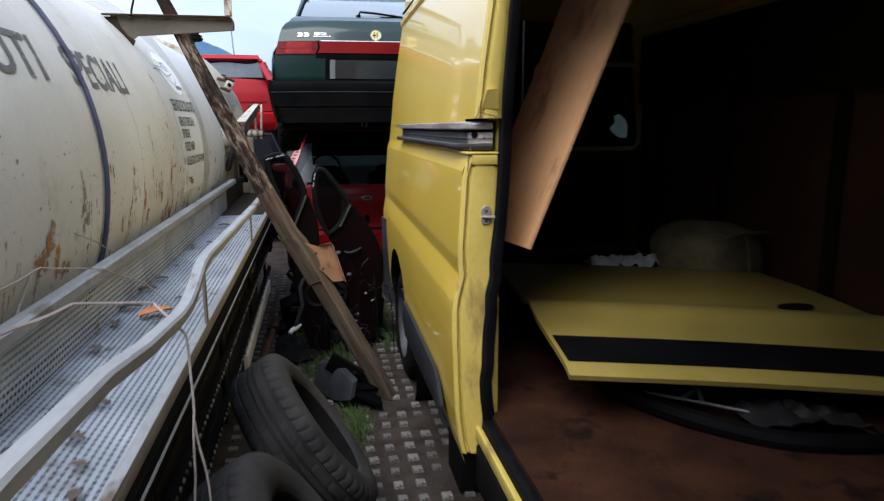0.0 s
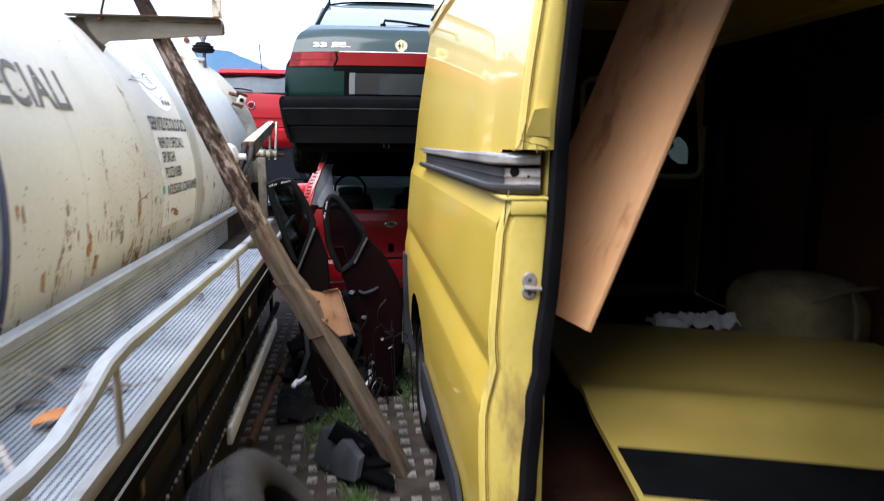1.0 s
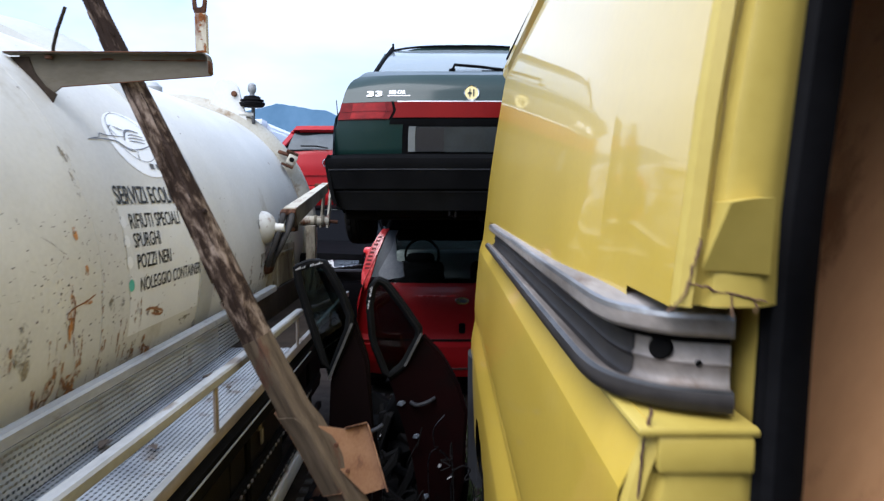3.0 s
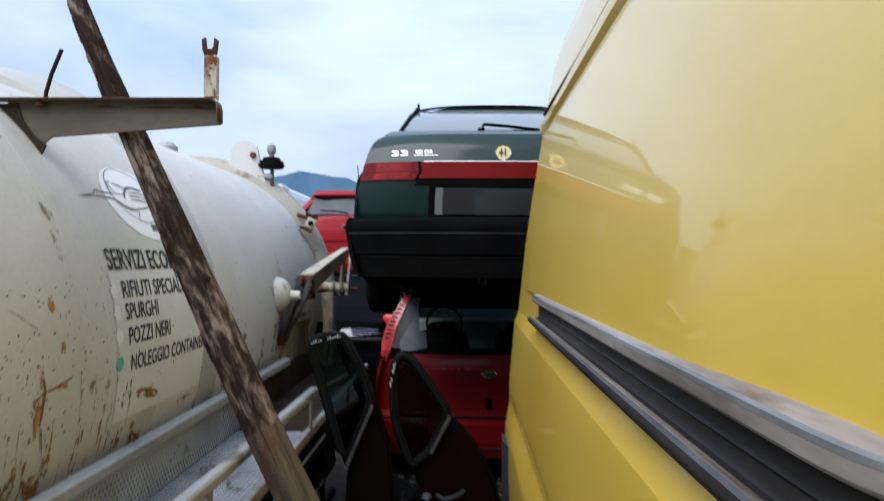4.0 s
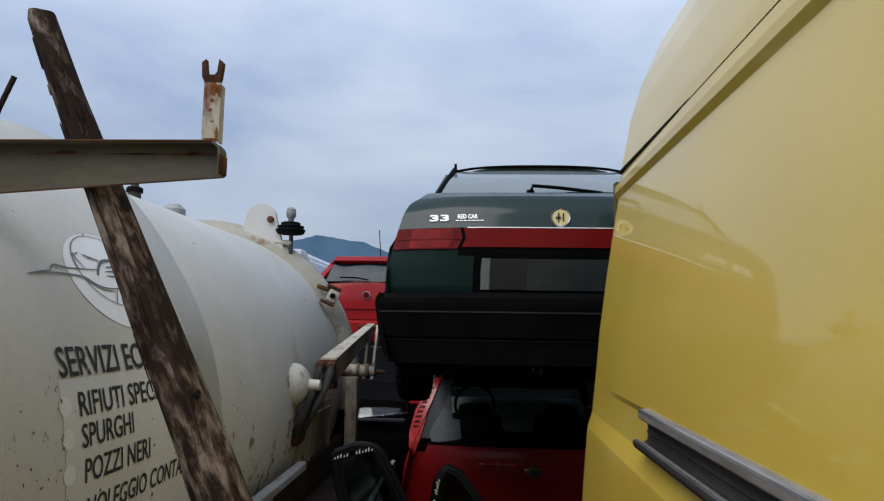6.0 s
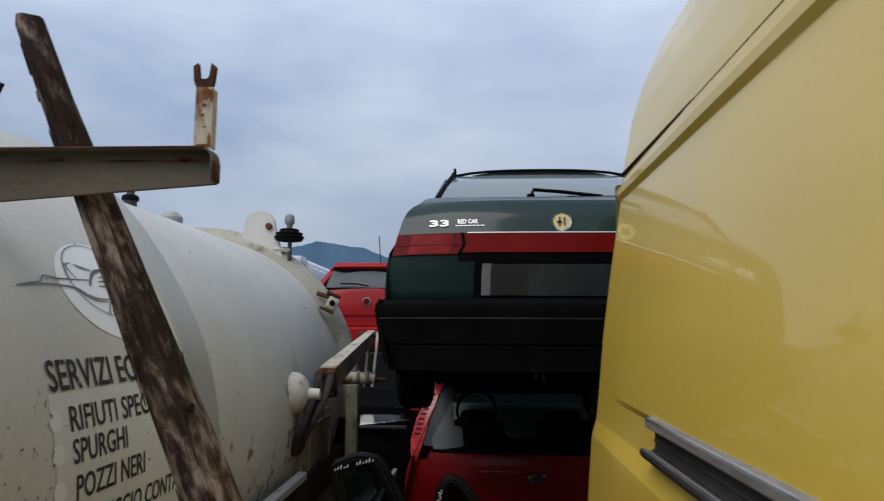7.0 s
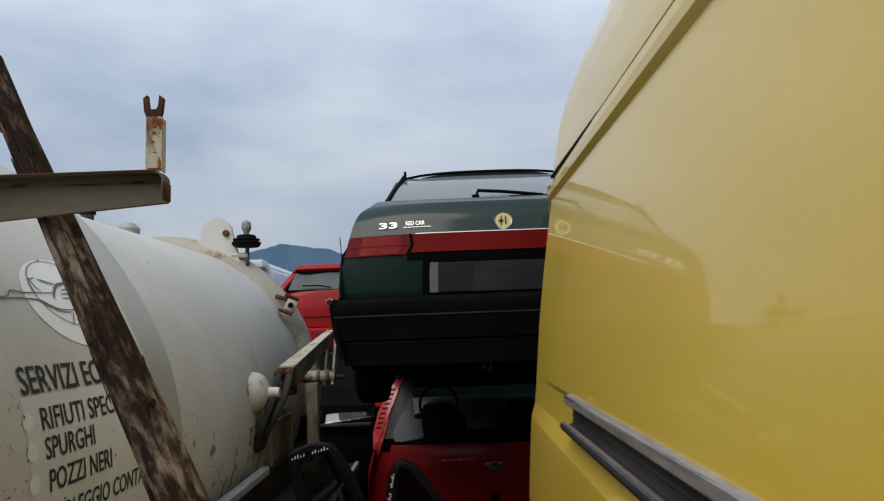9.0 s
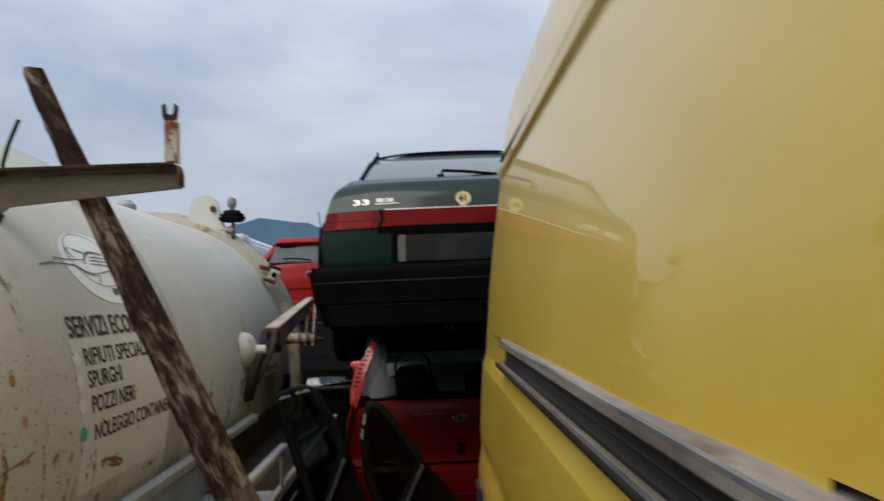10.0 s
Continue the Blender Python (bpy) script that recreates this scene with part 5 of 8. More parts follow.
    part("plate_flange", extrude_poly(bmesh.new(), [(0.036, 3.34, 0.874), (0.101, 3.30, 0.670), (0.110, 3.272, 0.668), (0.046, 3.312, 0.874)], (0.003, 0.001, 0)), RUSTPLATE, pl)
    part("plate_flange", extrude_poly(bmesh.new(), [(-0.03, 3.30, 0.870), (0.036, 3.34, 0.874), (0.040, 3.318, 0.882), (-0.026, 3.280, 0.878)], (0.0, 0.001, 0.003)), RUSTPLATE, pl)
    for x, z in ((-0.045, 0.845), (-0.01, 0.76)):
        part("nail_head", disc(bmesh.new(), 0.008, 0, 0.005, 10, pose(x, 3.222, z, 90, 0, 0), 0.002), RUSTY, pl)
    return th


make_pole()


# ---- yellow van ----
SIDE = [(0.36, 0.475), (0.44, 0.454), (0.55, 0.440), (0.80, 0.431), (0.895, 0.430), (0.928, 0.4310), (0.940, 0.4325), (1.028, 0.4545), (1.036, 0.4552), (1.044, 0.4545), (1.084, 0.4492), (1.096, 0.4490), (1.15, 0.4515), (1.362, 0.465), (1.370, 0.4665), (1.418, 0.488), (1.427, 0.4895), (1.55, 0.500), (1.70, 0.515), (1.90, 0.543), (2.05, 0.567),
        (2.165, 0.586), (2.182, 0.574), (2.205, 0.574), (2.222, 0.592), (2.25, 0.597), (2.30, 0.603), (2.46, 0.635), (2.585, 0.675), (2.74, 0.745), (2.91, 0.865), (3.0, 0.97), (3.06, 1.15), (3.08, 1.48)]
REARSIDE = [(0.80, 0.431), (1.0, 0.438), (1.2, 0.455), (1.4, 0.479), (1.55, 0.500)]
MIDX, REAR, VANFRONT = 1.48, 4.50, -2.3


def van_x(y, z):
    """The van's near side: its upright profile, drawn in towards the rear corner."""
    x = lerp_table(SIDE, z) + 0.012 * (y - 4.45)
    # slight swell of the panel along the rail
    x -= 0.0125 * lerp_table([(-9, 0), (1.503, 0), (1.519, 1), (1.56, 0.96), (1.64, 0.75), (1.76, 0.40), (1.88, 0.12), (2.0, 0), (9, 0)], z) * lerp_table([(-9, 0), (1.92, 0), (2.0, 0.15), (2.12, 0.75), (2.22, 1), (3.4, 1), (3.6, 0.8), (4.1, 0.15), (4.25, 0), (9, 0)], y)
    # the pressings die out towards the rear corner
    k = 0.40 * min(1.0, max(0.0, (y - 3.95) / 0.40))
    x += k * (lerp_table(REARSIDE, z) - lerp_table(SIDE, z)) if 0.8 < z < 1.55 else 0.0
    r = 0.16
    if y > REAR - r:
        k = min(1.0, (y - (REAR - r)) / r)
        x += r * 0.9 * (1 - math.sqrt(max(0.0, 1 - k * k)))
    return x


def van_sheet(y0, y1, z0, z1, ny, mirror=False, arch=None, dx=0.0):
    bm = bmesh.new()
    zs = sorted({z0, z1, *[z for z in (1.503, 1.519, 1.535, 1.58, 1.62, 1.66) if z0 < z < z1], *[z for z, _ in SIDE if z0 < z < z1], *[z0 + (z1 - z0) * i / 24 for i in range(25)]})
    ys = [y0 + (y1 - y0) * i / ny for i in range(ny + 1)]
    if y1 > REAR - 0.2:
        ys = sorted({*ys, *[REAR - 0.16 * (1 - math.sin(radians(5 * i))) for i in range(19)]})
        ys = [y for y in ys if y <= y1]
    vs = [[bm.verts.new(((2 * MIDX - van_x(y, z) - dx) if mirror else van_x(y, z) + dx, y, z)) for z in zs] for y in ys]
    for i in range(len(ys) - 1):
        for j in range(len(zs) - 1):
            bm.faces.new((vs[i][j], vs[i + 1][j], vs[i + 1][j + 1], vs[i][j + 1]))
    if arch:
        cy, cz, r = arch
        gone = [f for f in bm.faces if math.hypot(f.calc_center_median().y - cy, f.calc_center_median().z - cz) < r]
        bmesh.ops.delete(bm, geom=gone, context="FACES")
        for v in bm.verts:
            d = math.hypot(v.co.y - cy, v.co.z - cz)
            if d < r * 1.10 and v.is_boundary:
                k = r / max(d, 1e-4)
                if cz + (v.co.z - cz) * k >= z0 - 0.01:
                    v.co.y, v.co.z = cy + (v.co.y - cy) * k, cz + (v.co.z - cz) * k
    return bm


ARCH = (3.56, 0.30, 0.485)


def make_van():
    th = thing("yellow_van", "dented yellow high-roof delivery van with its side door missing", "van", (MIDX, 1.2, 0))
    part("rear_side_panel", van_sheet(1.99, REAR, 0.36, 2.256, 60, arch=ARCH), YELLOW, th, "glossy yellow pressed side panel", sharp=7)
    for y0, y1, z0, z1 in ((1.855, 1.9905, 0.36, 1.430), (1.855, 1.9905, 1.522, 2.256), (1.725, 1.8555, 1.535, 2.256), (1.745, 1.8555, 0.36, 1.432)):
        part("panel_front_strip", van_sheet(y0, y1, z0, z1, 6), YELLOW, th, sharp=7)
    part("high_roof", van_sheet(VANFRONT + 0.5, REAR, 2.2605, 3.08, 40), YELLOW, th, "yellow raised roof")
    part("high_roof_far_side", van_sheet(VANFRONT + 0.5, REAR, 2.2605, 3.08, 20, True), YELLOW, th)
    part("gutter_seam", B((0.588, VANFRONT + 0.5, 2.254), (0.66, REAR - 0.14, 2.263), 0.0), BLACKPLASTIC, th, "thin black roof seam")
    part("far_side_panel", van_sheet(VANFRONT, REAR, 0.36, 2.2606, 30, True), YELLOW, th)
    part("front_side_panel", van_sheet(VANFRONT, -0.07, 0.36, 2.2606, 20), YELLOW, th)
    part("door_header", van_sheet(-0.07, 1.7255, 2.228, 2.2606, 10), YELLOWJAMB, th)
    part("front_wall", B((0.55, VANFRONT - 0.05, 0.4), (2.41, VANFRONT, 2.6), 0.02), YELLOW, th)
    # rear end with two doors and their windows
    for side in (0, 1):
        x0, x1 = (0.60, 1.474) if side == 0 else (1.486, 2.425)
        wx0, wx1, wz0, wz1 = x0 + 0.16, x1 - 0.09, 1.36, 1.95
        if side == 1:
            wx0, wx1, wz0 = x0 + 0.09, x1 - 0.022, 1.335
        bm = bmesh.new()
        loops = []
        for y in (REAR - 0.03, REAR + 0.01):
            loops.append([[bm.verts.new((x, y, z)) for x, z in pts] for pts in (((x0, 0.45), (x1, 0.45), (x1, 2.25), (x0, 2.25)), ((wx0, wz0), (wx1, wz0), (wx1, wz1), (wx0, wz1)))])
        (fo, fi), (bo, bi) = loops
        for k in range(4):
            n = (k + 1) % 4
            for quad in ((fo[k], fo[n], fi[n], fi[k]), (bo[k], bi[k], bi[n], bo[n]), (fo[k], bo[k], bo[n], fo[n]), (fi[k], fi[n], bi[n], bi[k])):
                bm.faces.new(quad)
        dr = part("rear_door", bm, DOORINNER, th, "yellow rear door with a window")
        pane = part("door_pane", B((wx0 - 0.01, REAR - 0.012, wz0 - 0.01), (wx1 + 0.01, REAR - 0.007, wz1 + 0.01)), DARKGLASS, dr)
        # Added black sheet with a gap stands for the dark view outside.
        hole = [(2.175, 1.487), (2.20, 1.45), (2.255, 1.416), (2.313, 1.415), (2.328, 1.504), (2.29, 1.56), (2.247, 1.593), (2.205, 1.575), (2.215, 1.53)] if side else [(1.0, 1.6), (1.01, 1.6), (1.01, 1.61), (1.0, 1.61)]
        film = bmesh.new()
        cx, cz = sum(p[0] for p in hole) / len(hole), sum(p[1] for p in hole) / len(hole)
        inner = [film.verts.new((x, REAR - 0.018, z)) for x, z in hole]
        outer = []
        for x, z in hole:
            dx, dz = x - cx, z - cz
            k = min(((wx1 + 0.01 - cx) / dx if dx > 0 else (wx0 - 0.01 - cx) / dx) if abs(dx) > 1e-5 else 99, ((wz1 + 0.01 - cz) / dz if dz > 0 else (wz0 - 0.01 - cz) / dz) if abs(dz) > 1e-5 else 99)
            outer.append(film.verts.new((cx + dx * k, REAR - 0.018, cz + dz * k)))
        corners = []
        for i in range(len(hole)):
            j = (i + 1) % len(hole)
            a, b = outer[i].co, outer[j].co
            ring_pts = [inner[i], outer[i]]
            if abs(a.x - b.x) > 1e-4 and abs(a.z - b.z) > 1e-4:
                q = (a.x if a.x in (wx0 - 0.01, wx1 + 0.01) or abs(a.x - (wx1 + 0.01)) < 1e-4 or abs(a.x - (wx0 - 0.01)) < 1e-4 else b.x)
                w = b.z if q == a.x else a.z
                ring_pts.append(film.verts.new((q, REAR - 0.018, w)))
            ring_pts += [outer[j], inner[j]]
            film.faces.new(ring_pts)
        part("window_mask", film, BLACKSHEET, pane, "added black sheet masking the dark view behind")
        pts = []
        for cx, cz, a0 in ((wx1 - 0.06, wz1 - 0.06, 0), (wx0 + 0.06, wz1 - 0.06, 90), (wx0 + 0.06, wz0 + 0.06, 180), (wx1 - 0.06, wz0 + 0.06, 270)):
            for k in range(5):
                a = radians(a0 + 22.5 * k)
                pts.append((cx + 0.06 * math.cos(a), REAR - 0.034, cz + 0.06 * math.sin(a)))
        part("window_seal", T(pts + pts[:1], 0.017, 8), PALESEAL, dr, "pale window seal")
        part("door_latch", B((x0 + 0.02 if side else x1 - 0.06, REAR - 0.07, 1.02), (x0 + 0.06 if side else x1 - 0.02, REAR - 0.03, 1.10), 0.006), STEEL, dr, "small steel latch")
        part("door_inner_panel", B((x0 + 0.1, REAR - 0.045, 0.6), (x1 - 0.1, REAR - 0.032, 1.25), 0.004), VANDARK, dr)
    hd = bmesh.new()
    side = [(van_x(REAR, z) + 0.004, REAR - 0.03, z) for z in (2.25, 2.46, 2.585, 2.74, 2.91, 3.0, 3.055)]
    extrude_poly(hd, side + [(2 * MIDX - x, y, z) for x, y, z in reversed(side)], (0, 0.028, 0))
    part("rear_header", hd, YELLOW, th)
    # door post, its recess and the sealer line
    def jamb(z):
        px = van_x(1.73, z)
        inner = 0.545 + max(0.0, z - 1.6) * 0.09
        k = inner - px
        return [(px, 1.7455), (px + 0.004, 1.738), (px + 0.014, 1.734), (px + 0.019, 1.745), (px + 0.025, 1.745), (px + 0.030, 1.735), (px + 0.036, 1.7332), (px + k * 0.7, 1.7345), (inner - 0.010, 1.7355), (inner, 1.740), (inner + 0.014, 1.752)]

    post = None
    for z0, z1, n in ((0.40, 1.428, 26), (1.536, 2.235, 18)):
        bm = bmesh.new()
        vs = [[bm.verts.new((x, y - (0.02 if z0 > 1.5 else 0), z)) for x, y in jamb(z)] for z in [z0 + (z1 - z0) * i / n for i in range(n + 1)]]
        for a, b in zip(vs, vs[1:]):
            for i in range(len(a) - 1):
                bm.faces.new((a[i], a[i + 1], b[i + 1], b[i]))
        ob = part("door_post" if post is None else "upper_post", bm, YELLOWJAMB, th, "yellow rear door post with worn sealer")
        post = post or ob
    def sealer(pts, r, seed):
        q = smooth(pts, 6)
        q = [p + Vector((0.0015 * noise.noise((i * 0.45, seed, 0)), 0.0, 0.0015 * noise.noise((i * 0.45, seed, 7)))) for i, p in enumerate(q)]
        part("sealer_line", T([p + Vector((0, 0.0018, 0)) for p in q], r * 0.45, 8, [0.5 + 1.1 * abs(noise.noise((i * 0.13, seed, 3))) for i in range(len(q))]), SEALER, post)

    for z0, n, dy, r in ((0.44, 16, 0, 0.0015), (1.60, 8, -0.02, 0.0014)):
        sealer([(van_x(1.73, z) + 0.022, 1.7405 + dy, z) for z in [z0 + 0.06 * i for i in range(n)]], r, z0)
    sealer([(0.486, 1.712, 1.592), (0.484, 1.712, 1.581), (0.48, 1.712, 1.569), (0.478, 1.712, 1.558), (0.474, 1.712, 1.547), (0.468, 1.712, 1.539), (0.461, 1.712, 1.532)], 0.0034, 2.2)
    sealer([(0.477, 1.712, 1.555), (0.489, 1.712, 1.553), (0.501, 1.712, 1.549), (0.518, 1.712, 1.546), (0.531, 1.712, 1.543), (0.541, 1.712, 1.541)], 0.0030, 4.4)
    sealer([(0.512, 1.712, 1.547), (0.513, 1.712, 1.539), (0.513, 1.712, 1.528)], 0.0040, 5.1)
    sealer([(0.531, 1.712, 1.542), (0.533, 1.712, 1.536), (0.531, 1.712, 1.531)], 0.0022, 8.8)
    sealer([(0.457, 1.733, 1.445), (0.454, 1.733, 1.427), (0.45, 1.733, 1.41), (0.449, 1.733, 1.389), (0.447, 1.733, 1.367)], 0.0040, 3.7)
    sealer([(0.457, 1.731, 1.431), (0.463, 1.731, 1.425), (0.473, 1.731, 1.418), (0.496, 1.731, 1.417), (0.523, 1.731, 1.418)], 0.0024, 6.3)
    part("recess_back", B((0.553, 1.752, 1.395), (0.563, 1.90, 1.54)), YELLOWJAMB, post)
    # Black sheet paints the shade at the end of the recess.
    part("recess_end", B((0.500, 1.872, 1.40), (0.56, 1.880, 1.536)), CHASSIS, post, "rail recess end painted black for shade")
    part("recess_floor", B((0.444, 1.727, 1.423), (0.548, 1.872, 1.431), 0.003), YELLOWJAMB, post)
    part("recess_roof", B((0.480, 1.730, 1.5365), (0.545, 1.872, 1.542), 0.001), YELLOWJAMB, post)
    part("floor_lip", B((0.462, 1.7285, 1.390), (0.545, 1.76, 1.4228), 0.004), YELLOWJAMB, post)
    # Added wedge: its downturned face makes the post's shadow patch.
    bm = bmesh.new()
    low = [(0.487, 1.712, 1.567), (0.515, 1.712, 1.565), (0.542, 1.712, 1.563)]
    high = [(0.499, 1.69, 1.621), (0.516, 1.69, 1.624), (0.533, 1.69, 1.625)]
    rear = [(x, 1.724, z) for x, y, z in high]
    a, b, c = [[bm.verts.new(q) for q in row] for row in (low, high, rear)]
    for k in (0, 1):
        bm.faces.new((a[k], a[k + 1], b[k + 1], b[k])), bm.faces.new((b[k], b[k + 1], c[k + 1], c[k])), bm.faces.new((c[k], c[k + 1], a[k + 1], a[k]))
    bm.faces.new((a[0], b[0], c[0])), bm.faces.new((a[2], c[2], b[2]))
    part("jamb_shade_wedge", bm, YELLOWJAMB, post)
    # striker on the post
    sx0, sz0 = 0.5090, 1.2250
    bm = bmesh.new()
    disc(bm, 0.0175, 0, 0.006, 20, pose(sx0, 1.7355, sz0 + 0.014, 90, 0, 0) @ Matrix.Diagonal((1.0, 1.15, 1, 1)), 0.002)
    st = part("door_striker", bm, STEEL, th, "worn steel two-lobed striker plate")
    part("striker_lobe", disc(bmesh.new(), 0.0175, 0, 0.0055, 20, pose(sx0, 1.7355, sz0 - 0.012, 90, 0, 0), 0.002), STEEL, st)
    part("striker_pin", T([(sx0 - 0.014, 1.727, sz0 - 0.001), (sx0 + 0.004, 1.722, sz0 - 0.002), (sx0 + 0.026, 1.722, sz0 - 0.003)], 0.0052, 8), STEEL, st)
    for dz in (0.017, -0.015):
        part("striker_screw", disc(bmesh.new(), 0.005, 0.004, 0.0075, 10, pose(sx0, 1.7355, sz0 + dz, 90, 0, 0), 0.001), DARKSTEEL, st)
    # rubber seal round the opening
    hang = [(0.2, 0.035), (0.36, 0.015), (0.46, 0.062), (0.62, 0.075), (0.80, 0.062), (0.95, 0.050), (1.02, 0.034), (1.10, 0.030), (1.20, 0.016), (1.38, 0.005), (1.6, 0.0), (3.0, 0.0)]
    pts = [(0.571 - 0.8 * lerp_table(hang, z) - 0.010 * (z < 1.1) * noise.noise((z * 14, 5, 0)) + 0.004 * math.sin(z * 5) + max(0, z - 1.6) * 0.09, 1.742 - 0.25 * lerp_table(hang, z) + 0.008 * noise.noise((z * 3, 2, 0)), z) for z in [0.36 + 0.06 * i for i in range(30)]]
    part("door_seal", sweep(bmesh.new(), pts, [(-0.016, -0.016), (-0.008, -0.022), (-0.002, -0.015), (0.004, -0.021), (0.013, -0.017), (0.018, 0.0), (0.014, 0.018), (-0.012, 0.018), (-0.018, 0.0)]), SEALRUBBER, th, "black rubber door seal")
    # sliding-door rail: a channel that turns in at its front end
    path = smooth([(0.470, 3.585, 1.479), (0.464, 3.0, 1.479), (0.457, 2.4, 1.479), (0.453, 2.1, 1.480), (0.4515, 1.93, 1.480), (0.4525, 1.875, 1.480), (0.458, 1.835, 1.480), (0.471, 1.803, 1.481), (0.492, 1.782, 1.481), (0.515, 1.769, 1.482), (0.536, 1.762, 1.482)], 4)

    def rail_rows(bm, outline, pts):
        rows = []
        for i, p in enumerate(pts):
            d = (pts[min(i + 1, len(pts) - 1)] - pts[max(i - 1, 0)]).normalized()
            outw = Vector((0, 0, 1)).cross(d).normalized()
            outw = -outw if outw.x > 0 else outw
            rows.append([bm.verts.new(p + outw * a + Vector((0, 0, b))) for a, b in outline])
        return rows

    outline = [(-0.030, -0.046), (0.014, -0.046), (0.022, -0.044), (0.0265, -0.038), (0.027, -0.032), (0.0245, -0.0265), (0.019, -0.0245), (0.013, -0.0255), (0.005, -0.031), (-0.004, -0.030), (-0.008, -0.024), (-0.009, -0.012), (-0.006, -0.008), (-0.009, -0.004), (-0.009, 0.019),
               (0.009, 0.0195), (0.0125, 0.0215), (0.0135, 0.025), (0.0135, 0.037), (0.0120, 0.0405), (0.0085, 0.0425), (-0.030, 0.0485)]
    bm = bmesh.new()
    rows = rail_rows(bm, outline, path)
    for a, b in zip(rows, rows[1:]):
        for k in range(len(outline)):
            bm.faces.new((a[k], a[(k + 1) % len(outline)], b[(k + 1) % len(outline)], b[k]))
    bm.faces.new(rows[0]), bm.faces.new(rows[-1])
    rail = part("door_rail", bm, STEEL, th, "worn steel sliding-door rail", sharp=50)
    bm = bmesh.new()
    rows = rail_rows(bm, [(0.003, -0.0292), (-0.0030, -0.0285), (-0.0068, -0.0235), (-0.0078, -0.0125), (-0.0048, -0.0080), (-0.0078, -0.0035), (-0.0078, 0.0180)], path[:26])
    for a, b in zip(rows, rows[1:]):
        for k in range(6):
            bm.faces.new((a[k], b[k], b[k + 1], a[k + 1]))
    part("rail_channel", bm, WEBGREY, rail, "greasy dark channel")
    bm = bmesh.new()
    rows = rail_rows(bm, [(-0.0070, 0.011), (-0.0066, 0.0183), (0.006, 0.0187)], path)
    for a, b in zip(rows, rows[1:]):
        for k in range(2):
            bm.faces.new((a[k], b[k], b[k + 1], a[k + 1]))
    # Black strip paints the shade under the overhanging flange.
    part("channel_shade", bm, CHASSIS, rail, "black strip painted as shade under the flange")
    for nm, sec, material, note in (("flange_front", [(0.0139, 0.0245), (0.0139, 0.0362)], STEEL, "worn flange face"), ("worn_edge", [(0.0139, 0.0365), (0.0125, 0.0410), (0.0088, 0.0431)], BRIGHTSTEEL, "worn bright edge"), ("lip_face", [(0.0225, -0.0442), (0.0270, -0.0382), (0.0275, -0.032), (0.0249, -0.0262)], WEBGREY, "dark lower lip"), ("lip_edge", [(0.0246, -0.0261), (0.0190, -0.0241)], DARKSTEEL, "dull edge")):
        bm = bmesh.new()
        rows = rail_rows(bm, sec, path)
        for a, b in zip(rows, rows[1:]):
            for k in range(len(sec) - 1):
                bm.faces.new((a[k], b[k], b[k + 1], a[k + 1]))
        part(nm, bm, material, rail, note)
    part("rail_bolt", disc(bmesh.new(), 0.0115, -0.006, 0.002, 16, pose(0.4835, 1.796, 1.484, 0, -90, 50), 0.002), CHASSIS, rail, "dark bolt head")
    part("rail_bolt", disc(bmesh.new(), 0.003, -0.004, 0.001, 10, pose(0.512, 1.776, 1.474, 0, -90, 62)), CHASSIS, rail)
    # cladding and wheels
    bm = bmesh.new()
    grid(bm, 16, 6, lambda u, v: (van_x(1.93 + 1.16 * u, 0.36 + 0.2 * v) - 0.020 + 0.014 * v ** 6, 1.93 + 1.16 * u, 0.415 - 0.05 * u + (0.175 + 0.05 * u) * v * min(1.0, 0.45 + 6 * u)))
    part("side_cladding", thicken(bm, 0.015), CLADDING, th, "dark grey plastic side cladding")
    bm = bmesh.new()
    grid(bm, 8, 6, lambda u, v: (van_x(4.05 + 0.44 * u, 0.5) - 0.03 * min(1, 3 * u), 4.05 + 0.44 * u, 0.33 + (0.57 - 0.03 * v * u) * v))
    part("rear_corner_bumper", thicken(bm, 0.03), GREYPLASTIC, th, "faded grey plastic corner bumper")
    part("rear_bumper", B((0.62, REAR, 0.38), (2.34, REAR + 0.10, 0.60), 0.03), GREYPLASTIC, th)
    bm = bmesh.new()
    lathe(bm, [(ARCH[2] + 0.02, 0.0), (ARCH[2] + 0.02, 0.42), (0.02, 0.42)], 36, pose(0.47, ARCH[0], ARCH[1], 0, 90, 0))
    part("wheel_well", bm, CHASSIS, th)
    for y in (ARCH[0], -1.35):
        for x in (0.556, 2 * MIDX - 0.556):
            m = pose(x, y, 0.33, 0, 90, 0)
            rim = bmesh.new()
            lathe(rim, [(0.02, -0.09), (0.09, -0.085), (0.13, -0.05), (0.185, -0.045), (0.20, -0.09), (0.21, -0.10), (0.205, 0.09)], 28, m)
            wh = part("wheel", rim, DARKSTEEL, th, "dark steel wheel")
            part("tyre", tyre_mesh(bmesh.new(), 0.33, 0.205, 0.20, m, 36), RUBBER, wh)
    part("sill", B((0.476, -0.07, 0.455), (0.497, 1.735, 0.500), 0.006), YELLOWJAMB, th, "worn yellow door sill")
    part("sill_rubber", B((0.497, -0.07, 0.47), (0.535, 1.735, 0.528), 0.012), SEALRUBBER, th, "black rubber sill strip")
    part("under_sill", B((0.478, -0.07, 0.28), (0.54, 1.735, 0.435), 0.01), CHASSIS, th)
    part("front_door_post", B((0.50, -0.12, 0.40), (0.62, -0.02, 2.25), 0.02), YELLOWJAMB, th)
    # load space, its shade put into the base colours
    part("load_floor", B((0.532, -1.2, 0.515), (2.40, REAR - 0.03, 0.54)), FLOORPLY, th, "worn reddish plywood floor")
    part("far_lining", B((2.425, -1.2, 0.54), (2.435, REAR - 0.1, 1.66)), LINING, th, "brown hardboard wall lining")
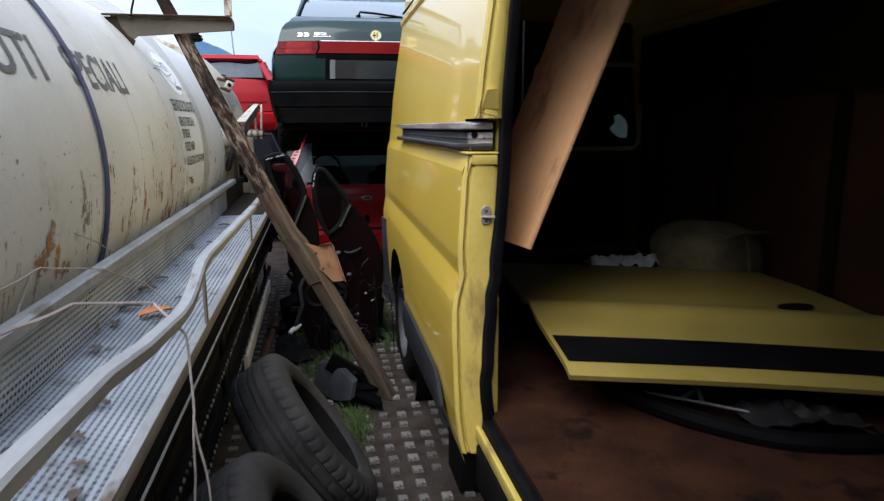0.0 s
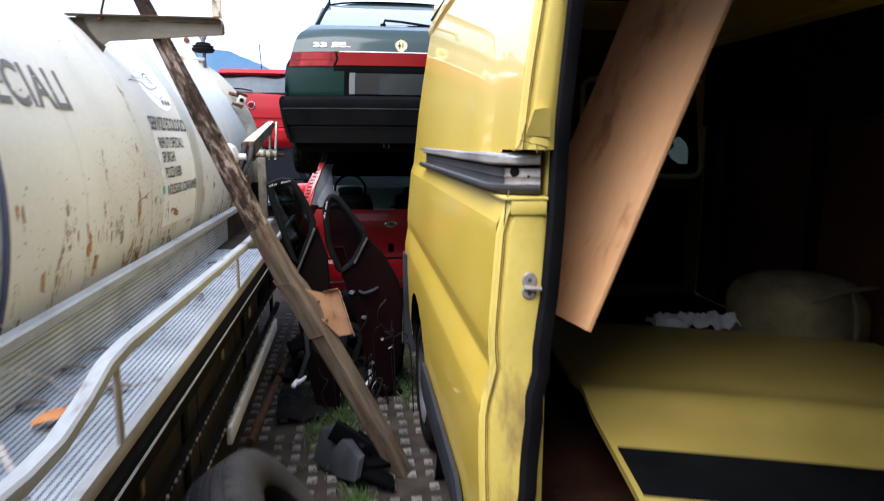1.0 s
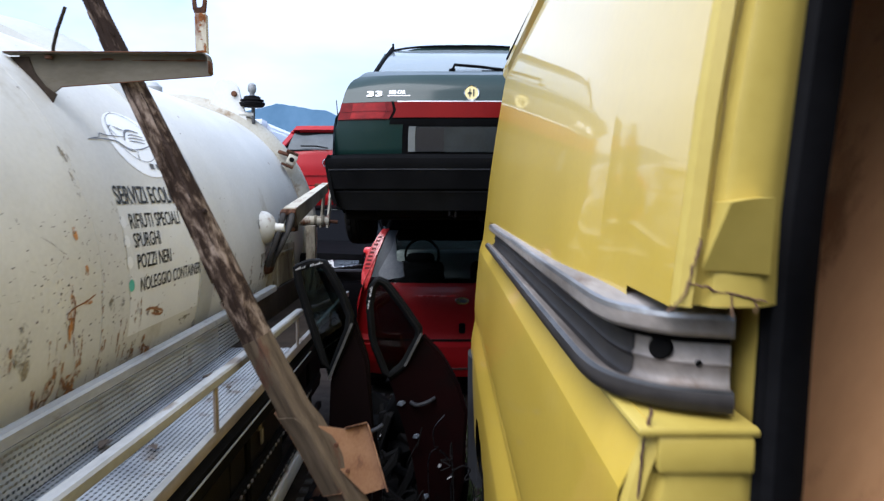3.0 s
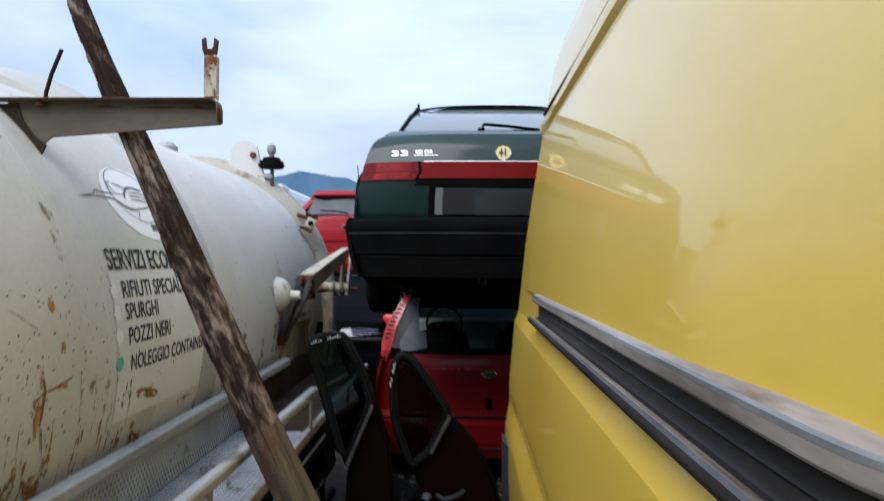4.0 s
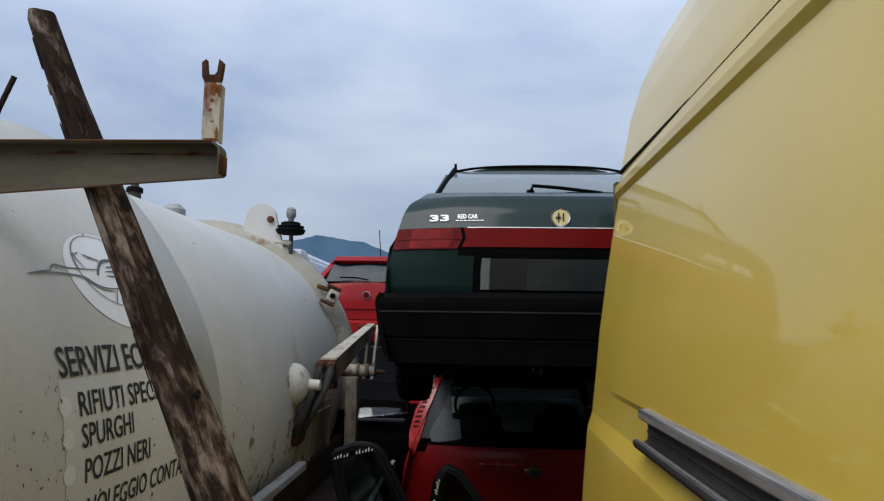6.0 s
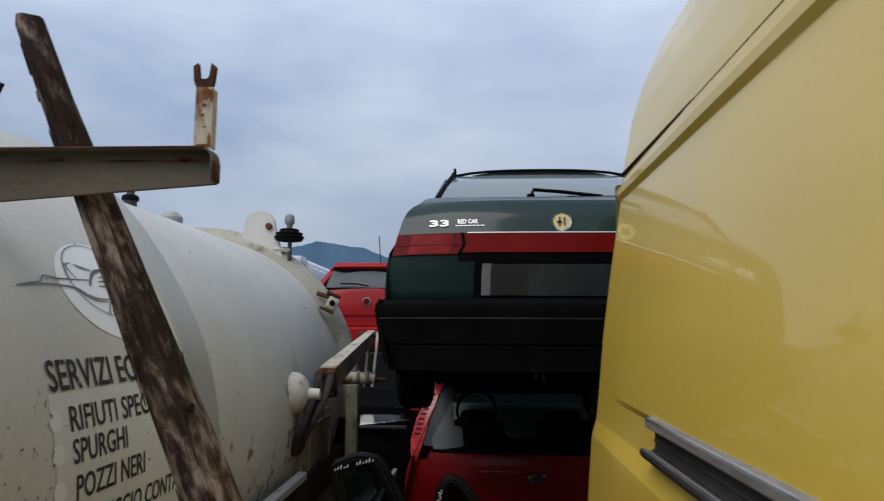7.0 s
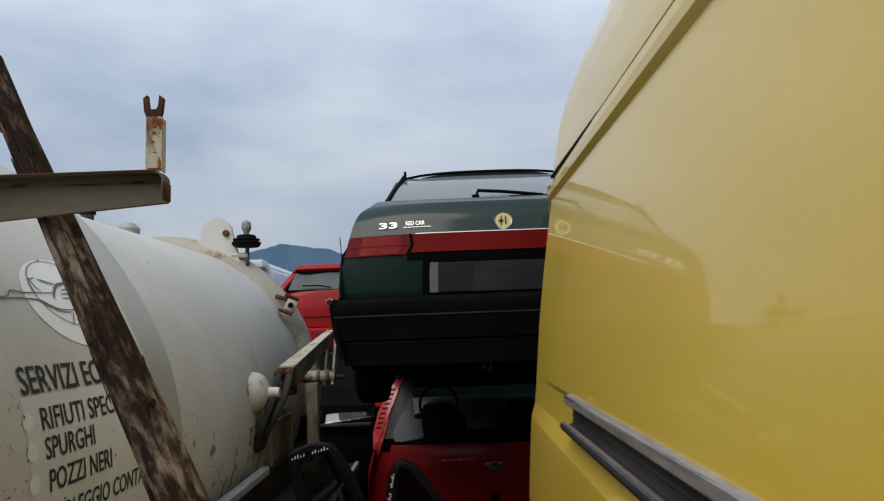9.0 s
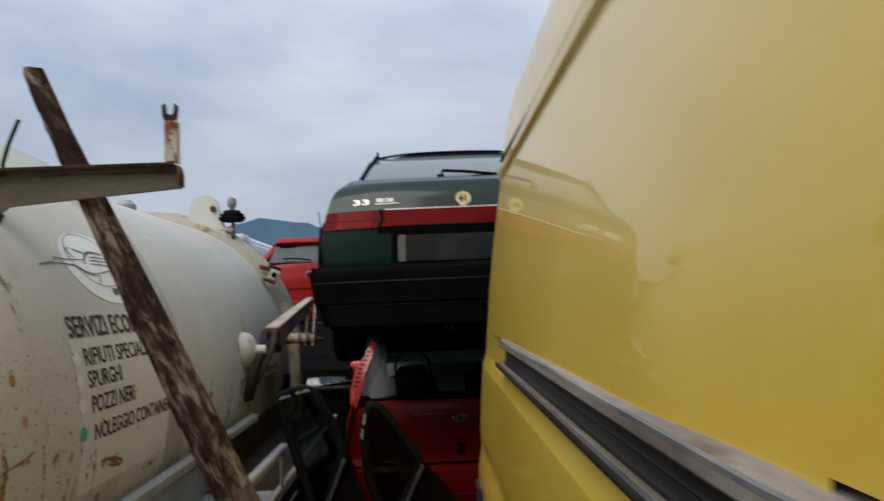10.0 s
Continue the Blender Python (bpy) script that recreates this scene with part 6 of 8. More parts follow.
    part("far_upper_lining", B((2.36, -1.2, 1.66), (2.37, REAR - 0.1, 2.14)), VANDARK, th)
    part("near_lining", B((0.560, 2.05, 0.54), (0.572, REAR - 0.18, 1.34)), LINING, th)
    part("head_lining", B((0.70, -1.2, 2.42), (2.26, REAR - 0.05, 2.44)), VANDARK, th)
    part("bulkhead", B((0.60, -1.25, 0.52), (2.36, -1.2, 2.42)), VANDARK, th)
    for y in (2.4, 3.3, 4.1):
        part("inner_rib", B((2.385, y, 0.55), (2.425, y + 0.07, 1.66), 0.01), VANDARK, th)
    for z in (1.06, 0.95):
        part("post_latch", T([(2.405, 4.36, z), (2.39, 4.36, z + 0.012), (2.40, 4.37, z + 0.035)], 0.010, 8), CHROME, th, "small bright latch")
    part("rear_inner_post", B((2.415, REAR - 0.16, 0.55), (2.45, REAR - 0.05, 1.66), 0.01), VANDARK, th)
    return th


make_van()


def make_van_load():
    # loose plywood sheet hanging inside the opening
    bm = bmesh.new()
    bl, br, tr, tl = Vector((0.585, 2.25, 1.10)), Vector((0.675, 1.772, 1.10)), Vector((1.111, 1.858, 2.10)), Vector((1.021, 2.336, 2.10))
    grid(bm, 8, 16, lambda u, v: bl.lerp(br, u).lerp(tl.lerp(tr, u), v) + Vector((0.008 * math.sin(3 * v) * (1 - u), 0, 0)))
    th = thing("plywood_sheet", "torn orange-brown plywood sheet leaning inside the van's door opening", "plywood", tuple(bl))
    on_ply = lambda u, v: bl.lerp(br, u).lerp(tl.lerp(tr, u), v) + Vector((-0.0052 + 0.008 * math.sin(3 * v) * (1 - u), 0, 0.0022))
    part("board", thicken(bm, 0.010), PLY, th)
    for pts, r in (([(0.655, 0.495), (0.735, 0.47), (0.775, 0.43), (0.795, 0.40), (0.775, 0.37), (0.745, 0.345)], 0.0026), ([(0.62, 0.30), (0.58, 0.285), (0.52, 0.27)], 0.0018), ([(0.705, 0.645), (0.74, 0.57), (0.745, 0.535)], 0.0014), ([(0.905, 0.104), (0.93, 0.092)], 0.0028)):
        q = smooth([on_ply(*p) for p in pts], 5)
        part("scuff", T(q, r, 5, [0.3 + 1.1 * abs(noise.noise((i * 0.7, r * 900, 0))) for i in range(len(q))]), SEALER, th, "dark scuff")
    for u, v in ((0.845, 0.605), (0.925, 0.555), (0.785, 0.105)):
        part("knot", disc(bmesh.new(), 0.006, -0.002, 0.0012, 10, Matrix.Translation(on_ply(u, v)) @ Matrix.Rotation(radians(-66), 4, "Y")), FLOORPLY, th)
    # yellow bonnet with a black band, lying on the load
    th = thing("spare_bonnet", "yellow van bonnet with a black band lying in the load space", "bonnet", (1.3, 1.9, 0.54))
    p0, p1, p2, p3 = Vector((0.735, 1.49, 0.742)), Vector((2.05, 1.12, 0.70)), Vector((2.08, 2.50, 0.80)), Vector((0.86, 3.0, 0.80))

    def sheet(u, v):
        p = (p0.lerp(p1, u)).lerp(p3.lerp(p2, u), v)
        k = 0.025 * math.exp(-((v - 0.42) / 0.05) ** 2)
        drop = 0.05 * max(0.0, 1 - v / 0.10) ** 2
        return p + Vector((0, 0, 0.008 * math.sin(math.pi * u) + 0.035 * math.sin(math.pi * v) + k - drop))

    bm = bmesh.new()
    grid(bm, 24, 40, lambda u, v: sheet(u, 0.042 + 0.958 * v))
    part("bonnet_skin", thicken(bm, 0.02), DUSTYSHADEDYELLOW, th, "dusty yellow bonnet panel, darkened for the shade inside")
    bm = bmesh.new()
    grid(bm, 24, 8, lambda u, v: sheet(0.01 + 0.985 * u, 0.085 + 0.13 * v) + Vector((0, 0, 0.006)))
    part("black_band", thicken(bm, 0.004), BLACKPLASTIC, th, "matt black band")
    bm = bmesh.new()
    disc(bm, 0.075, 0, 0.006, 24, Matrix.Translation(sheet(0.80, 0.50) + Vector((0, 0, 0.006))) @ Matrix.Diagonal((1.0, 0.55, 1, 1)))
    part("bonnet_hole", bm, CHASSIS, th, "dark oval opening")
    for x, y in ((1.0, 2.3), (1.9, 2.1), (1.35, 1.7)):
        part("prop_block", B((x - 0.06, y - 0.06, 0.54), (x + 0.06, y + 0.06, 0.715), 0.008), VANDARK, th)
    # black bumper trim beneath it
    th2 = thing("bumper_trim", "black plastic bumper trim with a bright clip on the van floor", "bumper", (1.3, 1.3, 0.54))
    pts = smooth([(0.96, 1.78, 0.60), (1.045, 1.64, 0.585), (1.168, 1.47, 0.575), (1.357, 1.31, 0.568), (1.648, 1.24, 0.568), (2.0, 1.28, 0.575), (2.25, 1.38, 0.58)], 4)
    part("trim", sweep(bmesh.new(), pts, [(-0.016, -0.024), (0.018, -0.026), (0.026, 0.0), (0.016, 0.022), (-0.012, 0.025)]), BLACKPLASTIC, th2)
    part("clip", T(smooth([(1.16, 1.60, 0.60), (1.19, 1.575, 0.632), (1.215, 1.585, 0.632), (1.21, 1.55, 0.598)], 3), 0.007, 8), DARKSTEEL, th2, "steel clip")
    part("brace", T([(1.06, 1.66, 0.605), (1.20, 1.56, 0.60), (1.32, 1.46, 0.598)], 0.006, 6), DARKSTEEL, th2)
    bm = bmesh.new()
    grid(bm, 12, 7, lambda u, v: (1.30 + 0.34 * u, 1.37 + 0.16 * v - 0.10 * u, 0.575 + 0.06 * abs(noise.noise((u * 5, v * 4, 5))) + 0.03 * math.sin(3 * u)))
    part("film", thicken(bm, 0.003), BLACKSHEET, th2, "crumpled grey film")
    # sack
    bm = bmesh.new()
    bmesh.ops.create_icosphere(bm, subdivisions=4, radius=1.0)
    turn = pose(2.06, 2.93, 0.775, 0, -6, 24)
    for v in bm.verts:
        k = 1 + 0.07 * noise.noise(v.co * 1.7) + 0.035 * noise.noise(v.co * 5) + 0.012 * noise.noise(v.co * 14)
        c = [math.copysign(abs(q) ** 0.62, q) * k for q in v.co]
        p = turn @ Vector((0.285 * c[0] * (1 - 0.10 * max(0.0, c[2])), 0.235 * c[1], 0.225 * c[2] - 0.05 * c[0] * max(0.0, c[2])))
        v.co = Vector((p.x, p.y, max(0.541, p.z)))
    th3 = thing("sack", "dusty khaki folded bundle standing against the van wall", "bundle", (2.06, 2.93, 0.54))
    part("sack_body", bm, FOAM, th3, "khaki canvas body")
    for pts in ([(-0.28, -0.225, 0.19), (-0.10, -0.245, 0.20), (0.10, -0.245, 0.17), (0.27, -0.215, 0.13)], [(-0.02, -0.245, 0.19), (0.02, -0.252, 0.05), (0.0, -0.245, -0.14)], [(-0.2, -0.235, 0.03), (-0.06, -0.252, -0.02), (0.01, -0.25, -0.10)]):
        q = smooth([turn @ Vector(p) for p in pts], 4)
        part("sack_fold", T(q, 0.009, 6, [0.3 + math.sin(math.pi * i / (len(q) - 1)) for i in range(len(q))]), FOAM, th3, "folded seam")
    bm = bmesh.new()
    grid(bm, 26, 8, lambda u, v: (1.36 + 0.36 * u, 2.80 + 0.14 * v, 0.795 + 0.05 * noise.noise((u * 9, v * 4, 2)) + 0.03 * math.sin(math.pi * v)))
    solo("rag", thicken(bm, 0.004), CLOTH, "crumpled white rag on the bonnet", "rag")


make_van_load()


# ---- cars ----
def car_tail(th, name, material, z0, z1, f0, f1, yz, hw, bow, off=0.0, thick=0.02, nu=22, nv=8, label="", parent=None, slant=None):
    """A patch of a car's rear end: heights z0 to z1, from share f0 to f1 of the half width, with the tail's own curve."""
    bm = bmesh.new()

    def at(u, v):
        z = z0 + (z1 - z0) * v
        f = f0 + (f1 - f0) * u
        if slant:
            at_f, zm, rate = slant
            f += math.copysign(rate * (z - zm) * max(0.0, 1 - abs(abs(f) - at_f) / (1 - at_f)), f)
        return (f * lerp_table(hw, z), lerp_table(yz, z) - off + bow * abs(f) ** 3.5, z)

    grid(bm, nu, nv, at)
    bmesh.ops.recalc_face_normals(bm, faces=bm.faces)
    if sum((f.normal.y for f in bm.faces)) > 0:
        bmesh.ops.reverse_faces(bm, faces=bm.faces)
    bmesh.ops.solidify(bm, geom=bm.faces[:], thickness=thick)
    return part(name, bm, material, parent or th, label)


def car_shell(th, paint, L, width, belt, roof, p_top, arches, tail_y, sill=0.22, glass=None, pillar=None, screen=None, lean=0.0):
    """Sides, bonnet, roof, pillars, panes, floor and wheels of a hatchback: x across, y from tail to nose, z up."""
    glass = glass or GLASS
    prof = [(0.0, 0.92), (0.12, 0.975), (0.4, 1.0), (0.7, 0.985)]

    def sx(y, v):
        top = lerp_table(p_top, y)
        return lerp_table(width, y) * lerp_table(prof + [(1.0, top)], v)

    for s in (-1, 1):
        bm = bmesh.new()
        ny, nz = 70, 14
        vs = []
        for i in range(ny + 1):
            row = [tail_y + (L - tail_y) * i / ny + lean * (j / nz) ** 6 * (1 - i / ny) ** 9 for j in range(nz + 1)]
            vs.append([bm.verts.new((s * sx(y, j / nz), y, sill + (lerp_table(belt, y) - sill) * j / nz)) for j, y in enumerate(row)])
        for i in range(ny):
            for j in range(nz):
                bm.faces.new((vs[i][j], vs[i + 1][j], vs[i + 1][j + 1], vs[i][j + 1]))
        for cy, cz, r in arches:
            gone = [f for f in bm.faces if math.hypot(f.calc_center_median().y - cy, f.calc_center_median().z - cz) < r]
            bmesh.ops.delete(bm, geom=gone, context="FACES")
            for v in bm.verts:
                d = math.hypot(v.co.y - cy, v.co.z - cz)
                if d < r * 1.12 and v.is_boundary and v.co.z > sill + 0.01:
                    v.co.y, v.co.z = cy + (v.co.y - cy) * r / d, cz + (v.co.z - cz) * r / d
        part("side_panel", bm, paint, th)
        # side panes and pillars between belt and roof edge
        ra, rb = roof[0], roof[-1]
        y_a, y_b = roof_base(belt, roof)
        base = lambda k: Vector((s * sx(y_a + (y_b - y_a) * k, 1.0), y_a + (y_b - y_a) * k, lerp_table(belt, y_a + (y_b - y_a) * k)))
        def top(k):
            y = ra[0] + (rb[0] - ra[0]) * k
            return Vector((s * lerp_table([(r[0], r[2]) for r in roof], y), y, lerp_table([(r[0], r[1]) for r in roof], y) - 0.03))
        bm = bmesh.new()
        grid(bm, 12, 4, lambda u, v: base(u).lerp(top(u), v))
        pane = part("side_window", thicken(bm, 0.005), glass, th)
        pane.visible_shadow = False
        for k, w in ((0.0, 0.05), (0.06, 0.045), (0.5, 0.045), (1.0, 0.04))[2 if pillar else 0:]:
            pts = [base(k).lerp(top(k), t / 4) for t in range(5)]
            part("pillar", sweep(bmesh.new(), pts, [(-w, -0.014), (w, -0.014), (w, 0.014), (-w, 0.014)]), pillar or paint, th)
    # bonnet and nose
    hood_y = roof_base(belt, roof)[1]
    bm = bmesh.new()
    grid(bm, 16, 14, lambda u, v: ((2 * u - 1) * sx(hood_y + (L - hood_y) * v, 1.0), hood_y + (L - hood_y) * v - 0.10 * abs(2 * u - 1) ** 3 * v, lerp_table(belt, hood_y + (L - hood_y) * v) + 0.03 * (1 - (2 * u - 1) ** 2)))
    part("front_bonnet", bm, paint, th)
    zb = lerp_table(belt, L)
    bm = bmesh.new()
    grid(bm, 16, 8, lambda u, v: ((2 * u - 1) * sx(L, v), L - 0.10 * abs(2 * u - 1) ** 3 + 0.05 * math.sin(math.pi * v), sill + (zb + 0.03 * (1 - (2 * u - 1) ** 2) * (v > 0.99) - sill) * v))
    part("nose_panel", bm, BLACKPLASTIC, th)
    # roof
    bm = bmesh.new()
    def rf(u, v):
        y = roof[0][0] + (roof[-1][0] - roof[0][0]) * v
        z, h = lerp_table([(r[0], r[1]) for r in roof], y), lerp_table([(r[0], r[2]) for r in roof], y)
        f = 2 * u - 1
        return (f * h, y + 0.03 * f * f * (1 if v > 0.5 else -1) * -1, z + 0.035 * (1 - f * f) - 0.035 * abs(f) ** 8)
    grid(bm, 18, 18, rf)
    part("roof", thicken(bm, 0.02), paint, th)
    # windscreen
    y_b = roof_base(belt, roof)[1]
    bm = bmesh.new()
    grid(bm, 10, 6, lambda u, v: Vector(((2 * u - 1) * sx(y_b, 1.0), y_b - 0.05 * (2 * u - 1) ** 2, lerp_table(belt, y_b) + 0.02)).lerp(Vector(((2 * u - 1) * roof[-1][2], roof[-1][0], roof[-1][1])), v))
    ws = part("windscreen", thicken(bm, 0.005), screen or glass, th)
    ws.visible_shadow = False
    part("floor_pan", B((-lerp_table(width, 1.0) * 0.9, tail_y + 0.1, sill - 0.04), (lerp_table(width, 1.0) * 0.9, L - 0.15, sill + 0.02), 0.01), CHASSIS, th)
    for cy, cz, r in arches:
        for s in (-1, 1):
            m = pose(s * (lerp_table(width, cy) - 0.11), cy, 0.29, 0, 90, 0)
            rim = bmesh.new()
            lathe(rim, [(0.02, -0.06), (0.10, -0.06), (0.165, -0.03), (0.175, -0.085), (0.18, 0.085), (0.165, 0.03), (0.10, 0.06), (0.02, 0.06)], 24, m)
            wh = part("wheel", rim, DARKSTEEL, th)
            part("tyre", tyre_mesh(bmesh.new(), 0.29, 0.175, 0.175, m, 26), RUBBER, wh)


def roof_base(belt, roof):
    """Where the greenhouse meets the belt line, at the back and in front."""
    return roof[0][0] - 0.42, roof[-1][0] + 0.75


def rear_glass(th, lo, hi, material=None, bow=0.04):
    """lo, hi: (half width, y, z) of the lower and the upper edge."""
    bm = bmesh.new()
    grid(bm, 14, 8, lambda u, v: ((2 * u - 1) * (lo[0] + (hi[0] - lo[0]) * v), lo[1] + (hi[1] - lo[1]) * v + bow * (2 * u - 1) ** 2, lo[2] + (hi[2] - lo[2]) * v + 0.02 * math.sin(math.pi * v)))
    g = part("rear_window", thicken(bm, 0.005), material or GLASS, th, "dusty rear window")
    g.visible_shadow = False
    return g


def edge_strip(th, pts, r, material, name="window_trim"):
    return part(name, T(pts, r, 6), material, th)


def make_green_car():
    th = thing("green_hatchback", "dark green hatchback with a black bumper stacked on another car", "car", m=pose(0.455, 4.89, 1.30))
    yz = [(0.25, 0.10), (0.54, 0.06), (0.56, 0.05), (0.70, 0.025), (0.74, 0.02), (0.84, 0.03), (0.93, 0.06), (0.99, 0.105), (1.0, 0.12)]
    hw = [(0.25, 0.76), (0.54, 0.775), (0.66, 0.770), (0.74, 0.752), (0.84, 0.727), (0.90, 0.712), (0.955, 0.690), (0.985, 0.664), (1.0, 0.640)]
    belt = [(0.0, 0.955), (0.22, 0.985), (0.45, 1.05), (1.2, 0.98), (2.7, 0.93), (3.2, 0.88), (4.0, 0.72)]
    roof = [(0.95, 1.305, 0.50), (1.2, 1.33, 0.53), (1.8, 1.345, 0.545), (2.3, 1.33, 0.54), (2.5, 1.30, 0.53)]
    car_shell(th, GREEN, 4.0, [(0.0, 0.775), (0.3, 0.80), (1.0, 0.805), (3.2, 0.80), (4.0, 0.72)], belt, roof, [(0.0, 0.83), (0.20, 0.79), (0.45, 0.70), (1.0, 0.70), (2.5, 0.80), (4.0, 0.93)], [(0.78, 0.30, 0.34), (3.2, 0.30, 0.34)], 0.10, glass=GLASS, lean=0.12)
    car_tail(th, "lower_tail_panel", GREEN, 0.54, 0.742, -1, 1, yz, hw, 0.09, 0, 0.02, label="dark green lower tail panel")
    car_tail(th, "upper_tail_panel", GREEN, 0.84, 1.0, -1, 1, yz, hw, 0.09, 0.004, 0.02, label="dark green tailgate with a blunt lip")
    bm = bmesh.new()
    grid(bm, 18, 5, lambda u, v: ((2 * u - 1) * (0.645 - 0.065 * v), 0.112 + 0.09 * abs(2 * u - 1) ** 3.5 * (1 - v) + 0.30 * v, 0.994 + 0.075 * v + 0.012 * math.sin(math.pi * v)))
    part("tailgate_shelf", thicken(bm, 0.02), GREEN, th)
    for s in (-1, 1):
        lamp = car_tail(th, "tail_lamp", LAMPRED, 0.745, 0.838, s * 1.0, s * 0.585, yz, hw, 0.09, 0.010, 0.03, 10, 6, "red tail lamp", slant=(0.575, 0.79, 0.50))
        car_tail(th, "lamp_lens", LAMPLENS, 0.750, 0.834, s * 0.90, s * 0.64, yz, hw, 0.09, 0.0112, 0.004, 4, 4, parent=lamp, slant=(0.575, 0.79, 0.50))
        car_tail(th, "lamp_divider", LAMPRED, 0.786, 0.792, s * 0.98, s * 0.60, yz, hw, 0.09, 0.0125, 0.004, 8, 1, parent=lamp)
        car_tail(th, "lamp_gap", BLACKPLASTIC, 0.742, 0.842, s * 0.587, s * 0.563, yz, hw, 0.09, 0.004, 0.02, 2, 4, slant=(0.575, 0.79, 0.50))
    car_tail(th, "reflector_panel", REFLECTRED, 0.752, 0.838, -0.563, 0.563, yz, hw, 0.09, 0.008, 0.02, 40, label="red reflector panel between the lamps", slant=(0.575, 0.79, 0.50))
    car_tail(th, "panel_trim", SILVERLETTER, 0.8385, 0.8425, -0.565, 0.565, yz, hw, 0.09, 0.010, 0.006, 18, 1)
    car_tail(th, "recess_shadow_strip", BLACKPLASTIC, 0.715, 0.752, -0.60, 0.60, yz, hw, 0.09, 0.003, 0.012, 18, 2)
    rec = car_tail(th, "plate_recess", BLACKPLASTIC, 0.555, 0.715, -0.50, 0.50, yz, hw, 0.09, 0.004, 0.012, 18, 4, "black plate recess")
    car_tail(th, "plate_panel", PLATEGREY, 0.565, 0.700, -0.455, 0.455, yz, hw, 0.09, 0.008, 0.01, 12, 3, "dull grey plate panel", parent=rec)
    car_tail(th, "plate_bar", PLATEWHITE, 0.566, 0.702, -0.455, -0.405, yz, hw, 0.09, 0.011, 0.01, 2, 3, parent=rec)
    car_tail(th, "plate_bar", PLATEDARK, 0.568, 0.695, -0.395, -0.20, yz, hw, 0.09, 0.011, 0.01, 4, 3, parent=rec)
    # bumper
    bz = [(0.24, 0.03), (0.29, 0.0), (0.345, -0.035), (0.355, -0.055), (0.50, -0.075), (0.535, -0.070), (0.552, -0.03), (0.556, 0.05)]
    bw = [(0.26, 0.765), (0.345, 0.79), (0.50, 0.815), (0.535, 0.812), (0.556, 0.79)]
    bump = car_tail(th, "rear_bumper", BLACKPLASTIC, 0.345, 0.556, -1, 1, bz, bw, 0.11, 0, 0.03, 30, 14, "black plastic bumper with a ledge")
    car_tail(th, "bumper_groove", GREYPLASTIC, 0.462, 0.468, -0.99, 0.99, bz, bw, 0.11, 0.003, 0.006, 24, 1, parent=bump)
    car_tail(th, "bumper_skirt", SKIRTGREY, 0.240, 0.340, -1, 1, bz, bw, 0.11, 0, 0.02, 24, 6, "dull grey lower skirt", parent=bump)
    car_tail(th, "skirt_line", GREYPLASTIC, 0.341, 0.346, -0.99, 0.99, bz, bw, 0.11, 0.004, 0.006, 24, 1, parent=bump)
    for s in (-1, 1):
        bm = bmesh.new()
        grid(bm, 10, 6, lambda u, v: (s * lerp_table(bw, 0.27 + 0.28 * v), 0.03 + 0.50 * u, 0.27 + 0.28 * v))
        part("bumper_side", thicken(bm, 0.02), BLACKPLASTIC, bump)
    rear_glass(th, (0.565, 0.44, 1.068), (0.488, 0.955, 1.315), DUSTGLASS)
    for s in (-1, 1):
        edge_strip(th, [(s * 0.578, 0.46, 1.06), (s * 0.545, 0.65, 1.165), (s * 0.498, 0.955, 1.32)], 0.014, BLACKPLASTIC)
    edge_strip(th, [(x, 0.945 + 0.05 * (x / 0.5) ** 2, 1.338 - 0.022 * (x / 0.5) ** 4) for x in [-0.5 + 0.1 * i for i in range(11)]], 0.008, BLACKPLASTIC)
    part("aerial_stub", T([(-0.492, 0.96, 1.32), (-0.494, 0.95, 1.352)], 0.008, 6), BLACKPLASTIC, th)
    # wiper
    wp = part("wiper", T([(-0.10, 0.435, 1.075), (-0.085, 0.45, 1.118), (0.05, 0.47, 1.112), (0.26, 0.46, 1.085)], 0.010, 6), BLACKPLASTIC, th, "black rear wiper")
    part("wiper_blade", B((0.08, 0.44, 1.066), (0.48, 0.455, 1.085), 0.003), BLACKPLASTIC, wp)
    part("wiper_pivot", disc(bmesh.new(), 0.02, 0, 0.03, 12, pose(-0.10, 0.43, 1.06)), BLACKPLASTIC, wp)

    # the surface of the tailgate
    def on_tail(x0, z0, lift):
        def place(u, v):
            z = z0 + v
            f = (x0 + u) / lerp_table(hw, z)
            return (x0 + u, lerp_table(yz, z) - 0.004 - lift + 0.09 * abs(f) ** 3.5, z)
        return place

    part("model_number", lettering("33", 0.030, 0.088, on_tail(-0.582, 0.873, 0.006), 0.0, 0.03), SILVERLETTER, th, "silver numerals")
    part("writing", lettering("RED CAR", 0.020, 0.090, on_tail(-0.455, 0.884, 0.004), 0.0, 0.03), SILVERLETTER, th, "small silver capital letters")
    for i in range(7):
        bm = bmesh.new()
        pl = on_tail(-0.465 + 0.0185 * i, 0.871, 0.004)
        vs = [bm.verts.new(pl(u, v)) for u, v in ((0, 0.002), (0.015, 0.0), (0.016, 0.004), (0.001, 0.006))]
        bm.faces.new(vs)
        part("script_bar", bm, SILVERLETTER, th)
    bx, by, bzz = 0.0, lerp_table(yz, 0.885) - 0.006, 0.887
    bd = part("badge", disc(bmesh.new(), 0.041, 0, 0.006, 28, pose(bx, by, bzz, 80, 0, 0), 0.002), GOLD, th, "round brass-coloured badge")
    rg = bmesh.new()
    lathe(rg, [(0.041, 0.0), (0.044, 0.004), (0.041, 0.009), (0.037, 0.006)], 28, pose(bx, by, bzz, 80, 0, 0))
    part("badge_ring", rg, CHROME, bd)
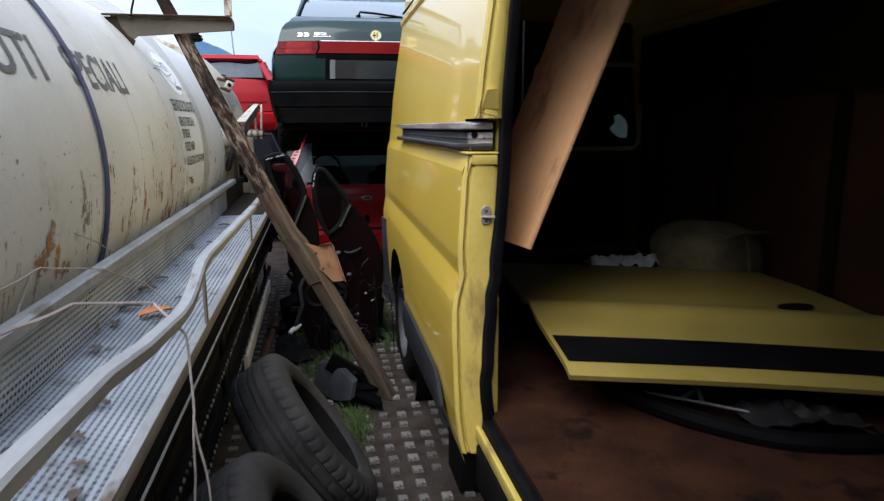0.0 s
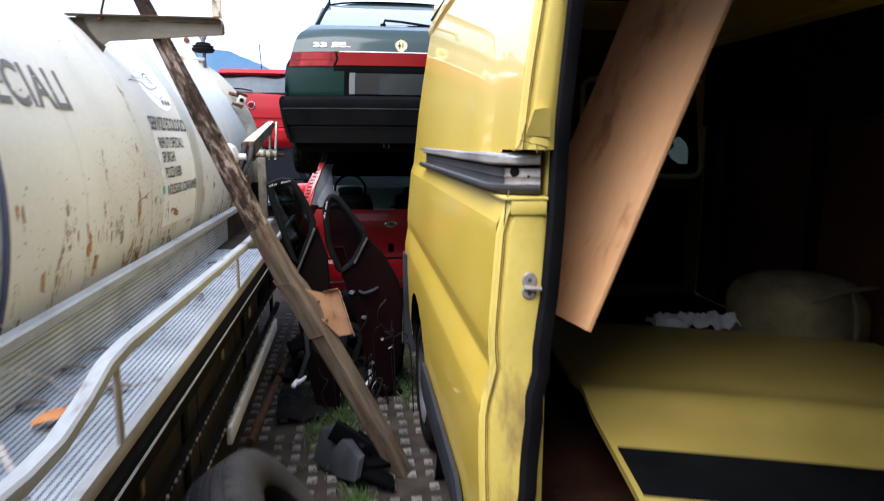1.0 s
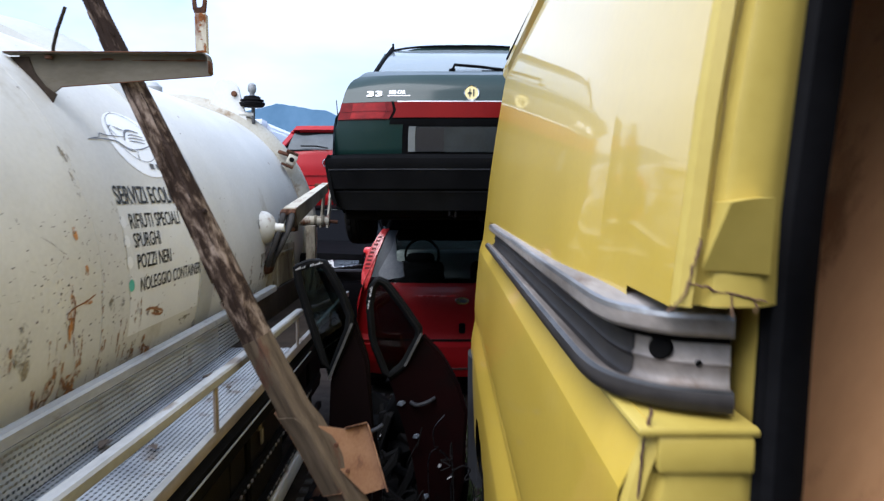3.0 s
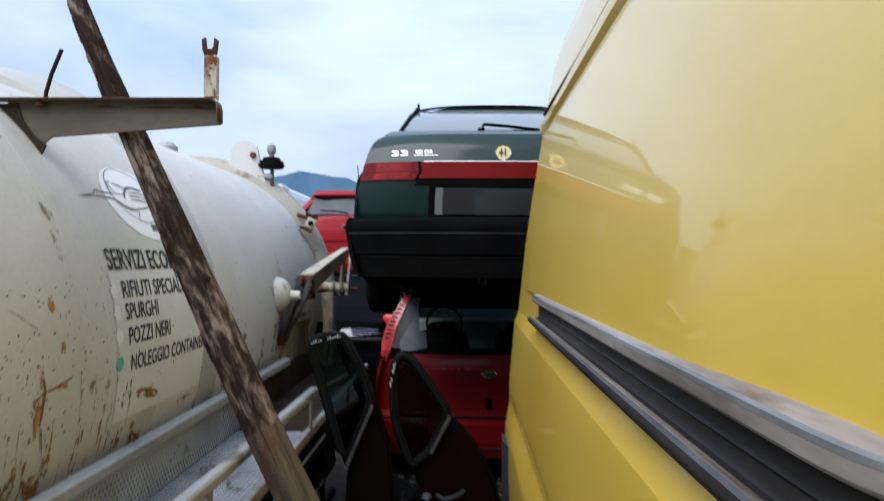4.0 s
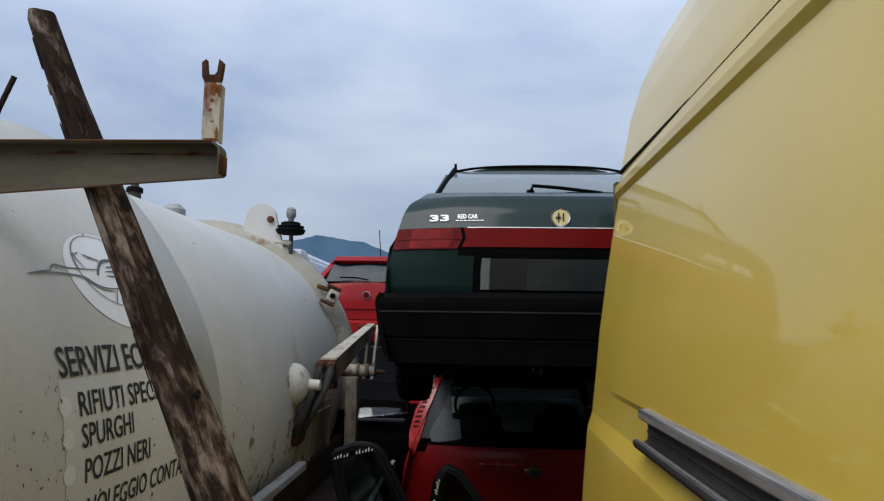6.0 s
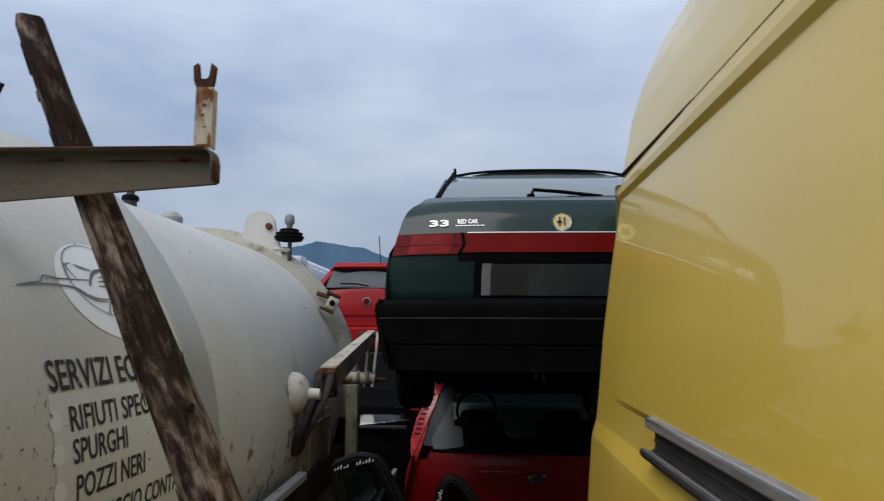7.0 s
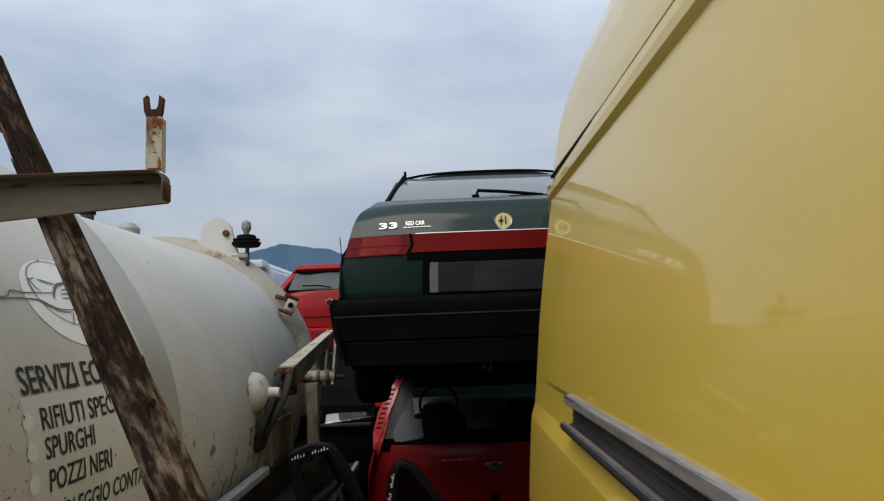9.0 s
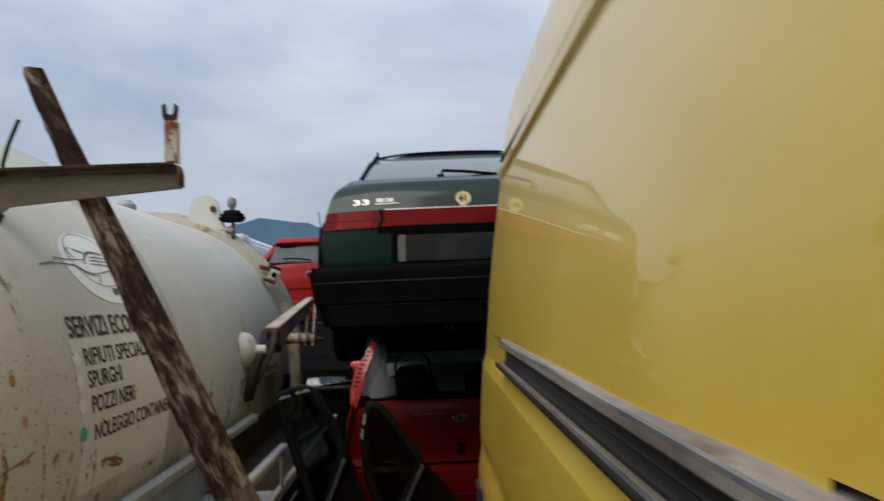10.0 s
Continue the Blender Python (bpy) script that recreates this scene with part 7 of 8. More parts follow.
    part("badge_bar", B((-0.022, by - 0.012, bzz - 0.004), (0.0, by - 0.005, bzz + 0.004)), DARKSTEEL, bd)
    part("badge_bar", B((-0.013, by - 0.012, bzz - 0.022), (-0.007, by - 0.005, bzz + 0.022)), DARKSTEEL, bd)
    part("badge_bar", B((0.008, by - 0.012, bzz - 0.018), (0.014, by - 0.005, bzz + 0.02)), DARKSTEEL, bd)
    part("parcel_shelf", B((-0.56, 0.35, 0.985), (0.56, 0.90, 1.0)), SEATCLOTH, th)
    # Black boxes added to fill the dark under the car.
    part("underbody_fill", B((-0.55, 0.12, 0.20), (0.55, 1.25, 0.45), 0.05), CHASSIS, th)
    part("underbody_fill_front", B((-0.60, 1.25, 0.19), (0.60, 2.6, 0.30), 0.03), CHASSIS, th)
    part("rear_axle", T([(-0.6, 0.78, 0.29), (0.6, 0.78, 0.29)], 0.035, 8), DARKSTEEL, th)
    part("tow_eye", T([(-0.12, 0.06, 0.25), (-0.12, 0.02, 0.21), (-0.09, 0.02, 0.20), (-0.08, 0.06, 0.25)], 0.008, 6), CHASSIS, th)
    part("silencer", B((0.05, 0.15, 0.16), (0.50, 0.42, 0.30), 0.04), CHASSIS, th)
    return th


make_green_car()


def cabin(th, y0, y1, front=True):
    for x in (-0.36, 0.36):
        for y in ((y0, y1) if front else (y0,)):
            s = part("seat", B((x - 0.23, y, 0.45), (x + 0.23, y + 0.13, 0.98), 0.06), SEATCLOTH, th)
            if y == y0 and front:
                continue
            part("headrest", B((x - 0.14, y + 0.01, 0.95), (x + 0.14, y + 0.10, 1.06), 0.05), SEATCLOTH, s)
    part("dashboard", B((-0.68, y1 + 0.80, 0.70), (0.68, y1 + 1.10, 1.01), 0.06), DASH, th)
    part("sun_visor_band", B((-0.62, y1 + 0.62, 1.14), (0.62, y1 + 0.66, 1.46), 0.01), SEATCLOTH, th)
    bm = bmesh.new()
    pts = [(-0.36 + 0.18 * math.cos(a), y1 + 0.66 - 0.06 * math.sin(a), 0.98 + 0.18 * math.sin(a)) for a in [2 * math.pi * i / 24 for i in range(25)]]
    part("steering_wheel", T(pts, 0.014, 8), BLACKPLASTIC, th)


def make_red_car():
    th = thing("red_hatchback", "red small hatchback standing under the green car", "car", m=pose(0.455, 6.22, 0.0))
    yz = [(0.22, 0.06), (0.34, 0.0), (0.48, 0.0), (0.52, 0.07), (0.80, 0.075), (0.93, 0.10), (1.0, 0.14), (1.30, 0.30), (1.45, 0.42)]
    hw = [(0.22, 0.78), (0.45, 0.83), (0.52, 0.83), (0.80, 0.82), (0.93, 0.78), (1.0, 0.75), (1.30, 0.64), (1.45, 0.58)]
    belt = [(0.0, 0.94), (0.5, 0.96), (2.6, 0.93), (3.0, 0.90), (3.65, 0.72)]
    roof = [(0.42, 1.44, 0.56), (0.8, 1.49, 0.58), (1.6, 1.48, 0.59), (2.0, 1.44, 0.58)]
    # Black pillars paint the shade under the green car.
    car_shell(th, RED, 3.65, [(0.0, 0.82), (0.4, 0.83), (3.0, 0.83), (3.65, 0.72)], belt, roof, [(0.0, 0.93), (3.65, 0.93)], [(0.62, 0.29, 0.33), (3.0, 0.29, 0.33)], 0.08, pillar=BLACKPLASTIC, glass=DOORGLASS, screen=HAZEGLASS)
    car_tail(th, "rear_bumper", RED, 0.22, 0.50, -1, 1, yz, hw, 0.16, 0, 0.02, label="red painted bumper")
    car_tail(th, "bumper_strip", CHROME, 0.285, 0.300, -0.7, 0.7, yz, hw, 0.16, 0.006, 0.008, 16, 1, "bright strip")
    car_tail(th, "tailgate", RED, 0.515, 0.945, -0.86, 0.86, yz, hw, 0.10, 0, 0.02, 24, 12, "red tailgate")
    car_tail(th, "rear_wing", RED, 0.50, 0.90, -1.0, -0.86, yz, hw, 0.10, -0.003, 0.02, 5, 10)
    car_tail(th, "rear_wing", RED, 0.50, 0.90, 0.86, 1.0, yz, hw, 0.10, -0.003, 0.02, 5, 10)
    outer = [(0.88, 0.757), (0.93, 0.787), (1.02, 0.790), (1.15, 0.757), (1.30, 0.672), (1.36, 0.630)]
    inner = [(0.88, 0.750), (0.93, 0.735), (1.02, 0.703), (1.15, 0.672), (1.30, 0.612), (1.36, 0.580)]
    split = [(0.965, 0.600), (0.99, 0.449), (1.10, 0.462), (1.108, 0.510), (1.30, 0.527), (1.36, 0.50)]

    middle = [(0.965, 0.640), (1.02, 0.655), (1.10, 0.612), (1.20, 0.555), (1.30, 0.530), (1.36, 0.503)]

    def tail_patch(side, z0, z1, lo, hi, k0, k1, off, nu, nv):
        bm = bmesh.new()

        def at(u, v):
            z = z0 + (z1 - z0) * v
            a, b = lerp_table(lo, z), lerp_table(hi, z)
            x = a + (b - a) * (k0 + (k1 - k0) * u)
            return (side * x, lerp_table(yz, z) - off + 0.09 * (x / 0.79) ** 3.5, z)

        grid(bm, nu, nv, at)
        bmesh.ops.recalc_face_normals(bm, faces=bm.faces)
        if sum(f.normal.y for f in bm.faces) > 0:
            bmesh.ops.reverse_faces(bm, faces=bm.faces)
        bmesh.ops.solidify(bm, geom=bm.faces[:], thickness=0.012)
        return bm

    for s in (-1, 1):
        lamp = part("tail_lamp", tail_patch(s, 0.885, 1.355, outer, inner, 0, 1, 0.020, 6, 20), LAMPBRIGHT, th, "tall ribbed red tail lamp")
        for i in range(9):
            part("lamp_rib", tail_patch(s, 1.045 + 0.030 * i, 1.058 + 0.030 * i, outer, inner, 0.18, 0.62, 0.024, 3, 2), LAMPRED, lamp)
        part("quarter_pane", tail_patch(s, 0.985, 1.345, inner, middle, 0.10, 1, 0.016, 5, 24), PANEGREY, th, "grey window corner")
        # The sky's reflection in the window corner is a painted pale patch.
        part("corner_reflection", tail_patch(s, 0.968, 1.345, middle, split, 0.0, 1, 0.0155, 5, 40), PALEREFLECT, th, "sky reflection painted on the glass corner")
    # Header is black for the shade under the green car, not red paint.
    car_tail(th, "tailgate_header", BLACKPLASTIC, 1.36, 1.45, -0.95, 0.95, yz, hw, 0.06, 0.03, 0.03, 18, 4)
    rear_glass(th, (0.62, 0.125, 0.95), (0.56, 0.335, 1.37), SMOKEGLASS, 0.03)
    g = part("tailgate_handle", disc(bmesh.new(), 0.055, 0, 0.012, 20, pose(0, 0.062, 0.815, 90, 0, 0) @ Matrix.Diagonal((1.0, 0.55, 1, 1)), 0.004), CHROME, th, "oval chrome badge")
    part("badge_loop", disc(bmesh.new(), 0.03, 0.012, 0.016, 16, pose(0.008, 0.062, 0.815, 90, 0, 0) @ Matrix.Diagonal((1.0, 0.5, 1, 1))), DARKSTEEL, g)
    part("tailgate_trim", B((-0.36, 0.055, 0.845), (-0.05, 0.068, 0.856), 0.003), LAMPBRIGHT, th, "thin glossy red ridge")
    part("tailgate_lock", B((-0.025, 0.055, 0.56), (0.025, 0.072, 0.64), 0.012), BLACKPLASTIC, th, "black lock button")
    part("rear_wiper", T([(0.0, 0.10, 0.965), (0.2, 0.115, 0.985), (0.42, 0.13, 0.99)], 0.009, 6), BLACKPLASTIC, th)
    part("side_mirror", B((-1.06, 2.70, 0.90), (-0.86, 2.80, 1.02), 0.035), LAMPBRIGHT, th)
    cabin(th, 0.75, 1.45)
    return th


make_red_car()


def make_far_red_car():
    th = thing("far_red_hatchback", "bright red hatchback stacked high behind the tanker", "car", m=pose(-1.48, 11.6, 1.225))
    yz = [(0.22, 0.06), (0.34, 0.0), (0.50, 0.0), (0.54, 0.06), (0.85, 0.07), (1.08, 0.12), (1.15, 0.16), (1.40, 0.32), (1.49, 0.42)]
    hw = [(0.22, 0.78), (0.45, 0.84), (0.85, 0.83), (1.0, 0.79), (1.08, 0.74), (1.40, 0.60), (1.49, 0.54)]
    belt = [(0.0, 1.05), (0.5, 1.05), (2.6, 0.98), (3.0, 0.92), (4.0, 0.74)]
    roof = [(0.45, 1.46, 0.54), (0.9, 1.50, 0.56), (1.8, 1.48, 0.57), (2.2, 1.44, 0.56)]
    car_shell(th, RED, 4.0, [(0.0, 0.83), (0.4, 0.84), (3.0, 0.84), (4.0, 0.72)], belt, roof, [(0.0, 0.90), (4.0, 0.93)], [(0.75, 0.29, 0.34), (3.25, 0.29, 0.34)], 0.08)
    car_tail(th, "rear_bumper", RED, 0.22, 0.54, -1, 1, yz, hw, 0.16, 0, 0.02, label="red bumper")
    car_tail(th, "tailgate", RED, 0.545, 1.10, -1.0, 1.0, yz, hw, 0.12, 0, 0.02, 24, 12, "red tailgate")
    for s in (-1, 1):
        car_tail(th, "quarter_window", BLACKWINDOW, 1.06, 1.41, s * 1.0, s * 0.945, yz, hw, 0.12, 0.006, 0.02, 3, 8, "dark quarter window")
        car_tail(th, "tail_lamp", LAMPRED, 0.80, 1.05, s * 1.0, s * 0.86, yz, hw, 0.12, 0.012, 0.03, 4, 8)
    car_tail(th, "tailgate_header", RED, 1.395, 1.50, -1, 1, yz, hw, 0.06, 0.02, 0.03, 18, 4)
    rear_glass(th, (0.625, 0.125, 1.105), (0.53, 0.335, 1.405), DULLWINDOW, 0.03)
    car_tail(th, "window_surround", BLACKPLASTIC, 1.085, 1.425, -0.90, 0.90, yz, hw, 0.05, -0.002, 0.012, 18, 8, "black window surround")
    car_tail(th, "roof_spoiler", RED, 1.425, 1.475, -0.96, 0.96, yz, hw, 0.06, 0.085, 0.05, 18, 3, "red roof spoiler")
    car_tail(th, "spoiler_shade_strip", BLACKPLASTIC, 1.408, 1.424, -0.90, 0.90, yz, hw, 0.06, 0.05, 0.03, 18, 1)
    car_tail(th, "tailgate_crease", RED, 0.70, 0.735, -0.80, 0.80, yz, hw, 0.12, 0.018, 0.02, 18, 2)
    car_tail(th, "bumper_gap", BLACKPLASTIC, 0.538, 0.550, -0.95, 0.95, yz, hw, 0.14, 0.004, 0.01, 18, 1)
    part("rear_wiper", T([(0.02, 0.10, 1.125), (-0.15, 0.10, 1.155), (-0.40, 0.11, 1.16)], 0.012, 6), BLACKPLASTIC, th, "black rear wiper")
    bd = part("badge", disc(bmesh.new(), 0.062, 0, 0.012, 20, pose(0, 0.065, 0.895, 90, 0, 0), 0.004), CHROME, th, "round chrome badge")
    part("badge_field", disc(bmesh.new(), 0.045, 0.012, 0.016, 16, pose(0, 0.065, 0.895, 90, 0, 0)), LAMPRED, bd)
    part("roof_aerial", T([(0.13, 0.55, 1.49), (0.12, 0.40, 1.90)], 0.007, 6), BLACKPLASTIC, th, "thin black roof aerial")
    return th


make_far_red_car()


def make_dark_car():
    th = thing("black_car", "black car facing forward with a clear headlamp under the red car", "car", m=pose(-1.32, 12.75, 0.0, 0, 0, 180))
    belt = [(0.0, 1.0), (0.8, 1.0), (2.6, 1.0), (3.1, 1.0), (4.1, 0.95)]
    roof = [(0.4, 1.38, 0.54), (0.8, 1.43, 0.57), (1.6, 1.44, 0.58), (2.0, 1.41, 0.57)]
    car_shell(th, DARKPAINT, 4.1, [(0.0, 0.80), (0.4, 0.83), (3.3, 0.83), (4.1, 0.76)], belt, roof, [(0.0, 0.90), (4.1, 0.95)], [(0.7, 0.29, 0.34), (3.15, 0.29, 0.34)], 0.08, glass=BLACKWINDOW)
    part("front_bumper", B((-0.80, 4.0, 0.20), (0.80, 4.18, 0.66), 0.07), DARKPAINT, th)
    for s in (-1, 1):
        face = lambda u, v: Vector((s * (0.29 + 0.46 * u), 4.16 - 0.12 * u * u - 0.09 * v, 0.815 + 0.035 * u + (0.125 - 0.035 * u) * v))
        bm = bmesh.new()
        grid(bm, 8, 6, lambda u, v: face(u, v) - Vector((0, 0.07, 0)))
        lamp = part("headlamp", thicken(bm, 0.02), BLACKPLASTIC, th, "clear headlamp in a dark housing")
        for u, v, r in ((0.24, 0.5, 0.034), (0.50, 0.52, 0.042), (0.74, 0.52, 0.034), (0.90, 0.52, 0.020)):
            c = face(u, v) - Vector((0, 0.058, 0))
            bm = bmesh.new()
            lathe(bm, [(r * q, 0.040 * q * q) for q in (0.25, 0.5, 0.75, 1.0)], 20, Matrix.Translation(c) @ pose(0, 0, 0, -90, 0, 0))
            part("lamp_bowl", bm, BOWLMETAL, lamp, "bright reflector bowl")
            part("bulb", disc(bmesh.new(), r * 0.25, 0.0, 0.02, 10, Matrix.Translation(c) @ pose(0, 0, 0, -90, 0, 0), 0.003), WHITEPAINTMARK, lamp)
        bm = bmesh.new()
        grid(bm, 8, 6, face)
        pane = part("lens", thicken(bm, 0.004), LENSGLASS, lamp)
        pane.visible_shadow = False
        part("lamp_brow", T([face(k / 6, 1.05) for k in range(7)], 0.008, 6), BLACKPLASTIC, lamp)
        part("lamp_trim", T([face(k / 6, -0.06) for k in range(7)], 0.007, 6), BOWLMETAL, lamp, "bright lower trim")
    # Lighter grey strip paints the highlight along the bumper edge.
    part("bumper_highlight", B((-0.74, 4.13, 0.775), (0.74, 4.195, 0.800), 0.006), GREYPLASTIC, th, "grey strip painted as the bumper's edge highlight")
    for k in range(4):
        part("grille_bar", B((-0.26, 4.14, 0.83 + 0.026 * k), (0.26, 4.16, 0.842 + 0.026 * k), 0.003), GREYPLASTIC, th)
    part("tail_wall", B((-0.76, 0.02, 0.25), (0.76, 0.10, 0.98), 0.03), DARKPAINT, th)
    return th


make_dark_car()


def make_white_van():
    th = thing("white_van", "white van roof showing behind the tanker", "van", m=pose(-3.55, 13.0, 0.0))
    bm = bmesh.new()
    extrude_poly(bm, [(-0.95, 0, 0.4), (0.95, 0, 0.4), (0.98, 0, 1.2), (0.90, 0, 2.78), (0.80, 0, 2.90), (-0.80, 0, 2.90), (-0.90, 0, 2.78), (-0.98, 0, 1.2)], (0, 4.2, 0))
    bmesh.ops.bevel(bm, geom=[e for e in bm.edges], offset=0.04, segments=2, affect="EDGES")
    part("van_body", bm, WHITEPAINT, th)
    part("roof_spoiler", B((-0.8, -0.30, 2.78), (0.82, 0.05, 2.91), 0.02), WHITEPAINT, th)
    part("rear_pane", B((-0.7, -0.012, 1.5), (0.7, -0.004, 2.6)), DARKGLASS, th)
    for s in (-1, 1):
        for y in (0.8, 3.4):
            m = pose(s * 0.86, y, 0.33, 0, 90, 0)
            wh = part("wheel", disc(bmesh.new(), 0.2, -0.08, 0.08, 20, m, 0.01), DARKSTEEL, th)
            part("tyre", tyre_mesh(bmesh.new(), 0.33, 0.2, 0.2, m, 24), RUBBER, wh)


make_white_van()


# ---- loose parts in the passage ----
def make_door(label, base, frame_pts, channel, panel_pts, yoff, marks, skin, speaker):
    """A loose car door: bent window frame, pane, channel, lower panel with its pressings, and chalk marks; points are (x, z) with y by yoff."""
    th = thing("car_door", label, "car door", base, "loose car doors")
    P = lambda x, z: Vector((x, yoff(x, z), z))
    n = len(frame_pts)
    closed = []
    for i in range(n):
        a, b = frame_pts[i], frame_pts[(i + 1) % n]
        for t in (0.15, 0.5, 0.85):
            closed.append(P(a[0] + (b[0] - a[0]) * t, a[1] + (b[1] - a[1]) * t))
    part("window_frame", sweep(bmesh.new(), closed + closed[:2], [(-0.012, -0.017), (0.010, -0.019), (0.016, -0.010), (0.016, 0.010), (0.010, 0.017), (-0.012, 0.017), (-0.018, 0)]), TRIMFRAME, th, "satin black window frame")
    part("frame_seal", sweep(bmesh.new(), [p + Vector((0, -0.018, 0)) for p in closed + closed[:2]], [(-0.0025, -0.003), (0.0025, -0.003), (0.0025, 0.003), (-0.0025, 0.003)]), RUBBER, th)
    bm = bmesh.new()
    bm.faces.new([bm.verts.new(P(*p)) for p in frame_pts])
    pane = part("pane", thicken(bm, 0.004), DOORGLASS, th, "dark green window pane")
    pane.visible_shadow = False
    a, b = [P(*q) + Vector((0, -0.020, 0)) for q in channel]
    part("window_channel", sweep(bmesh.new(), [a, a.lerp(b, 0.5), b], [(-0.010, -0.005), (0.010, -0.005), (0.010, 0.005), (-0.010, 0.005)]), DARKSTEEL, th, "grey window channel")
    bm = bmesh.new()
    extrude_poly(bm, [P(*p) for p in panel_pts], (0.0, 0.07, 0.01))
    bmesh.ops.bevel(bm, geom=bm.edges[:], offset=0.012, segments=2, affect="EDGES")
    panel = part("door_panel", bm, skin, th, "dull door panel")
    # speaker ring and pull on the panel
    cx, cz = sum(p[0] for p in panel_pts) / len(panel_pts), sum(p[1] for p in panel_pts) / len(panel_pts)
    sx, sz, sr = speaker or (cx - 0.06, cz - 0.05, 0.0)
    if speaker:
        bm = bmesh.new()
        lathe(bm, [(sr, 0.0), (sr, 0.012), (sr - 0.012, 0.014), (sr - 0.03, 0.0)], 22, Matrix.Translation(P(sx, sz)) @ pose(0, 0, 0, 90, 0, 0))
        part("speaker_ring", bm, RUBBER, panel)
    part("door_pull", T(smooth([P(sx - 0.03, sz + 0.19) + Vector((0, -0.005, 0)), P(sx, sz + 0.185) + Vector((0, -0.035, 0)), P(sx + 0.05, sz + 0.20) + Vector((0, -0.035, 0)), P(sx + 0.08, sz + 0.21) + Vector((0, -0.005, 0))], 3), 0.009, 8), GREYPLASTIC, panel, "grey pull handle")
    (x0, z0), (x1, z1) = marks
    for i in range(13):
        if i in (5, 6):
            continue
        t0 = i / 13
        x, z = x0 + (x1 - x0) * t0, z0 + (z1 - z0) * t0
        d = Vector((x1 - x0, 0, z1 - z0)).normalized()
        u = Vector((-d.z, 0, d.x))
        p = P(x, z) + Vector((0, -0.026, 0))
        h = 0.005 + 0.006 * ((i * 7) % 3) / 2
        bm = bmesh.new()
        bm.faces.new([bm.verts.new(q) for q in (p, p + d * 0.003, p + d * 0.007 + u * h, p + d * 0.004 + u * h)])
        part("chalk_mark", bm, WHITEPAINTMARK, th, "white chalk mark")
    return th


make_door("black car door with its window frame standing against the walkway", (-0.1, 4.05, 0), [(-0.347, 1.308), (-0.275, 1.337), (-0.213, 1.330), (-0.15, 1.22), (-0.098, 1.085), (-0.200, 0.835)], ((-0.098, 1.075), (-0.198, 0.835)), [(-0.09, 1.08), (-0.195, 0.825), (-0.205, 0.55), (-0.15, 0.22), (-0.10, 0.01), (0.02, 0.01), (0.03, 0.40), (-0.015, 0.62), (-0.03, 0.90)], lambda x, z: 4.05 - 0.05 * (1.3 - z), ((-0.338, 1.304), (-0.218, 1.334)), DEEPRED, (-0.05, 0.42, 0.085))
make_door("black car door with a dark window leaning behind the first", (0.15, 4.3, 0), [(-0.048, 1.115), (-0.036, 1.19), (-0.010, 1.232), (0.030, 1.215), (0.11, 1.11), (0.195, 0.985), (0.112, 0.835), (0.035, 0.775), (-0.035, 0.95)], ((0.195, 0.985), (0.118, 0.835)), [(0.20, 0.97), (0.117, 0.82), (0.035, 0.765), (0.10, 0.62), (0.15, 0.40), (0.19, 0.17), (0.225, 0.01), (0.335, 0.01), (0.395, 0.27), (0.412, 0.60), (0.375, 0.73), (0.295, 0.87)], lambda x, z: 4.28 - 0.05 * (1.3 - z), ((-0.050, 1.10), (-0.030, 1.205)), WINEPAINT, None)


def make_loose_tyre(m, label):
    th = thing("old_tyre", label, "tyre", group="tyres beside the tanker", m=m)
    part("tyre", tyre_mesh(bmesh.new(), 0.345, 0.205, 0.215, None, 48), TYREDUST, th, "dusty worn tyre")
    bm = bmesh.new()
    lathe(bm, [(0.203, -0.080), (0.208, -0.090), (0.195, -0.075), (0.187, 0.0), (0.195, 0.075), (0.208, 0.090), (0.203, 0.080)], 40)
    rim = part("rim", bm, CHASSIS, th, "dark steel rim")
    bm = bmesh.new()
    lathe(bm, [(0.187, -0.01), (0.13, 0.02), (0.10, 0.02), (0.07, 0.0), (0.03, 0.0)], 32)
    part("wheel_disc", bm, CHASSIS, rim)
    return th


make_loose_tyre(pose(-0.105, 2.06, 0.350, 0, 56, 6), "dusty black tyre on a dark rim leaning against the tanker")
make_loose_tyre(pose(-0.13, 1.25, 0.345, 0, 57, 3), "dusty black tyre standing beside the first")


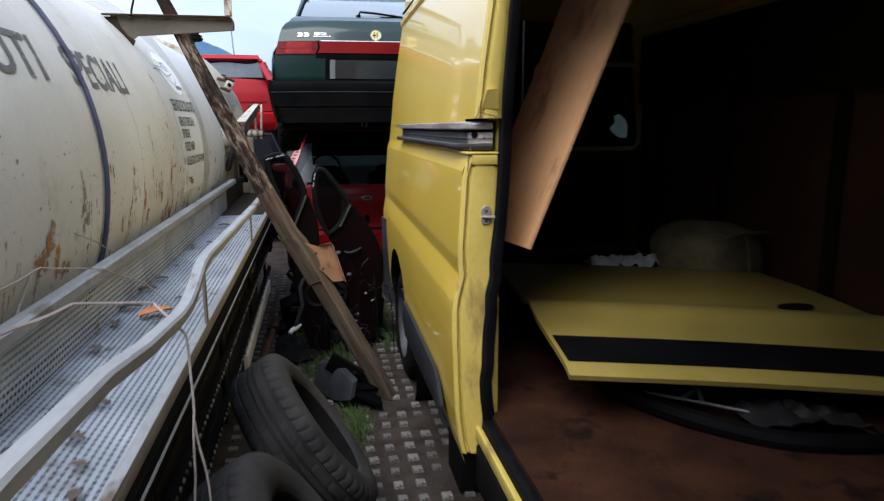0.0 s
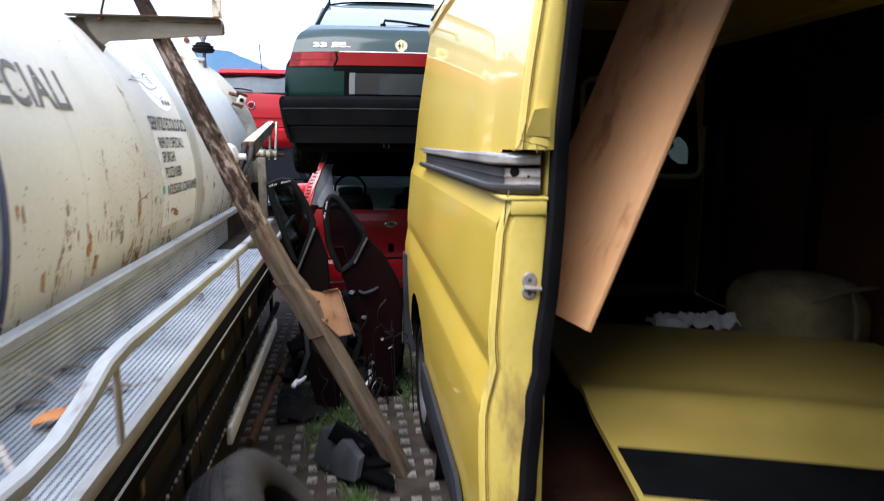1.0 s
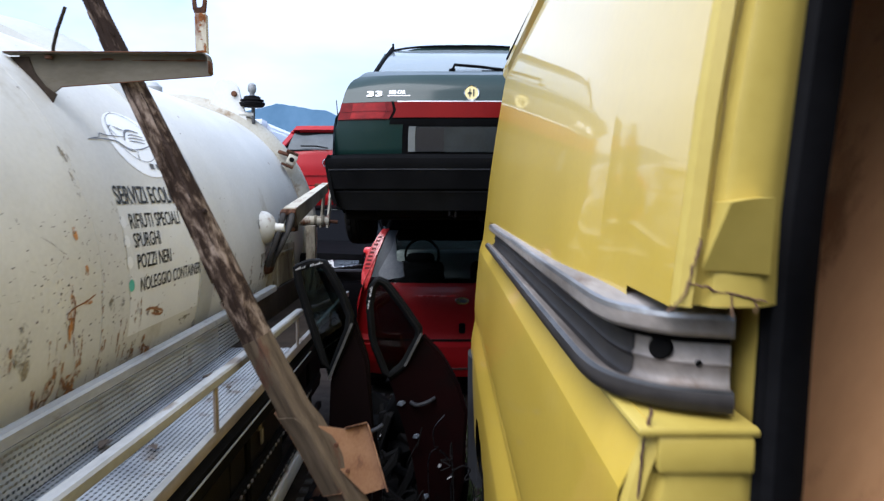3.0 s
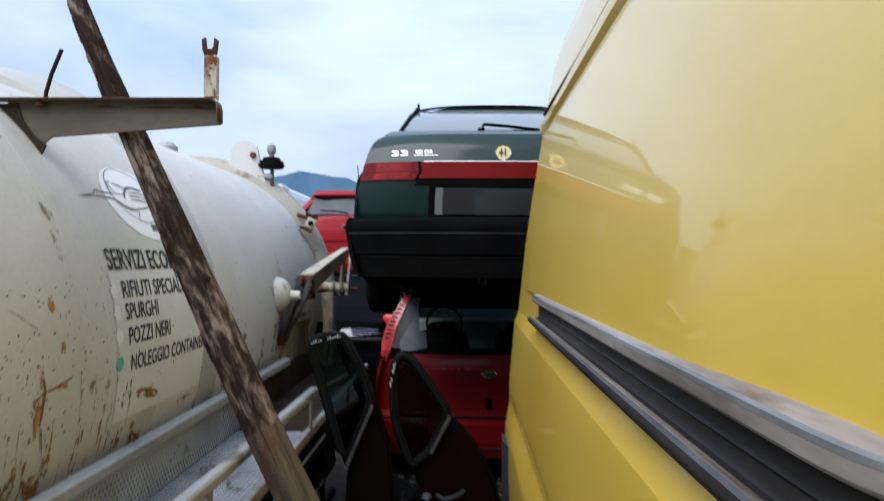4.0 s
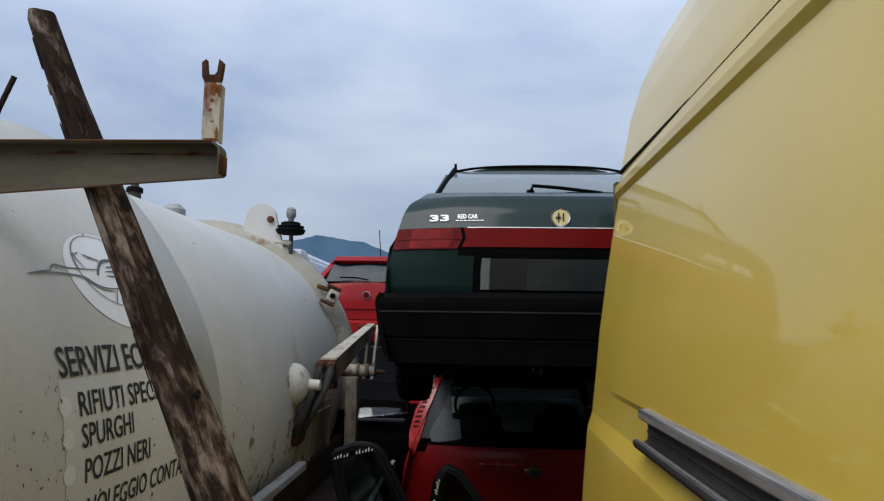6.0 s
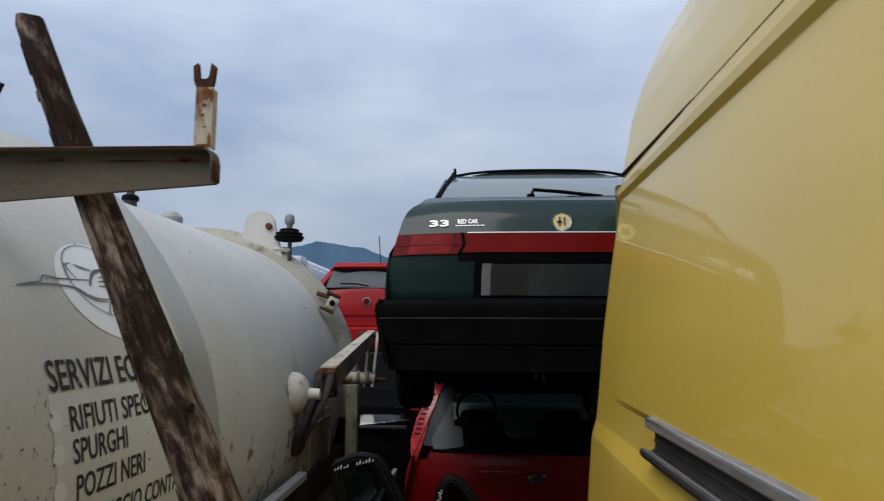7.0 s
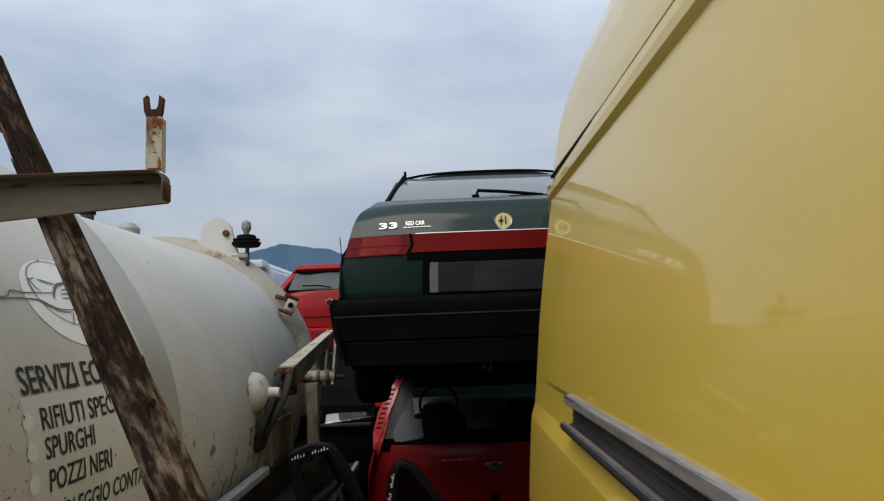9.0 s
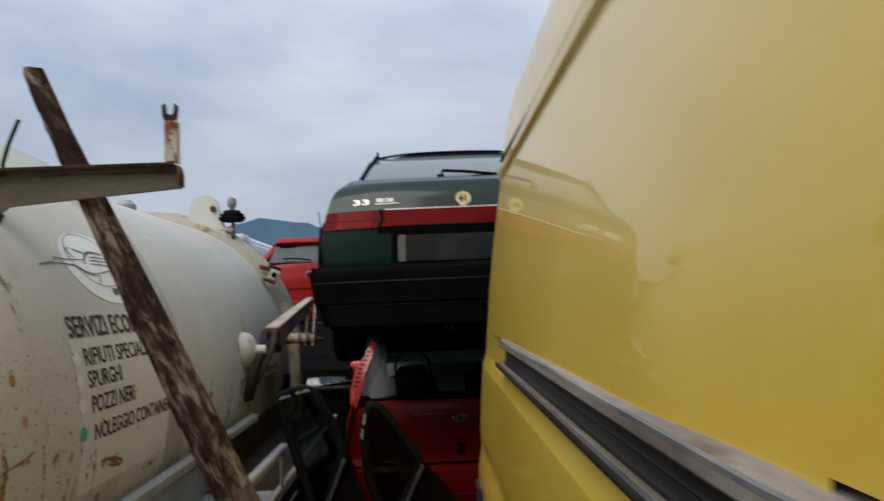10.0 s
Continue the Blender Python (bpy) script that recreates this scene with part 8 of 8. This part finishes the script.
def make_debris():
    bm = bmesh.new()
    extrude_poly(bm, [(-0.10, 3.36, 0.02), (0.03, 3.20, 0.01), (0.10, 3.02, 0.08), (0.12, 3.05, 0.17), (0.02, 3.30, 0.20), (-0.06, 3.42, 0.16)], (0.03, 0.02, 0.012))
    bmesh.ops.bevel(bm, geom=bm.edges[:], offset=0.004, segments=1, affect="EDGES")
    solo("broken_trim", bm, GREYPLASTIC, "broken grey plastic car trim lying on the paving", "plastic trim")
    bm = bmesh.new()
    for i in range(5):
        a = radians(35 * i)
        box(bm, (-0.10, -0.06, -0.01), (0.10, 0.06, 0.012), 0.004, pose(0.13 + 0.06 * math.cos(a), 3.12 + 0.16 * math.sin(a), 0.06 + 0.03 * i, 20 * i, 30 - 15 * i, 40 * i))
    solo("broken_trim", bm, BLACKPLASTIC, "broken black plastic pieces in a heap by the timber foot", "plastic trim")
    # dark heap of stripped parts
    rnd = random.Random(4)
    for k in range(26):
        x, y = rnd.uniform(-0.28, 0.36), rnd.uniform(4.25, 5.2)
        if 4.15 < y < 4.42 and x < 0.4:
            y += 0.35
        h = rnd.uniform(0.05, 0.5)
        bm = bmesh.new()
        pts = []
        for i in range(7):
            pts.append((x + rnd.uniform(-0.08, 0.08), y + 0.03 * i - 0.1, max(0.02, h * math.sin(math.pi * i / 6) * 0.9 + rnd.uniform(0.0, 0.06))))
        tube(bm, pts, rnd.uniform(0.012, 0.035), 6)
        solo("stripped_hose", bm, RUBBER if k % 3 else BLACKPLASTIC, "black stripped hose in a heap of car parts", "car part", "heap of stripped parts")
    for k in range(12):
        x, y = rnd.uniform(-0.25, 0.35), rnd.uniform(4.55, 5.4)
        bm = bmesh.new()
        box(bm, (-rnd.uniform(0.06, 0.16), -0.05, -rnd.uniform(0.05, 0.14)), (rnd.uniform(0.06, 0.16), 0.06, rnd.uniform(0.05, 0.14)), 0.02, pose(x, y, rnd.uniform(0.10, 0.36), rnd.uniform(-30, 30), rnd.uniform(-30, 30), rnd.uniform(0, 180)))
        solo("stripped_part", bm, BLACKPLASTIC, "black plastic filler part in a heap", "car part", "heap of stripped parts")
    for k in range(20):
        x, y, z = rnd.uniform(-0.12, 0.34), rnd.uniform(3.92, 4.20), rnd.uniform(0.04, 0.62)
        pts = [Vector((x, y, z))]
        for i in range(5):
            pts.append(pts[-1] + Vector((rnd.uniform(-0.05, 0.05), rnd.uniform(-0.02, 0.03), rnd.uniform(-0.09, 0.03))))
        pts = [Vector((p.x, p.y, max(0.012, p.z))) for p in pts]
        pts.append(Vector((pts[-1].x + 0.02, pts[-1].y + 0.02, 0.004)))
        solo("loose_wire", T(smooth(pts, 4), rnd.uniform(0.0025, 0.006), 6), GLOSSBLACK if k % 4 == 0 else RUBBER, "black loose wire hanging from the doors", "wire", "loose wires")
    # Pale chips stand in for glints among the dark doors.
    for x, z, s in ((0.17, 0.50, 0.016), (0.10, 0.655, 0.020), (0.215, 0.215, 0.016), (0.20, 0.165, 0.014), (0.28, 0.36, 0.010)):
        bm = bmesh.new()
        y = 4.268 - 0.05 * (1.3 - z)
        extrude_poly(bm, [(x - s, y, z - 0.3 * s), (x + 0.2 * s, y - 0.008, z - 0.5 * s), (x + s, y, z + 0.1 * s), (x + 0.3 * s, y - 0.006, z + 0.6 * s), (x - 0.6 * s, y - 0.003, z + 0.4 * s)], (0.001, 0.014, 0.001))
        solo("glint_chip", bm, PALEREFLECT if s > 0.015 else GALV, "pale chip standing in for a glint on a loose door", "shard", "broken shards")
    # Extra black boxes added to darken the paving behind the doors.
    for k in range(12):
        m = pose(rnd.uniform(0.24, 0.36), rnd.uniform(4.5, 6.0), 0.12, rnd.uniform(-15, 15), rnd.uniform(-15, 15), rnd.uniform(0, 180))
        solo("stripped_part", B((-0.08, -0.06, -0.14), (0.08, 0.06, rnd.uniform(0.05, 0.16)), 0.02, m), BLACKPLASTIC, "black plastic filler part in a heap", "car part", "heap of stripped parts")
    # Black sheets stand for both debris and shade on the paving.
    for (cx, cy, w, l, r, s) in ((-0.19, 4.12, 0.30, 0.5, 4, 1), (-0.18, 5.0, 0.40, 1.0, -6, 2), (0.16, 4.75, 0.44, 1.1, 10, 3)):
        bm = bmesh.new()
        m = pose(cx, cy, 0.0, 0, 0, r)
        grid(bm, 14, 26, lambda u, v: m @ Vector(((u - 0.5) * w, (v - 0.5) * l, 0.012 + 0.10 * abs(noise.noise((u * 2.3 + s * 5, v * 5, 0))) + 0.03 * abs(noise.noise((u * 7, v * 14, s))))))
        solo("dark_ground_sheet", thicken(bm, 0.004), RUBBER, "crumpled black sheet put on the paving for debris and shade", "liner", "heap of stripped parts")
    solo("rusty_bar", T([(-0.365, 4.90, 0.024), (-0.395, 4.3, 0.026), (-0.43, 3.60, 0.024)], 0.024, 8), RUSTY, "rusty steel bar lying on the paving under the walkway", "bar")
    # white plugs on the wiring
    for x, y, z, r in ((-0.195, 3.96, 0.215, 30), (0.205, 4.20, 0.14, 80), (-0.225, 3.95, 0.20, 60), (0.19, 4.19, 0.10, 60), (0.15, 4.1, 0.05, 20)):
        bm = bmesh.new()
        box(bm, (-0.024, -0.012, -0.010), (0.024, 0.012, 0.010), 0.004, pose(x, y, z, 10, -25, r))
        box(bm, (0.024, -0.007, -0.006), (0.04, 0.007, 0.006), 0.003, pose(x, y, z, 10, -25, r))
        solo("cable_plug", bm, WHITEPAINTMARK, "white plastic cable plug on loose wiring", "plug", "loose plugs")
    bm = bmesh.new()
    tube(bm, [(-0.20, 3.97, 0.22), (-0.15, 4.0, 0.36), (-0.16, 4.0, 0.48), (-0.10, 4.05, 0.60)], 0.014, 8)
    solo("wiring_loom", bm, GREYPLASTIC, "grey ribbed wiring loom hanging from a loose door", "cable")
    th = thing("brick_stack", "chipped orange bricks on a black block under the van sill", "bricks", (0.56, 2.3, 0))
    part("wooden_block", B((0.515, 2.16, -0.01), (0.66, 2.42, 0.235), 0.008), CHASSIS, th, "black oily wooden block")
    for x0, x1, z in ((0.505, 0.60, 0.237), (0.515, 0.61, 0.302)):
        part("brick", B((x0, 2.20, z), (x1, 2.38, z + 0.063), 0.006), BRICKRED, th)
    # vines and leaves on the walkway
    def vine(pts, r, label):
        q = []
        for a, b in zip(pts, pts[1:]):
            for i in range(6):
                t = i / 6
                p = Vector(a).lerp(Vector(b), t)
                q.append(p + Vector((noise.noise(p * 9), noise.noise(p * 9 + Vector((5, 0, 0))), noise.noise(p * 9 + Vector((0, 5, 0))))) * 0.006)
        q.append(Vector(pts[-1]))
        solo("dry_vine", T(q, r, 6, [1 - 0.5 * i / len(q) for i in range(len(q))]), TWIG, label, "vine", "dry vines")
    vine([(-0.66, 0.85, 1.13), (-0.55, 1.15, 1.14), (-0.42, 1.30, 1.10), (-0.33, 1.18, 1.05), (-0.31, 1.10, 0.90), (-0.31, 1.02, 0.65), (-0.30, 0.95, 0.30), (-0.29, 0.92, -0.01)], 0.004, "pale dry vine hanging over the walkway")
    vine([(-0.70, 1.0, 1.16), (-0.68, 1.35, 1.19), (-0.62, 1.60, 1.13), (-0.55, 1.75, 1.05), (-0.48, 1.78, 0.96)], 0.0028, "thin dry vine across the walkway")
    vine([(-0.69, 1.15, 1.05), (-0.70, 1.45, 1.25), (-0.69, 1.6, 1.24), (-0.66, 1.85, 1.13)], 0.0028, "thin dry vine on the tank")
    vine([(-0.31, 1.10, 0.88), (-0.28, 1.06, 0.70), (-0.24, 1.0, 0.45), (-0.22, 0.9, 0.2), (-0.20, 0.85, -0.01)], 0.0028, "thin dry vine hanging from the walkway")

    def leaf(x, y, z, s, m, label, r=0):
        bm = bmesh.new()
        grid(bm, 6, 4, lambda u, v: Vector((x, y, z)) + Matrix.Rotation(radians(r), 3, "Z") @ Vector(((u - 0.5) * s * 1.8, (v - 0.5) * s * math.sin(math.pi * (0.08 + 0.84 * u)) * 1.1, 0.004 + s * 0.35 * abs(v - 0.5) + 0.15 * s * math.sin(3 * u))))
        solo("leaf", thicken(bm, 0.001), m, label, "leaf", "fallen leaves")
    leaf(-0.52, 1.72, 0.956, 0.055, LEAF, "curled orange leaf on the walkway", 40)
    rnd = random.Random(9)
    for i in range(26):
        leaf(rnd.uniform(-0.62, -0.38), rnd.uniform(0.5, 3.6), 0.9555, rnd.uniform(0.012, 0.035), DEADLEAF, "dark dead leaf on the walkway", rnd.uniform(0, 180))


make_debris()


# ---- grass and paving studs ----
def make_grass():
    rnd = random.Random(2)
    verts, faces = [], []
    spots = [(-0.02, 3.75, 0.12, 0.30), (0.05, 4.0, 0.10, 0.25), (0.43, 4.45, 0.06, 0.35), (0.40, 5.0, 0.10, 0.3), (0.12, 2.9, 0.06, 0.2), (-0.1, 4.4, 0.1, 0.2), (0.36, 5.6, 0.25, 0.4)]
    for sx_, sy_, rx_, ry_ in spots:
        for _ in range(420):
            x, y = rnd.gauss(sx_, rx_ * 0.6), rnd.gauss(sy_, ry_ * 0.6)
            h, a = rnd.uniform(0.015, 0.065), rnd.uniform(0, 6.28)
            lean = rnd.uniform(0, 0.03)
            dx, dy = 0.0022 * math.cos(a), 0.0022 * math.sin(a)
            k = len(verts)
            verts += [(x - dx, y - dy, -0.014), (x + dx, y + dy, -0.014), (x + lean * math.cos(a + 1) + dx * 0.5, y + lean * math.sin(a + 1), h * 0.7), (x + 1.8 * lean * math.cos(a + 1), y + 1.8 * lean * math.sin(a + 1), h)]
            faces += [(k, k + 1, k + 2), (k, k + 2, k + 3)]
    me = bpy.data.meshes.new("grass")
    me.from_pydata(verts, [], faces)
    me.materials.append(GRASS)
    tagged(new("grass", me), "short green grass tufts between the paving studs", "grass", kind="stuff")


make_grass()


def stud_mesh(bm, x, y, s, h, top):
    rows = [[bm.verts.new((x + a * k, y + b * k, z)) for a, b in ((-s, -s), (s, -s), (s, s), (-s, s))] for k, z in ((1.05, -0.02), (1.0, h - 0.006), (top, h))]
    for p, q in zip(rows, rows[1:]):
        for i in range(4):
            bm.faces.new((p[i], p[(i + 1) % 4], q[(i + 1) % 4], q[i]))
    bm.faces.new(rows[-1])


def make_studs():
    rnd = random.Random(7)
    kinds = []
    for k in range(5):
        bm = bmesh.new()
        stud_mesh(bm, 0, 0, 0.0205 + 0.001 * k, 0.003 - 0.001 * (k % 3), 0.86 + 0.02 * (k % 3))
        kinds.append(mesh_of("paving_stud", bm, CONCRETE, 60))
    far = bmesh.new()
    for i in range(-8, 9):
        for j in range(0, 46):
            x, y = 0.275 + 0.0935 * i + rnd.uniform(-0.006, 0.006), 1.214 + 0.1186 * j + rnd.uniform(-0.006, 0.006)
            if rnd.random() < 0.10:
                continue
            if -4 <= i <= 2 and 5 <= j <= 40:
                ob = new("paving_stud", kinds[rnd.randrange(5)])
                ob.parent = ground
                ob.location = (x, y, rnd.uniform(-0.006, 0.0))
                ob.rotation_euler = (rnd.uniform(-0.04, 0.04), rnd.uniform(-0.04, 0.04), rnd.uniform(-0.1, 0.1))
            else:
                stud_mesh(far, x, y, 0.0225, 0.0, 0.86)
    ob = part("paving_rest", far, CONCRETE, ground, "rows of square concrete studs")
    ob["kind"] = "stuff"


make_studs()
